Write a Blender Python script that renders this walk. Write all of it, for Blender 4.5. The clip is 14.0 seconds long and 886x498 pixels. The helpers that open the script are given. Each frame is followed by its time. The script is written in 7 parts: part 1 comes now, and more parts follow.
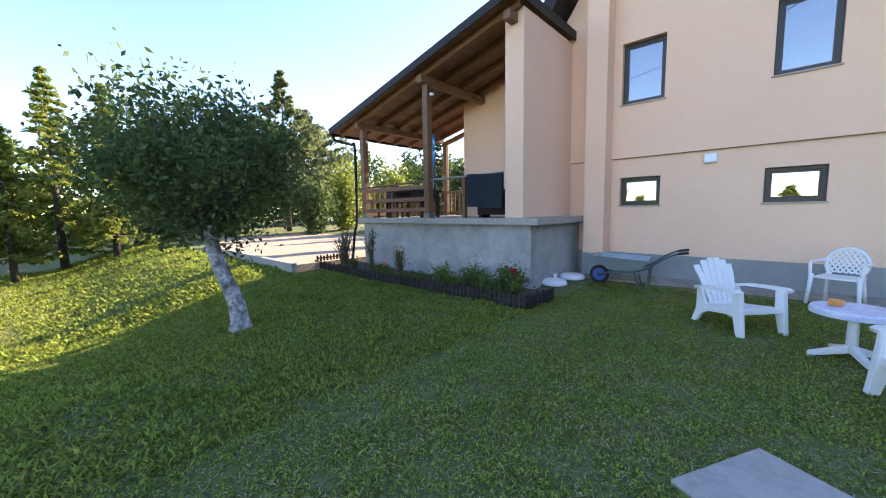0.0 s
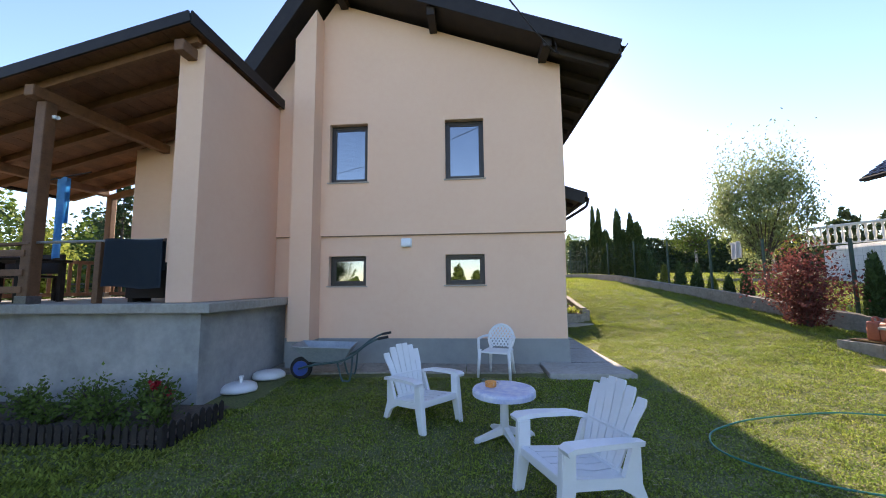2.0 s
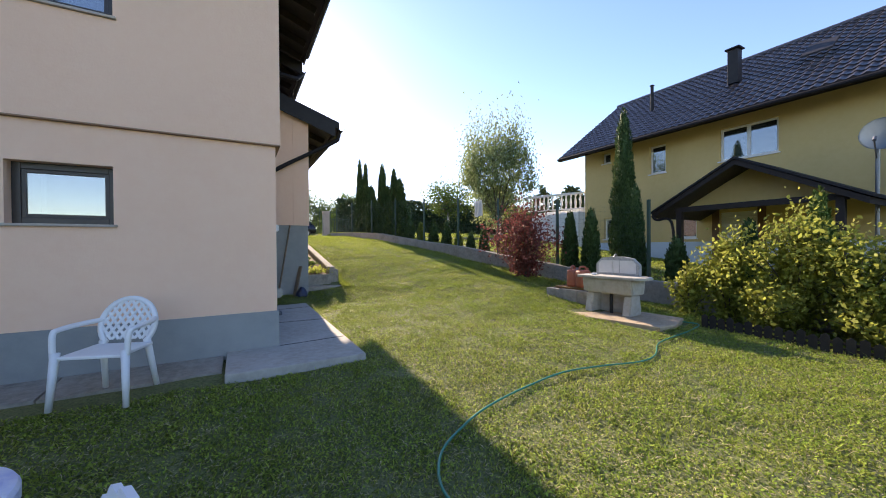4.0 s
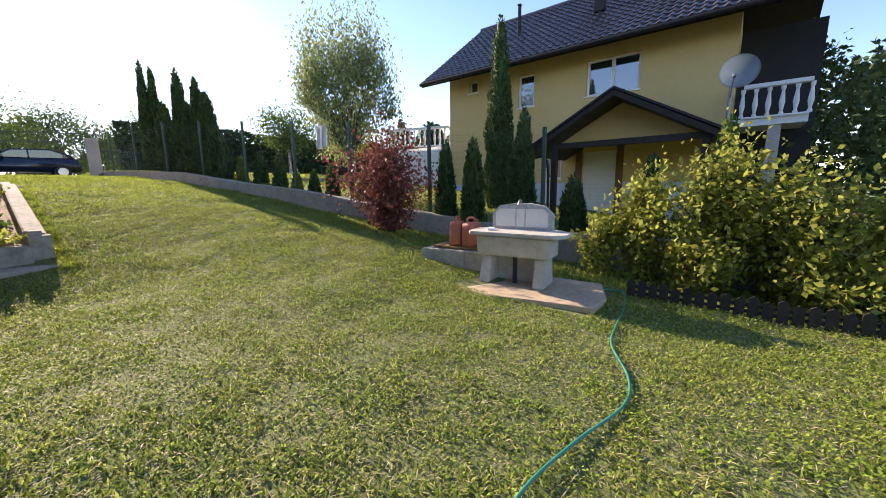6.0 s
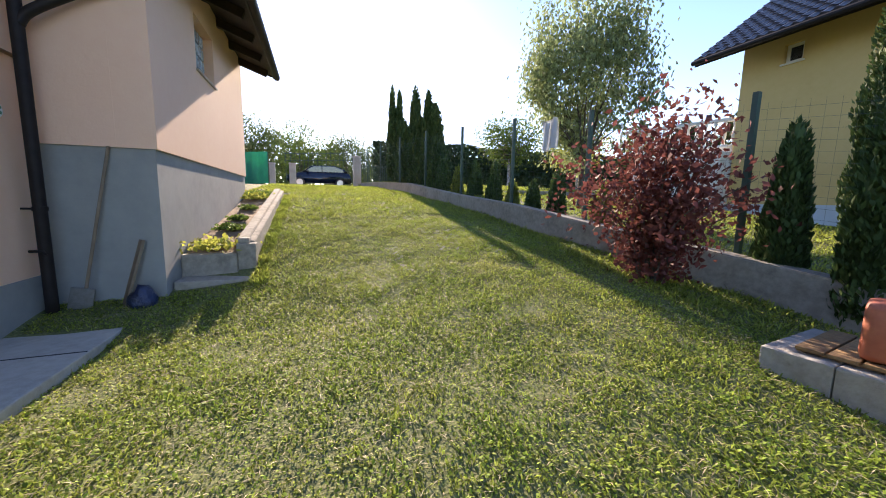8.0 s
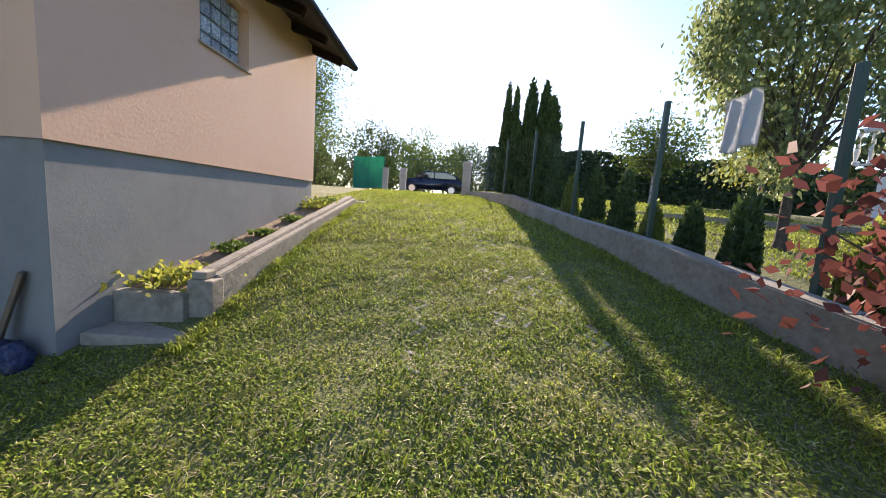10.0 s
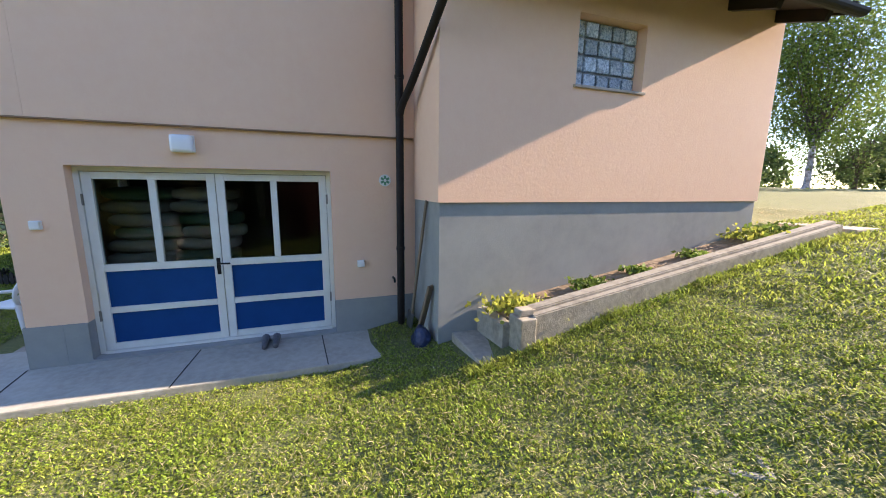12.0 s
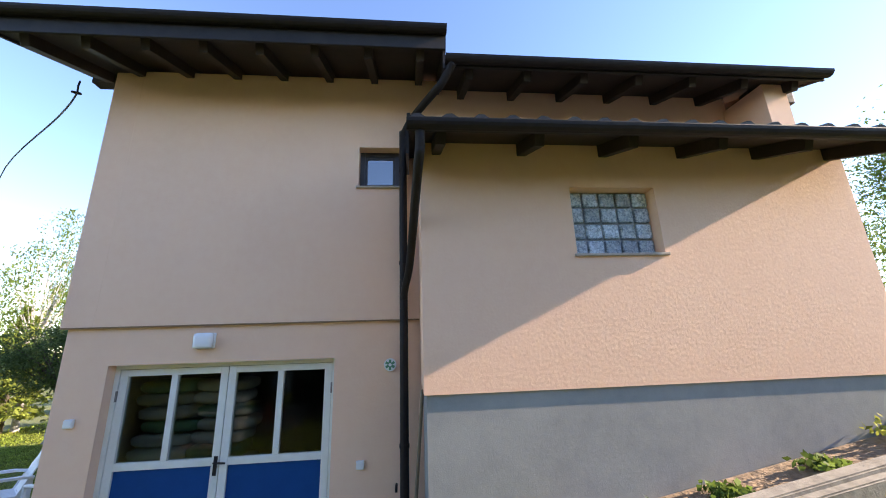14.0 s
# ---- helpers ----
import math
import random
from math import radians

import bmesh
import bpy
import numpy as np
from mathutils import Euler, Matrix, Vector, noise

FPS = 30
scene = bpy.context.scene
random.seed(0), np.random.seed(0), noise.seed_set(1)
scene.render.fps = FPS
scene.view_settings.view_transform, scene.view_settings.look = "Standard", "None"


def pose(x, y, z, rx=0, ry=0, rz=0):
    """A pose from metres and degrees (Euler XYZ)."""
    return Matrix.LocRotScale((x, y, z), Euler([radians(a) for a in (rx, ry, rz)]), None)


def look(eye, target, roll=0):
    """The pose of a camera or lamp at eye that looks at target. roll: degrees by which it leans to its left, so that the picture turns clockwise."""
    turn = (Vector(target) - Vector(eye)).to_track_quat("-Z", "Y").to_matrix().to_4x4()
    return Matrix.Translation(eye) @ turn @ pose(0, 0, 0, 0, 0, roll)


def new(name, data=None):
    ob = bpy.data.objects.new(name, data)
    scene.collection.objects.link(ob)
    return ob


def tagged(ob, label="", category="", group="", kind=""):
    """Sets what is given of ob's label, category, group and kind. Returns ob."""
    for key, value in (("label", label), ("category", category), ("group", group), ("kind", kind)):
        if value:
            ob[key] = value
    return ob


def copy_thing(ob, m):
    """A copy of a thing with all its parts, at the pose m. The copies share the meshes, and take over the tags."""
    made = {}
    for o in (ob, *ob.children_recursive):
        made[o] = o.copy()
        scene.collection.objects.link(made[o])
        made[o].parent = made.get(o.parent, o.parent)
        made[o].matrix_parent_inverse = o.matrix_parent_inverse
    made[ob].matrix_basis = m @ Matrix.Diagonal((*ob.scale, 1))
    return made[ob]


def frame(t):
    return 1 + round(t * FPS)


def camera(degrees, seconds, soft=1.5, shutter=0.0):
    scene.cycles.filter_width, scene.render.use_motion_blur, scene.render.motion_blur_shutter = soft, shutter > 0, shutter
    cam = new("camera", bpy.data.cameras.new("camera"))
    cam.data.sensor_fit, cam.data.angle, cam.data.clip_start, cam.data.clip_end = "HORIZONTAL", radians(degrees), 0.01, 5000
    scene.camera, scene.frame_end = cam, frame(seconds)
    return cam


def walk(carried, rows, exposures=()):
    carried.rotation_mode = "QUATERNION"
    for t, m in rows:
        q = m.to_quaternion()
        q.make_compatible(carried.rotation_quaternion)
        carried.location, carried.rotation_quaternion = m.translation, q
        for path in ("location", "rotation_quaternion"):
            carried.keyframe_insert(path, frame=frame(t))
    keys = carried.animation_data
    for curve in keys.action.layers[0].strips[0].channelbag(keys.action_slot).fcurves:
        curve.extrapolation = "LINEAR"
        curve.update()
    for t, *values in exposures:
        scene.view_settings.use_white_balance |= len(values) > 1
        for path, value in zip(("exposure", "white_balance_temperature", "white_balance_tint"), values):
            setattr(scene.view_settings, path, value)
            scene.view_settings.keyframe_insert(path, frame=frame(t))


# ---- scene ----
cam = camera(101.4, 14.0, soft=1.0)
PATH = [
    (0, (-2.206, -8.667, 1.526), (-3.551, -7.202, 1.318), -1.0),
    (0.5, (-2.192, -8.365, 1.55), (-3.013, -6.544, 1.453), -0.7),
    (1, (-2.122, -7.994, 1.56), (-2.684, -6.081, 1.712), -0.1),
    (1.5, (-2.033, -7.696, 1.588), (-2.52, -5.781, 1.897), 0.1),
    (2, (-1.86, -7.226, 1.584), (-2.02, -5.242, 1.78), -0.6),
    (2.5, (-1.522, -6.695, 1.405), (-1.127, -4.736, 1.488), -3.5),
    (3, (-1.207, -6.099, 1.35), (-0.464, -4.243, 1.292), -1.7),
    (3.2, (-1.072, -5.872, 1.349), (-0.245, -4.051, 1.331), -1.6),
    (5.3, (0.712, -3.597, 1.277), (1.982, -2.063, 1.099), -0.8),
    (5.5, (0.902, -3.394, 1.269), (2.27, -1.957, 1.016), -1.1),
    (6, (1.28, -2.868, 1.338), (2.819, -1.638, 1.0), -0.8),
    (6.5, (1.632, -2.357, 1.347), (3.026, -0.957, 1.036), 1.5),
    (7, (1.917, -1.788, 1.327), (2.767, 0.013, 1.142), 0.8),
    (7.5, (2.25, -1.233, 1.331), (2.957, 0.621, 1.081), -1.1),
    (8, (2.592, -0.636, 1.348), (3.244, 1.236, 1.085), 1.1),
    (10.5, (4.075, 2.028, 1.689), (3.746, 3.984, 1.431), 2.5),
    (11, (4.245, 2.474, 1.8), (3.407, 4.27, 1.525), 1.2),
    (11.5, (4.444, 2.711, 1.942), (2.87, 3.89, 1.579), 3.7),
    (12, (4.673, 2.86, 2.015), (2.819, 3.527, 1.67), 0.7),
    (12.5, (4.861, 2.969, 2.162), (2.911, 3.411, 2.148), -0.8),
    (13, (4.961, 3.283, 2.294), (2.989, 3.571, 2.461), -0.5),
    (13.5, (4.834, 3.521, 2.334), (2.908, 3.772, 2.811), -1.7),
    (14, (4.614, 3.997, 2.308), (2.686, 4.181, 2.808), -1.9),
]
walk(cam, [(t, look(eye, target, roll)) for t, eye, target, roll in PATH],
     exposures=[(0, 2.05, 7250, 17), (1.0, 1.8, 7250, 17), (2.0, 1.5, 7250, 17), (3.2, 1.4, 7300, 17), (5.3, 1.3, 7150, 19), (6.5, 1.45, 7150, 19), (8.2, 1.5, 7150, 19), (10.5, 1.35, 7150, 17), (11.5, 1.6, 7200, 17), (12.6, 2.1, 7250, 16), (14, 1.9, 7250, 16)])

# ---- light ----
SUN_AZ, SUN_EL = radians(4.0), radians(23.5)   # azimuth from +y towards +x
to_sun = Vector((math.sin(SUN_AZ) * math.cos(SUN_EL), math.cos(SUN_AZ) * math.cos(SUN_EL), math.sin(SUN_EL)))
world = bpy.data.worlds.new("world")
scene.world = world
world.use_nodes = True
wt = world.node_tree
sky = wt.nodes.new("ShaderNodeTexSky")
sky.sky_type = "NISHITA"
sky.sun_disc = False
sky.sun_elevation, sky.sun_rotation = SUN_EL, SUN_AZ
sky.air_density, sky.dust_density, sky.ozone_density = 0.9, 0.12, 2.2
wt.nodes["Background"].inputs["Strength"].default_value = 0.15
hue = wt.nodes.new("ShaderNodeHueSaturation")
hue.inputs["Saturation"].default_value = 1.1
hue.inputs["Hue"].default_value = 0.508
wt.links.new(sky.outputs[0], hue.inputs["Color"])
wt.links.new(hue.outputs[0], wt.nodes["Background"].inputs["Color"])
lamp = bpy.data.lights.new("sun", "SUN")
lamp.energy, lamp.angle, lamp.color = 5.0, radians(0.6), (1.0, 0.88, 0.72)
sun = new("sun", lamp)
sun.matrix_world = look(to_sun * 60, (0, 0, 0))


# ---- materials ----
def mat(name, base, rough=0.7, vary=(), bump=(), metal=0.0, island=0.0, objvar=0.0, trans=0.0, spec=0.5):
    """vary: (scale, amount, other colour) noise mixes; bump: (scale, strength) pairs; island, objvar: random brightness per piece."""
    m = bpy.data.materials.new(name)
    m.use_nodes = True
    t = m.node_tree
    b = t.nodes["Principled BSDF"]
    b.inputs["Roughness"].default_value = rough
    b.inputs["Metallic"].default_value = metal
    b.inputs["Specular IOR Level"].default_value = spec
    co = t.nodes.new("ShaderNodeTexCoord").outputs["Object"]
    geo = t.nodes.new("ShaderNodeNewGeometry")
    rgb = t.nodes.new("ShaderNodeRGB")
    rgb.outputs[0].default_value = (*base, 1)
    out = rgb.outputs[0]
    for scale, amount, other in vary:
        n = t.nodes.new("ShaderNodeTexNoise")
        n.inputs["Scale"].default_value = scale
        n.inputs["Detail"].default_value = 6
        n.inputs["Roughness"].default_value = 0.62
        t.links.new(geo.outputs["Position"], n.inputs["Vector"])
        r = t.nodes.new("ShaderNodeMapRange")
        r.inputs[1].default_value, r.inputs[2].default_value = 0.38, 0.66
        r.inputs[4].default_value = amount
        t.links.new(n.outputs["Fac"], r.inputs[0])
        x = t.nodes.new("ShaderNodeMix")
        x.data_type = "RGBA"
        t.links.new(r.outputs[0], x.inputs["Factor"])
        t.links.new(out, x.inputs["A"])
        x.inputs["B"].default_value = (*other, 1)
        out = x.outputs["Result"]
    for amount, source in ((island, geo.outputs["Random Per Island"]), (objvar, None)):
        if amount:
            if source is None:
                source = t.nodes.new("ShaderNodeObjectInfo").outputs["Random"]
            r = t.nodes.new("ShaderNodeMapRange")
            r.inputs[3].default_value, r.inputs[4].default_value = 1 - amount, 1 + amount
            t.links.new(source, r.inputs[0])
            h = t.nodes.new("ShaderNodeHueSaturation")
            t.links.new(r.outputs[0], h.inputs["Value"])
            t.links.new(out, h.inputs["Color"])
            out = h.outputs[0]
    t.links.new(out, b.inputs["Base Color"])
    last = None
    for scale, strength in bump:
        n = t.nodes.new("ShaderNodeTexNoise")
        n.inputs["Scale"].default_value = scale
        n.inputs["Detail"].default_value = 5
        t.links.new(geo.outputs["Position"], n.inputs["Vector"])
        u = t.nodes.new("ShaderNodeBump")
        u.inputs["Strength"].default_value = strength
        u.inputs["Distance"].default_value = 0.6 / scale
        t.links.new(n.outputs["Fac"], u.inputs["Height"])
        if last:
            t.links.new(last, u.inputs["Normal"])
        last = u.outputs[0]
    if last:
        t.links.new(last, b.inputs["Normal"])
    if trans:
        tr = t.nodes.new("ShaderNodeBsdfTranslucent")
        t.links.new(out, tr.inputs["Color"])
        mx = t.nodes.new("ShaderNodeMixShader")
        mx.inputs[0].default_value = trans
        t.links.new(b.outputs[0], mx.inputs[1])
        t.links.new(tr.outputs[0], mx.inputs[2])
        t.links.new(mx.outputs[0], t.nodes["Material Output"].inputs["Surface"])
    return m


def glass_mat(name, tint, rough=0.02, mirror=0.3):
    """A thin pane: mostly clear, with a mirror share."""
    m = bpy.data.materials.new(name)
    m.use_nodes = True
    t = m.node_tree
    t.nodes.remove(t.nodes["Principled BSDF"])
    a = t.nodes.new("ShaderNodeBsdfTransparent")
    a.inputs[0].default_value = (*tint, 1)
    g = t.nodes.new("ShaderNodeBsdfGlossy")
    g.inputs["Roughness"].default_value = rough
    x = t.nodes.new("ShaderNodeMixShader")
    x.inputs[0].default_value = mirror
    t.links.new(a.outputs[0], x.inputs[1])
    t.links.new(g.outputs[0], x.inputs[2])
    t.links.new(x.outputs[0], t.nodes["Material Output"].inputs["Surface"])
    return m


STUCCO = mat("stucco", (0.86, 0.56, 0.395), 0.9, [(0.8, 0.5, (0.81, 0.51, 0.35)), (9, 0.35, (0.88, 0.61, 0.44)), (0.35, 0.25, (0.78, 0.50, 0.36))], [(160, 0.35), (30, 0.12)])
PLINTH = mat("plinth_render", (0.30, 0.31, 0.30), 0.9, [(1.1, 0.8, (0.22, 0.23, 0.23)), (7, 0.4, (0.33, 0.33, 0.32))], [(110, 0.25), (22, 0.05)])
PATCHED = mat("patched_render", (0.40, 0.40, 0.385), 0.92, [(1.3, 0.9, (0.24, 0.245, 0.24)), (3.4, 0.55, (0.50, 0.49, 0.46)), (9, 0.4, (0.28, 0.28, 0.27))], [(70, 0.4), (9, 0.15)])
CONCRETE = mat("concrete", (0.40, 0.38, 0.335), 0.9, [(1.4, 0.8, (0.27, 0.25, 0.22)), (5, 0.5, (0.33, 0.30, 0.25)), (14, 0.5, (0.48, 0.455, 0.40))], [(80, 0.35), (16, 0.08)])
OLDCON = mat("old_concrete", (0.30, 0.27, 0.23), 0.95, [(2.0, 0.8, (0.17, 0.15, 0.12)), (14, 0.6, (0.42, 0.38, 0.31))], [(70, 0.5), (14, 0.12)])
DARKWOOD = mat("dark_wood", (0.018, 0.011, 0.008), 0.7, [(5, 0.7, (0.034, 0.02, 0.013))], [(60, 0.25)], objvar=0.15)
WOOD = mat("brown_wood", (0.20, 0.095, 0.045), 0.6, [(6, 0.7, (0.11, 0.05, 0.025)), (40, 0.4, (0.26, 0.13, 0.06))], [(70, 0.3)], objvar=0.18)
SHEET = mat("dark_metal_trim", (0.022, 0.019, 0.019), 0.55, [(6, 0.5, (0.036, 0.032, 0.031))], [(30, 0.05)], spec=0.25)
GUTTER = mat("gutter_brown", (0.015, 0.012, 0.012), 0.6, [(8, 0.5, (0.028, 0.022, 0.021))], [(30, 0.04)], spec=0.22)
TILE = mat("roof_tile", (0.075, 0.068, 0.072), 0.5, [(3, 0.5, (0.05, 0.045, 0.05))], [(50, 0.2)], island=0.25)
LAWN = mat("lawn_soil", (0.10, 0.14, 0.028), 0.95, [(0.35, 0.5, (0.085, 0.13, 0.025)), (7, 0.45, (0.15, 0.145, 0.055)), (28, 0.9, (0.03, 0.042, 0.012)), (60, 0.6, (0.26, 0.25, 0.11))], [(60, 1.0), (24, 0.6)])
WHITE = mat("white_plastic", (0.80, 0.80, 0.80), 0.42, [(3, 0.35, (0.70, 0.70, 0.68)), (40, 0.2, (0.74, 0.73, 0.70))], [(60, 0.04)])
FRAME = mat("window_frame_brown", (0.028, 0.022, 0.02), 0.4, [(10, 0.4, (0.05, 0.04, 0.035))], [(60, 0.05)])
WHITEFRAME = mat("white_painted_frame", (0.74, 0.74, 0.70), 0.45, [(6, 0.4, (0.62, 0.61, 0.56))], [(70, 0.08)])
GLASS = glass_mat("window_glass", (0.55, 0.6, 0.62), 0.02, 0.27)
# near black: stands for unlit rooms and loggia; also the walk's joint colour
DARK = mat("shade_and_joint_black", (0.02, 0.02, 0.022), 0.9, [(3, 0.5, (0.035, 0.033, 0.03))])
YELLOW = mat("ochre_render", (0.64, 0.47, 0.20), 0.9, [(0.7, 0.6, (0.57, 0.41, 0.16)), (8, 0.3, (0.68, 0.52, 0.24))], [(120, 0.3)])


# ---- geometry helpers ----
def link(name, bm, material, parent=None, label="", smooth=False):
    me = bpy.data.meshes.new(name)
    bmesh.ops.recalc_face_normals(bm, faces=bm.faces)
    bm.to_mesh(me)
    bm.free()
    me.materials.append(material)
    if smooth:
        me.shade_smooth()
    ob = new(name, me)
    if parent is not None:
        ob.parent = parent
    if label:
        tagged(ob, label)
    return ob


def part(name, bm, material, parent, label="", smooth=False):
    return link(name, bm, material, parent, label, smooth)


def box(bm, lo, hi, bevel=0.0, m=None):
    g = bmesh.ops.create_cube(bm, size=1)["verts"]
    c = [(a + b) / 2 for a, b in zip(lo, hi)]
    d = [abs(b - a) for a, b in zip(lo, hi)]
    for v in g:
        v.co = Vector((c[0] + v.co.x * d[0], c[1] + v.co.y * d[1], c[2] + v.co.z * d[2]))
    if bevel:
        es = {e for v in g for e in v.link_edges}
        r = bmesh.ops.bevel(bm, geom=list(es), offset=bevel, segments=2, affect="EDGES", profile=0.6)
        g = list({v for f in r["faces"] for v in f.verts} | {v for v in g if v.is_valid})
    if m is not None:
        bmesh.ops.transform(bm, matrix=m, verts=g)
    return g


def bx(lo, hi, bevel=0.0, m=None):
    bm = bmesh.new()
    box(bm, lo, hi, bevel, m)
    return bm


def beam(bm, a, b, w, h, bevel=0.0, up=(0, 0, 1)):
    """A bar of section w x h from a to b."""
    a, b = Vector(a), Vector(b)
    d = b - a
    x = d.normalized()
    s = Vector(up).cross(x)
    if s.length < 1e-4:
        s = Vector((1, 0, 0)).cross(x)
    s.normalize()
    u = x.cross(s)
    m = Matrix((x, s, u)).transposed().to_4x4()
    m.translation = (a + b) / 2
    return box(bm, (-d.length / 2, -w / 2, -h / 2), (d.length / 2, w / 2, h / 2), bevel, m)


def bar(a, b, w, h, bevel=0.0, up=(0, 0, 1)):
    bm = bmesh.new()
    beam(bm, a, b, w, h, bevel, up)
    return bm


def tube(bm, pts, r, n=10, r_end=None, cap=True):
    """A round tube along points; r_end tapers it."""
    pts = [Vector(p) for p in pts]
    rings = []
    last = None
    for i, p in enumerate(pts):
        d = (pts[min(i + 1, len(pts) - 1)] - pts[max(i - 1, 0)]).normalized()
        s = last if last is not None else (Vector((0, 0, 1)) if abs(d.z) < 0.9 else Vector((1, 0, 0)))
        s = (s - d * s.dot(d)).normalized()
        last = s
        q = d.cross(s)
        f = i / max(1, len(pts) - 1)
        rr = r if r_end is None else r + (r_end - r) * f
        rings.append([bm.verts.new(p + (s * math.cos(2 * math.pi * k / n) + q * math.sin(2 * math.pi * k / n)) * rr) for k in range(n)])
    for a, b in zip(rings, rings[1:]):
        for k in range(n):
            bm.faces.new((a[k], a[(k + 1) % n], b[(k + 1) % n], b[k]))
    if cap:
        bm.faces.new(rings[0][::-1])
        bm.faces.new(rings[-1])


def curve_pts(pts, n=8):
    """Catmull-Rom points through pts."""
    pts = [Vector(p) for p in pts]
    out = []
    for i in range(len(pts) - 1):
        p0, p1, p2, p3 = pts[max(i - 1, 0)], pts[i], pts[i + 1], pts[min(i + 2, len(pts) - 1)]
        for k in range(n):
            f = k / n
            out.append(0.5 * (2 * p1 + (p2 - p0) * f + (2 * p0 - 5 * p1 + 4 * p2 - p3) * f * f + (3 * p1 - p0 - 3 * p2 + p3) * f ** 3))
    return out + [pts[-1]]


def prism(bm, outline, a, b, axis):
    """An outline of 2D points pushed from a to b along axis (x: points are y,z; y: x,z; z: x,y)."""
    def put(p, d):
        return {"x": (d, p[0], p[1]), "y": (p[0], d, p[1]), "z": (p[0], p[1], d)}[axis]
    lo = [bm.verts.new(put(p, a)) for p in outline]
    hi = [bm.verts.new(put(p, b)) for p in outline]
    bm.faces.new(lo)
    bm.faces.new(hi[::-1])
    for i in range(len(outline)):
        j = (i + 1) % len(outline)
        bm.faces.new((lo[i], lo[j], hi[j], hi[i]))


def holed(axis, face, thick, u0, u1, v0, v1, holes):
    """A wall slab with rectangular openings. axis is its normal; it reaches from face back by thick. holes: u0, u1, v0, v1."""
    bm = bmesh.new()
    us = sorted({u0, u1, *(h[0] for h in holes), *(h[1] for h in holes)})
    vs = sorted({v0, v1, *(h[2] for h in holes), *(h[3] for h in holes)})
    full = {(i, j) for i in range(len(us) - 1) for j in range(len(vs) - 1)
            if not any(h[0] < (us[i] + us[i + 1]) / 2 < h[1] and h[2] < (vs[j] + vs[j + 1]) / 2 < h[3] for h in holes)}
    cache = {}

    def v(i, j, k):
        if (i, j, k) not in cache:
            d = face - thick * k
            cache[i, j, k] = bm.verts.new((d, us[i], vs[j]) if axis == "x" else (us[i], d, vs[j]))
        return cache[i, j, k]
    for i, j in full:
        for k in (0, 1):
            bm.faces.new((v(i, j, k), v(i + 1, j, k), v(i + 1, j + 1, k), v(i, j + 1, k)))
        for di, dj, a, b in ((-1, 0, (i, j), (i, j + 1)), (1, 0, (i + 1, j), (i + 1, j + 1)), (0, -1, (i, j), (i + 1, j)), (0, 1, (i, j + 1), (i + 1, j + 1))):
            if (i + di, j + dj) not in full:
                bm.faces.new((v(*a, 0), v(*b, 0), v(*b, 1), v(*a, 1)))
    return bm


def cut(bm, co, no):
    """Cuts away what lies on the side that no points to, and closes the cut."""
    r = bmesh.ops.bisect_plane(bm, geom=bm.verts[:] + bm.edges[:] + bm.faces[:], plane_co=co, plane_no=no, clear_outer=True)
    es = [e for e in r["geom_cut"] if isinstance(e, bmesh.types.BMEdge)]
    bmesh.ops.contextual_create(bm, geom=es) if es else None


def thing(name, label, category, at=(0, 0, 0), rz=0, group="", kind=""):
    ob = new(name)
    ob.empty_display_size = 0.1
    ob.matrix_world = pose(*at, 0, 0, rz)
    return tagged(ob, label, category, group, kind)


# ---- ground ----
def smooth(a, b, x):
    f = np.clip((x - a) / (b - a), 0, 1)
    return f * f * (3 - 2 * f)


def ground_z(x, y):
    x, y = np.asarray(x, float), np.asarray(y, float)
    by_house = np.interp(y, [3.0, 4.3, 5.85, 7.1, 9.5, 12, 16, 22], [0.0, 0.24, 0.64, 0.92, 1.36, 1.62, 1.88, 2.05])
    by_fence = np.interp(y, [-14, -6, -2.5, 0, 2, 4.7, 6.7, 8.1, 10, 12.3, 16, 22], [-0.1, -0.08, -0.03, 0.12, 0.40, 0.73, 0.98, 1.18, 1.38, 1.62, 1.88, 2.05])
    w = np.clip((x - 1.0) / 4.2, 0, 1)
    front = -0.1 * smooth(-0.4, -3.0, y)
    z = (by_house * smooth(-30, -12, x) + front) * (1 - w) + by_fence * w
    z = z + 0.24 * smooth(7.0, 7.4, x + 0.124 * np.clip(y - 2.0, -20, 20)) * smooth(-6, -1, y)
    z = z - 0.19 * np.clip(-6.5 - x, 0, 6.2) * smooth(-4.4, -9.5, y)
    return z + 0.12 * smooth(-9, -13, x) * smooth(-9, -2, y)


def gz(x, y):
    return float(ground_z(x, y))


def value_noise(x, y, scale, seed):
    rng = np.random.default_rng(seed)
    g = rng.random((128, 128))
    u, v = x / scale + 40, y / scale + 40
    i, j = np.floor(u).astype(int), np.floor(v).astype(int)
    a, b = u - i, v - j
    a, b = a * a * (3 - 2 * a), b * b * (3 - 2 * b)
    w = lambda p, q: g[p % 128, q % 128]
    return (w(i, j) * (1 - a) + w(i + 1, j) * a) * (1 - b) + (w(i, j + 1) * (1 - a) + w(i + 1, j + 1) * a) * b


def relief(x, y):
    """Small bumps of the lawn, none far away."""
    near = smooth(-19, -16, x) * smooth(19, 16, x) * smooth(-14, -11, y) * smooth(29, 26, y)
    return near * (0.034 * (value_noise(x, y, 0.85, 51) - 0.5) + 0.022 * (value_noise(x, y, 0.42, 52) - 0.5))


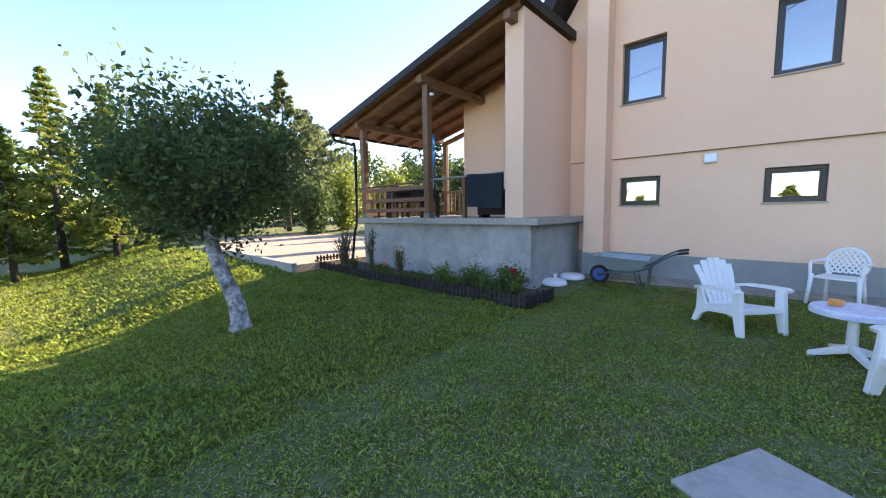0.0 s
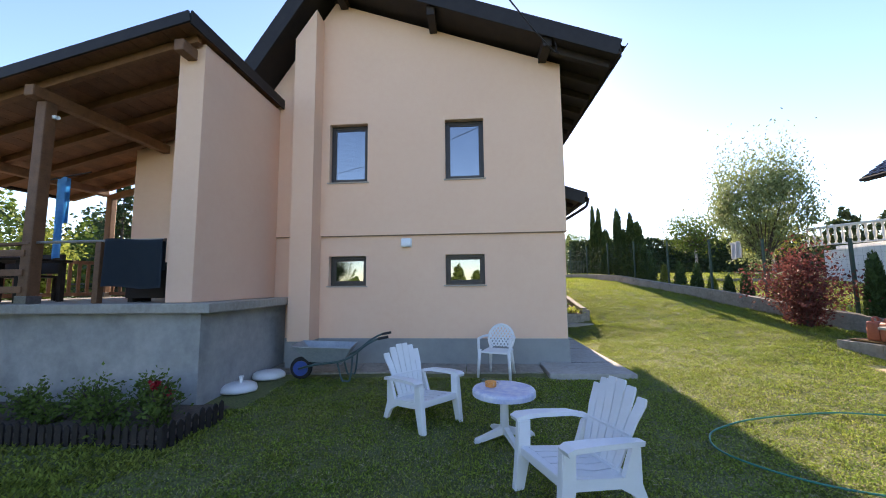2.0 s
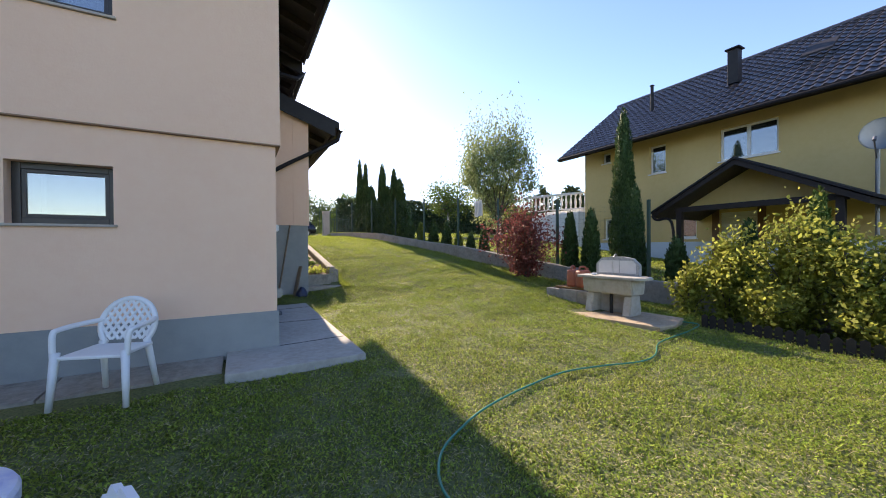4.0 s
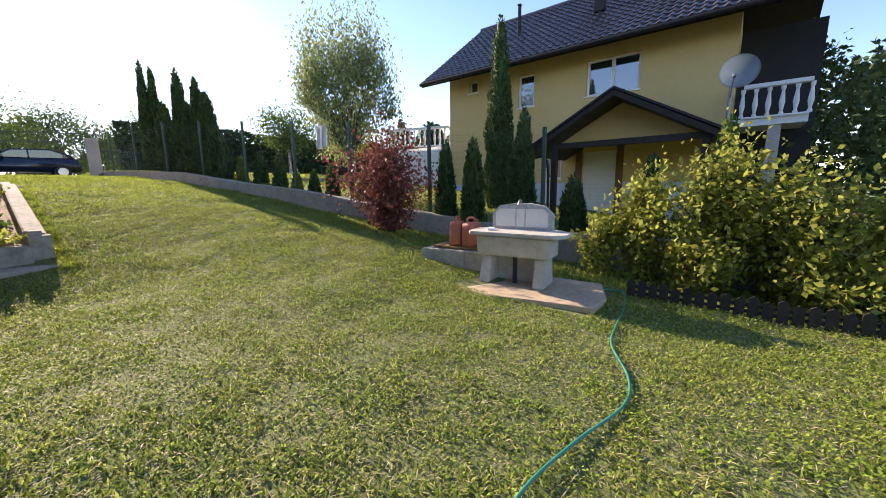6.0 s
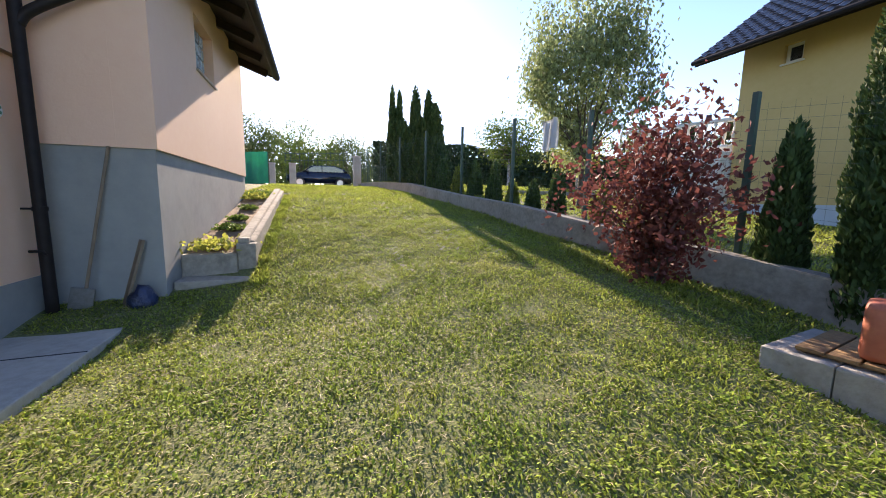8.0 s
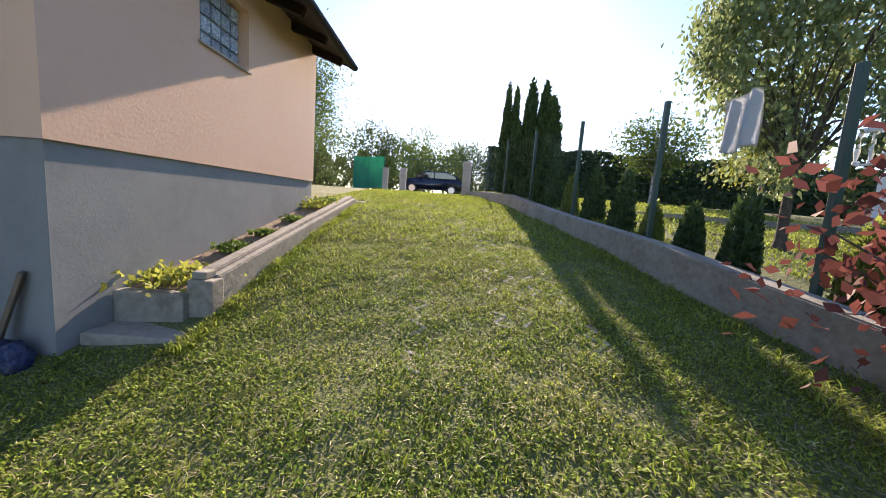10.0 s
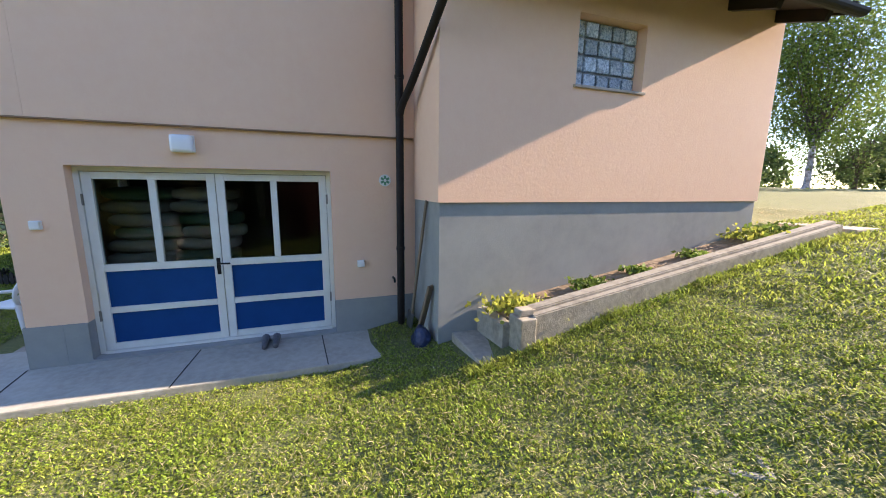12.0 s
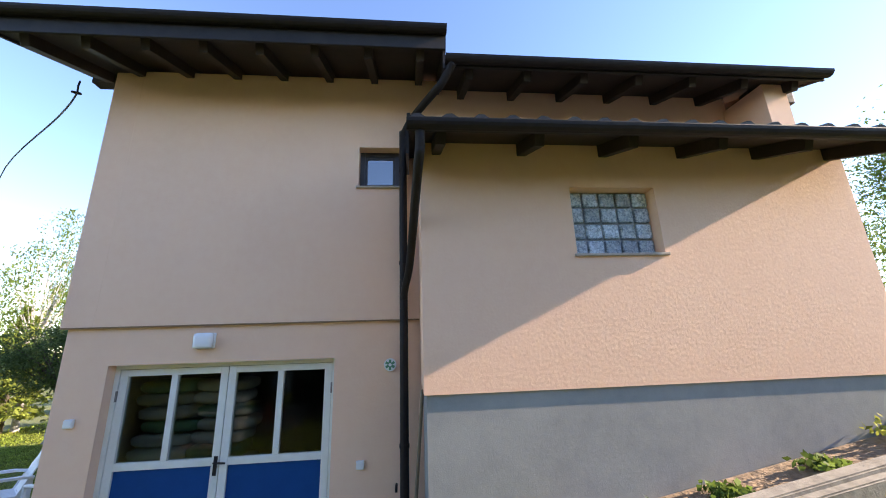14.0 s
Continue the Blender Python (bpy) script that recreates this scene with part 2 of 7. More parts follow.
def make_ground():
    def axis(lo, hi, fine):
        inner = np.arange(lo, hi + 1e-6, fine)
        steps = np.cumsum(np.geomspace(fine * 1.5, 120, 26))
        return np.concatenate([lo - steps[::-1], inner, hi + steps])
    xs, ys = axis(-16, 16, 0.18), axis(-11, 26, 0.16)
    X, Y = np.meshgrid(xs, ys)
    Z = ground_z(X, Y)
    Z = Z + relief(X, Y)
    nx, ny = len(xs), len(ys)
    verts = np.stack([X.ravel(), Y.ravel(), Z.ravel()], 1)
    i = np.arange(nx * ny).reshape(ny, nx)
    faces = np.stack([i[:-1, :-1], i[:-1, 1:], i[1:, 1:], i[1:, :-1]], -1).reshape(-1, 4)
    me = bpy.data.meshes.new("ground")
    me.from_pydata(verts.tolist(), [], faces.tolist())
    me.materials.append(LAWN)
    me.shade_smooth()
    return tagged(new("ground", me), "mown green lawn with bare dry patches, rising up a slope", "lawn", kind="structure")


make_ground()

# ---- house: walls ----
LEDGE, PL = 2.61, 0.53
WIN_LOW = [(-4.82, -4.03, 1.58, 2.19), (-2.40, -1.61, 1.58, 2.19)]
WIN_UP = [(-4.83, -4.01, 3.735, 5.0), (-2.38, -1.585, 3.735, 5.0)]
DOOR = (0.555, 3.085, 0.11, 2.17)
WIN_S = (3.315, 3.87, 4.39, 4.98)
WIN_G = (5.78, 6.78, 3.18, 3.945)
AX, AY0, AY1, APL = 1.0, 4.12, 9.32, 1.835
WALLS = "salmon pink textured stucco wall"

low = link("wall_front_lower", holed("y", 0.05, -0.30, -6.0, -0.05, PL, LEDGE, WIN_LOW), STUCCO)
tagged(low, WALLS + " of the ground storey with two small windows", "wall", kind="structure")
bm = holed("y", 0.0, -0.35, -6.6, 0.0, LEDGE, 8.2, WIN_UP)
cut(bm, (0, 0, 6.07), Vector((0.36, 0, 1)))
cut(bm, (-4.75, 0, 7.78), Vector((-1.42, 0, 1)))
tagged(link("wall_front_upper", bm, STUCCO), WALLS + " of the upper storey under a dark gable", "wall", kind="structure")
tagged(link("wall_side_lower", holed("x", -0.05, 0.30, 0.35, 4.5, PL, LEDGE, [(*DOOR[:2], PL, DOOR[3])]), STUCCO), WALLS + " with the basement door opening", "wall", kind="structure")
bm = holed("x", 0.0, 0.35, 0.352, 9.03, LEDGE, 6.1, [WIN_S])
tagged(link("wall_side_upper", bm, STUCCO), WALLS + " of the side under the eaves", "wall", kind="structure")
bm = bmesh.new()
box(bm, (-6.0, 0.03, -0.3), (-0.03, 0.35, PL), 0.0)
tagged(link("baseboard_front", bm, PLINTH), "grey cement plinth along the front wall", "plinth", kind="structure")
bm = holed("x", -0.03, 0.32, 0.352, 4.2, -0.3, PL, [DOOR[:2] + (DOOR[2], PL)])
tagged(link("baseboard_side", bm, PLINTH), "grey cement plinth beside the basement door", "plinth", kind="structure")
bm = bx((-5.44, -0.40, PL), (-5.0, 0.048, 8.2))
cut(bm, (-4.75, 0, 7.70), Vector((-1.42, 0, 1)))
tagged(link("wall_pilaster", bm, STUCCO), "salmon pink stucco pilaster up the front wall", "pilaster", kind="structure")
tagged(link("baseboard_pilaster", bx((-5.455, -0.415, -0.3), (-4.985, 0.028, PL - 0.002)), PLINTH), "grey cement foot of the pilaster", "plinth", kind="structure")
# annex
bm = holed("x", AX, 0.35, AY0, AY1, APL, 4.50, [WIN_G])
tagged(link("wall_annex", bm, STUCCO), WALLS + " of the low annex with a glass block window", "wall", kind="structure")
tagged(link("wall_annex_front", bx((0.002, AY0 + 0.002, APL), (AX - 0.352, AY0 + 0.35, 4.48)), STUCCO), "narrow salmon pink stucco end wall of the annex", "wall", kind="structure")
tagged(link("baseboard_annex", bx((-0.02, AY0 + 0.025, -0.3), (AX - 0.025, AY1 - 0.02, APL)), PLINTH), "tall grey cement plinth under the annex", "plinth", kind="structure")
tagged(link("wall_annex_back", bx((-5.0, AY1 - 0.35, 1.0), (AX - 0.352, AY1, 5.7)), STUCCO), "plain pink stucco back wall of the annex", "wall", kind="structure")
# closing walls, floor and ceiling inside
tagged(link("wall_west", bx((-6.35, 0.352, -0.3), (-6.002, 9.3, 5.4)), STUCCO), "plain pink stucco west wall", "wall", kind="structure")
bm = holed("y", 0.02, -0.3, -9.25, -6.36, 1.0, 6.2, [])
cut(bm, (-10.4, 1.5, 4.36), Vector((-0.238, 0, 1)))
tagged(link("wall_northwest", bx((-9.24, 0.33, -0.3), (-8.94, 9.5, 3.9)), STUCCO), "plain pink stucco west wall of the rear house", "wall", kind="structure")
tagged(link("wall_upstand", bx((-4.9, 1.83, 6.0), (-4.82, 9.55, 7.8)), STUCCO), "plain upstand between two roof planes", "wall", kind="structure")
tagged(link("wall_porch", bm, STUCCO), "pink stucco wall at the back of the porch", "wall", kind="structure")
# near-black colour puts the unlit room's darkness into floor, liner wall and ceiling
tagged(link("floor_basement", bx((-5.9, 0.36, -0.1), (-0.36, 9.0, 0.08)), DARK), "basement floor behind the glazed door, near black for the unlit room", "floor", kind="structure")
# added liner wall keeps the view through the door glass dark
tagged(link("wall_basement", bx((-2.4, 0.36, 0.085), (-2.25, 8.9, 2.495)), DARK), "added near-black liner wall standing for the unlit basement", "wall", kind="structure")
tagged(link("ceiling_basement", bx((-5.9, 0.36, 2.5), (-0.36, 8.9, 2.62)), DARK), "basement ceiling, near black for the unlit room", "ceiling", kind="structure")

# ---- terrace ----
tagged(link("wall_terrace", bx((-11.2, -2.3, -0.3), (-5.72, 1.45, 1.22)), PATCHED), "patched grey cement wall under the raised terrace", "wall", kind="structure")
tagged(link("floor_terrace", bx((-11.32, -2.44, 1.224), (-5.5, 1.45, 1.36), 0.012), CONCRETE), "pale concrete terrace slab with a projecting edge", "terrace", kind="structure")
bm = bx((-6.36, -2.22, 1.364), (-5.94, -0.003, 5.36), 0.01)
tagged(link("wall_pier", bm, STUCCO), "broad salmon pink stucco pier carrying the porch roof", "pier", kind="structure")

# ---- side slab and planting bed ----
tagged(link("pavement", bx((-0.6, -0.85, -0.14), (0.82, 4.1, 0.085), 0.015), CONCRETE), "worn concrete walk along the side wall", "walk", kind="structure")


# brown bead whose colour draws the shaded line under the ledge
TRIM = mat("drip_edge_shade", (0.30, 0.17, 0.10), 0.8, [(9, 0.5, (0.22, 0.12, 0.07))])
for lo, hi in (((-4.98, 0.0, LEDGE - 0.016), (0.0, 0.05, LEDGE - 0.002)), ((-5.98, 0.0, LEDGE - 0.016), (-5.46, 0.05, LEDGE - 0.002)), ((-0.05, 0.051, LEDGE - 0.016), (0.0, 4.11, LEDGE - 0.002))):
    tagged(link("trim", bx(lo, hi), TRIM), "thin drip edge under the upper storey, brown for the underside's shade", "trim", kind="structure")
# ---- roofs ----
def tiles(name, eave, along, up, parent, material, pitch=0.30, course=0.34):
    """Courses of wavy tiles over a plane: eave corner, vector along the eave, vector up the slope."""
    e, a, u = Vector(eave), Vector(along), Vector(up)
    n = a.cross(u).normalized()
    n = n if n.z > 0 else -n
    na, nu = max(2, round(a.length / pitch)), max(2, round(u.length / course))
    k = 6
    fa = np.linspace(0, 1, na * k + 1)
    wave = 0.022 * np.maximum(0, np.sin(fa * na * 2 * math.pi)) ** 0.7 + 0.012 * np.sin(fa * na * 2 * math.pi)
    verts, faces = [], []
    rng = np.random.default_rng(5)
    for j in range(nu):
        for f, lift in ((j / nu, 0.045), ((j + 1.04) / nu, 0.008)):
            base = np.outer(fa, np.array(a)) + np.array(e) + np.array(u) * min(f, 1.0)
            verts.append(base + np.outer(wave + lift + rng.normal(0, 0.002, len(fa)), np.array(n)))
        verts.append(np.outer(fa, np.array(a)) + np.array(e) + np.array(u) * (j / nu) + np.outer(wave * 0 + 0.0, np.array(n)))
        o = j * 3 * len(fa)
        m = len(fa)
        for i in range(m - 1):
            faces.append((o + i, o + i + 1, o + m + i + 1, o + m + i))
            faces.append((o + 2 * m + i, o + 2 * m + i + 1, o + i + 1, o + i))
    me = bpy.data.meshes.new(name)
    me.from_pydata(np.concatenate(verts).tolist(), [], faces)
    me.materials.append(material)
    ob = new(name, me)
    ob.parent = parent
    return tagged(ob, kind="stuff")


def slab(pts, thick):
    bm = bmesh.new()
    top = [bm.verts.new(p) for p in pts]
    bot = [bm.verts.new((p[0], p[1], p[2] - thick)) for p in pts]
    bm.faces.new(top)
    bm.faces.new(bot[::-1])
    for i in range(len(pts)):
        j = (i + 1) % len(pts)
        bm.faces.new((top[i], bot[i], bot[j], top[j]))
    return bm


def roof(name, label, x_eave, z_eave, x_top, z_top, y0, y1, rafters=True, step=0.62, board=DARKWOOD, gutter=True, tile=True, deep=0.06, drop=0.075):
    """A roof plane that rises from the eave at x_eave to x_top, with boards, rafter tails, fascia and a gutter."""
    r = thing(name, label, "roof", kind="structure")
    part("soffit_boards", slab([(x_eave, y0, z_eave - deep), (x_eave, y1, z_eave - deep), (x_top, y1, z_top - deep), (x_top, y0, z_top - deep)], 0.05), board, r)
    if tile:
        tiles("roof_tiles", (x_eave, y0, z_eave - 0.055), (0, y1 - y0, 0), (x_top - x_eave, 0, z_top - z_eave), r, TILE)
    slope = (z_top - z_eave) / (x_top - x_eave)
    s = -1 if x_eave > x_top else 1
    for y in (y0, y1):
        part("verge_board", bar((x_eave, y, z_eave - deep / 2 - 0.03), (x_top, y, z_top - deep / 2 - 0.03), 0.035, deep + 0.09), SHEET, r)
    part("fascia", bar((x_eave - s * 0.01, y0, z_eave - deep / 2 - 0.06), (x_eave - s * 0.01, y1, z_eave - deep / 2 - 0.06), 0.03, deep + 0.08), SHEET, r)
    if rafters:
        n = round((y1 - y0 - 0.5) / step)
        for i in range(n + 1):
            y = y0 + 0.3 + i * (y1 - y0 - 0.6) / n
            a = (x_eave + s * 0.1, y, z_eave + slope * s * 0.1 - deep - 0.12)
            b = (x_eave + s * 1.3, y, z_eave + slope * s * 1.3 - deep - 0.12)
            part("rafter", bar(a, b, 0.10, 0.15, 0.008), board, r)
    if gutter:
        bm = bmesh.new()
        gx = x_eave - s * 0.075
        ring = [(gx + 0.075 * math.cos(math.pi + math.pi * i / 8), z_eave - drop + 0.075 * math.sin(math.pi + math.pi * i / 8)) for i in range(9)]
        inner = [(gx + 0.066 * math.cos(math.pi + math.pi * i / 8), z_eave - drop + 0.066 * math.sin(math.pi + math.pi * i / 8)) for i in range(8, -1, -1)]
        prism(bm, ring + inner, y0 - 0.02, y1 + 0.02, "y")
        part("gutter", bm, GUTTER, r, "dark brown half-round gutter")
    return r


main = roof("roof_main", "dark tiled main roof with brown boarded overhang", 0.95, 6.10, -4.85, 8.22, -0.62, 4.45, deep=0.23)
for x in (-0.35, -2.6, -4.55):
    z = 6.2 + (0.95 - x) * 0.3586 - 0.45
    part("purlin", bar((x, -0.56, z), (x, 0.4, z), 0.16, 0.2, 0.012), DARKWOOD, main)
part("end_board", slab([(0.93, 4.425, 5.95), (0.93, 4.45, 5.95), (-0.1, 4.45, 6.32), (-0.1, 4.425, 6.32)], 0.42), SHEET, main)
roof("roof_west", "steep dark west side of the main roof", -6.75, 5.46, -4.86, 8.26, -0.62, 1.78, rafters=False, gutter=False, deep=0.22)
roof("roof_northwest", "dark tiled west slope of the rear house", -9.8, 3.75, -4.92, 6.2, 1.82, 9.6, rafters=False, gutter=False)
rear = roof("roof_rear", "dark tiled rear roof with brown boarded overhang", 0.88, 5.74, -4.78, 7.78, 4.47, 9.62, step=0.75)
part("purlin", bar((0.35, 9.0, 5.68), (0.35, 9.72, 5.68), 0.16, 0.2, 0.012), DARKWOOD, rear)
annex = roof("roof_annex", "low dark tiled lean-to roof with a gutter", 1.68, 4.34, -0.02, 4.94, 4.0, 9.42, step=1.0, drop=0.115)
part("end_board", slab([(1.6, 3.97, 4.30), (1.6, 4.0, 4.30), (0.02, 4.0, 4.86), (0.02, 3.97, 4.86)], 0.3), SHEET, annex)

# downpipes
def pipe(name, pts, label, r=0.05):
    bm = bmesh.new()
    tube(bm, curve_pts(pts, 6), r, 12)
    return tagged(link(name, bm, GUTTER, smooth=True), label, "downpipe")


d = pipe("downpipe", [(0.09, 3.92, 0.12), (0.09, 3.92, 2.0), (0.09, 3.92, 4.9), (0.09, 3.93, 5.12), (0.25, 4.05, 5.28), (0.72, 4.33, 5.36), (0.82, 4.42, 5.42), (0.94, 4.54, 5.60)], "tall dark brown downpipe beside the basement door")
pipe("downpipe", [(1.72, 4.10, 4.18), (1.70, 4.10, 4.02), (1.55, 4.08, 3.86), (0.5, 4.0, 3.22), (0.18, 3.94, 2.98), (0.1, 3.92, 2.85)], "slanting dark brown downpipe from the annex gutter", 0.045)
for z in (1.2, 3.3, 4.6):
    bm = bmesh.new()
    tube(bm, [(0.09, 3.92, z - 0.02), (0.09, 3.92, z + 0.02)], 0.058, 12)
    box(bm, (-0.05, 3.91, z - 0.01), (0.07, 3.93, z + 0.01))
    part("pipe_clamp", bm, GUTTER, d)
bm = bmesh.new()
tube(bm, [(0.02, 3.83, 0.80), (0.12, 3.83, 0.80), (0.14, 3.83, 0.76)], 0.014, 8)
tagged(link("tap", bm, GUTTER, smooth=True), "small dark garden tap on the side wall", "tap")


# ---- windows ----
def blind_slats(bm, x0, x1, z0, z1, y, pitch=0.028):
    n = int((z1 - z0) / pitch)
    for i in range(n):
        z = z0 + (i + 0.5) * (z1 - z0) / n
        box(bm, (x0, y - 0.006, z - pitch * 0.40), (x1, y + 0.006, z + pitch * 0.40))


BLIND = mat("blind_white", (0.62, 0.68, 0.74), 0.5, [(4, 0.3, (0.55, 0.6, 0.66))])
SILL = mat("sill_stone", (0.42, 0.36, 0.31), 0.8, [(20, 0.5, (0.33, 0.29, 0.25))], [(80, 0.2)])
NUMBER = [0]


def window(u0, u1, z0, z1, label, axis="y", face=0.0, blind=False, frame_mat=FRAME, split=0, depth=0.13, w=0.065, sign=1):
    """A window set depth behind the wall's face; axis is the wall's normal; sign: +1 where the inside is up the axis."""
    NUMBER[0] += 1
    o = thing(f"window_{NUMBER[0]}", label, "window", kind="structure")
    def P(u, d, z):
        return (u, face + sign * d, z) if axis == "y" else (face + sign * d, u, z)
    def B(a, b, bevel=0.0):
        p, q = P(*a), P(*b)
        return bx([min(i, j) for i, j in zip(p, q)], [max(i, j) for i, j in zip(p, q)], bevel)
    f = part("window_frame", B((u0, depth, z0), (u0 + w, depth + 0.07, z1), 0.006), frame_mat, o)
    for a, b in (((u1 - w, depth, z0), (u1, depth + 0.07, z1)), ((u0 + w, depth, z0), (u1 - w, depth + 0.07, z0 + w)), ((u0 + w, depth, z1 - w), (u1 - w, depth + 0.07, z1))):
        part("window_frame", B(a, b, 0.006), frame_mat, o)
    edges = [u0 + w, u1 - w] if not split else [u0 + w, u0 + (u1 - u0) * split - 0.03, u0 + (u1 - u0) * split + 0.03, u1 - w]
    if split:
        part("mullion", B((edges[1], depth, z0 + w), (edges[2], depth + 0.07, z1 - w), 0.006), frame_mat, o)
    for a, b in zip(edges[::2], edges[1::2]):
        s = 0.035
        for p, q in (((a, depth + 0.012, z0 + w), (a + s, depth + 0.05, z1 - w)), ((b - s, depth + 0.012, z0 + w), (b, depth + 0.05, z1 - w)),
                     ((a + s, depth + 0.012, z0 + w), (b - s, depth + 0.05, z0 + w + s)), ((a + s, depth + 0.012, z1 - w - s), (b - s, depth + 0.05, z1 - w))):
            part("sash", B(p, q, 0.004), frame_mat, o)
        part("pane", B((a + s, depth + 0.028, z0 + w + s), (b - s, depth + 0.034, z1 - w - s)), GLASS, o, "reflecting window pane")
        if blind:
            bm = bmesh.new()
            if axis == "y":
                blind_slats(bm, a + s, b - s, z0 + w, z1 - w, face + sign * (depth + 0.085))
            else:
                blind_slats(bm, a + s, b - s, z0 + w, z1 - w, 0)
                bmesh.ops.transform(bm, matrix=Matrix(((0, 1, 0, face + sign * (depth + 0.085)), (1, 0, 0, 0), (0, 0, 1, 0), (0, 0, 0, 1))), verts=bm.verts)
            part("blind", bm, BLIND, o, "pale slatted window blind")
    part("window_sill", B((u0 - 0.03, -0.035, z0 - 0.028), (u1 + 0.03, depth, z0 - 0.002), 0.004), SILL, o)
    # added near-black panel stands for the unlit room behind the pane
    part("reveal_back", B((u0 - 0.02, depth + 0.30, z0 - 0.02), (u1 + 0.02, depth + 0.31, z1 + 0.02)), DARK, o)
    return o


for u in WIN_LOW:
    window(*u, "small dark-framed basement window reflecting the sky", face=0.05)
for u in WIN_UP:
    window(*u, "dark brown upright window with a drawn pale blind", blind=True)
window(*WIN_S, "small dark-framed square window under the eaves", axis="x", face=0.0, sign=-1, depth=0.15)

# glass block window
GBLOCK = mat("glass_block", (0.30, 0.40, 0.50), 0.08, [(18, 0.9, (0.10, 0.15, 0.20)), (40, 0.7, (0.70, 0.80, 0.88))], [(18, 1.0)], objvar=0.3, spec=0.9)
MORTAR = mat("block_mortar", (0.30, 0.33, 0.35), 0.8, [(20, 0.5, (0.2, 0.22, 0.23))])
gw = thing("window_6", "deep-set window of wavy glass blocks", "window", kind="structure")
cols, rows = 5, 4
y0, y1, z0, z1 = WIN_G
part("mortar", bx((AX - 0.24, y0, z0), (AX - 0.17, y1, z1)), MORTAR, gw)
bw, bh = (y1 - y0) / cols, (z1 - z0) / rows
bm = bx((-0.03, -bw / 2 + 0.012, -bh / 2 + 0.012), (0.03, bw / 2 - 0.012, bh / 2 - 0.012), 0.02)
first = None
for i in range(cols):
    for j in range(rows):
        at = (AX - 0.16, y0 + (i + 0.5) * bw, z0 + (j + 0.5) * bh)
        if first is None:
            first = part("glass_block", bm, GBLOCK, gw)
            ob = first
        else:
            ob = new("glass_block", first.data)
            ob.parent = gw
        ob.location = at
part("window_sill", bx((AX - 0.14, y0 - 0.03, z0 - 0.03), (AX + 0.035, y1 + 0.03, z0 - 0.002), 0.004), SILL, gw)

# ---- basement door ----
BLUE = mat("blue_panel", (0.001, 0.058, 0.215), 0.55, [(3, 0.5, (0.001, 0.046, 0.17)), (40, 0.2, (0.002, 0.068, 0.235))], [(40, 0.05)], spec=0.12)
DOORGLASS = glass_mat("door_glass", (0.68, 0.72, 0.70), 0.03, 0.025)
METAL = mat("dull_metal", (0.25, 0.25, 0.25), 0.4, [(30, 0.5, (0.15, 0.14, 0.13))], metal=0.8)
door = thing("door_1", "closed double door with dark glass and blue lower panels", "door", kind="structure")
dx = -0.235
y0, y1, z0, z1 = DOOR
for lo, hi in (((dx - 0.03, y0, z0), (dx + 0.06, y0 + 0.05, z1)), ((dx - 0.03, y1 - 0.05, z0), (dx + 0.06, y1, z1)), ((dx - 0.03, y0 + 0.05, z1 - 0.05), (dx + 0.06, y1 - 0.05, z1)), ((dx - 0.03, y0 + 0.05, z0 - 0.02), (dx + 0.08, y1 - 0.05, z0 + 0.025))):
    part("door_frame", bx(lo, hi, 0.005), WHITEFRAME, door)
mid = (y0 + y1) / 2
for k, (a, b) in enumerate(((y0 + 0.055, mid - 0.004), (mid + 0.004, y1 - 0.055))):
    leaf = part("door_leaf", bx((dx - 0.02, a, z0 + 0.03), (dx + 0.045, a + 0.085, z1 - 0.055), 0.005), WHITEFRAME, door)
    zb, zt = z0 + 0.03, z1 - 0.055
    zm1, zm2 = zb + 0.46, zb + 0.94
    m = (a + b) / 2
    for lo, hi in (((dx - 0.02, b - 0.085, zb), (dx + 0.045, b, zt)), ((dx - 0.02, a + 0.085, zb), (dx + 0.045, b - 0.085, zb + 0.075)), ((dx - 0.02, a + 0.085, zt - 0.075), (dx + 0.045, b - 0.085, zt)),
                   ((dx - 0.02, a + 0.085, zm1 - 0.035), (dx + 0.045, b - 0.085, zm1 + 0.035)), ((dx - 0.02, a + 0.085, zm2 - 0.04), (dx + 0.045, b - 0.085, zm2 + 0.04)), ((dx - 0.02, m - 0.035, zm2 + 0.04), (dx + 0.045, m + 0.035, zt - 0.075))):
        part("rail", bx(lo, hi, 0.005), WHITEFRAME, leaf)
    for lo, hi in ((zb + 0.075, zm1 - 0.035), (zm1 + 0.035, zm2 - 0.04)):
        part("panel", bx((dx - 0.005, a + 0.085, lo), (dx + 0.022, b - 0.085, hi), 0.003), BLUE, leaf, "deep blue door panel")
    for lo, hi in ((a + 0.085, m - 0.035), (m + 0.035, b - 0.085)):
        part("pane", bx((dx + 0.005, lo, zm2 + 0.04), (dx + 0.011, hi, zt - 0.075)), DOORGLASS, leaf, "dark glass pane")
    for z in (zb + 0.35, zt - 0.35):
        bm = bmesh.new()
        yy = a - 0.005 if k == 0 else b + 0.005
        tube(bm, [(dx + 0.055, yy, z), (dx + 0.055, yy, z + 0.12)], 0.012, 8)
        part("hinge", bm, METAL, leaf)
bm = bmesh.new()
box(bm, (dx + 0.045, mid - 0.06, 0.94), (dx + 0.055, mid - 0.02, 1.14), 0.003)
tube(bm, [(dx + 0.05, mid - 0.04, 1.08), (dx + 0.10, mid - 0.04, 1.08), (dx + 0.105, mid + 0.09, 1.075)], 0.011, 8)
part("door_handle", bm, GUTTER, door, "black lever handle")
tagged(link("threshold", bx((-0.5, y0, -0.2), (-0.03, y1, z0 - 0.022), 0.01), CONCRETE), "worn concrete door threshold", "threshold", kind="structure")

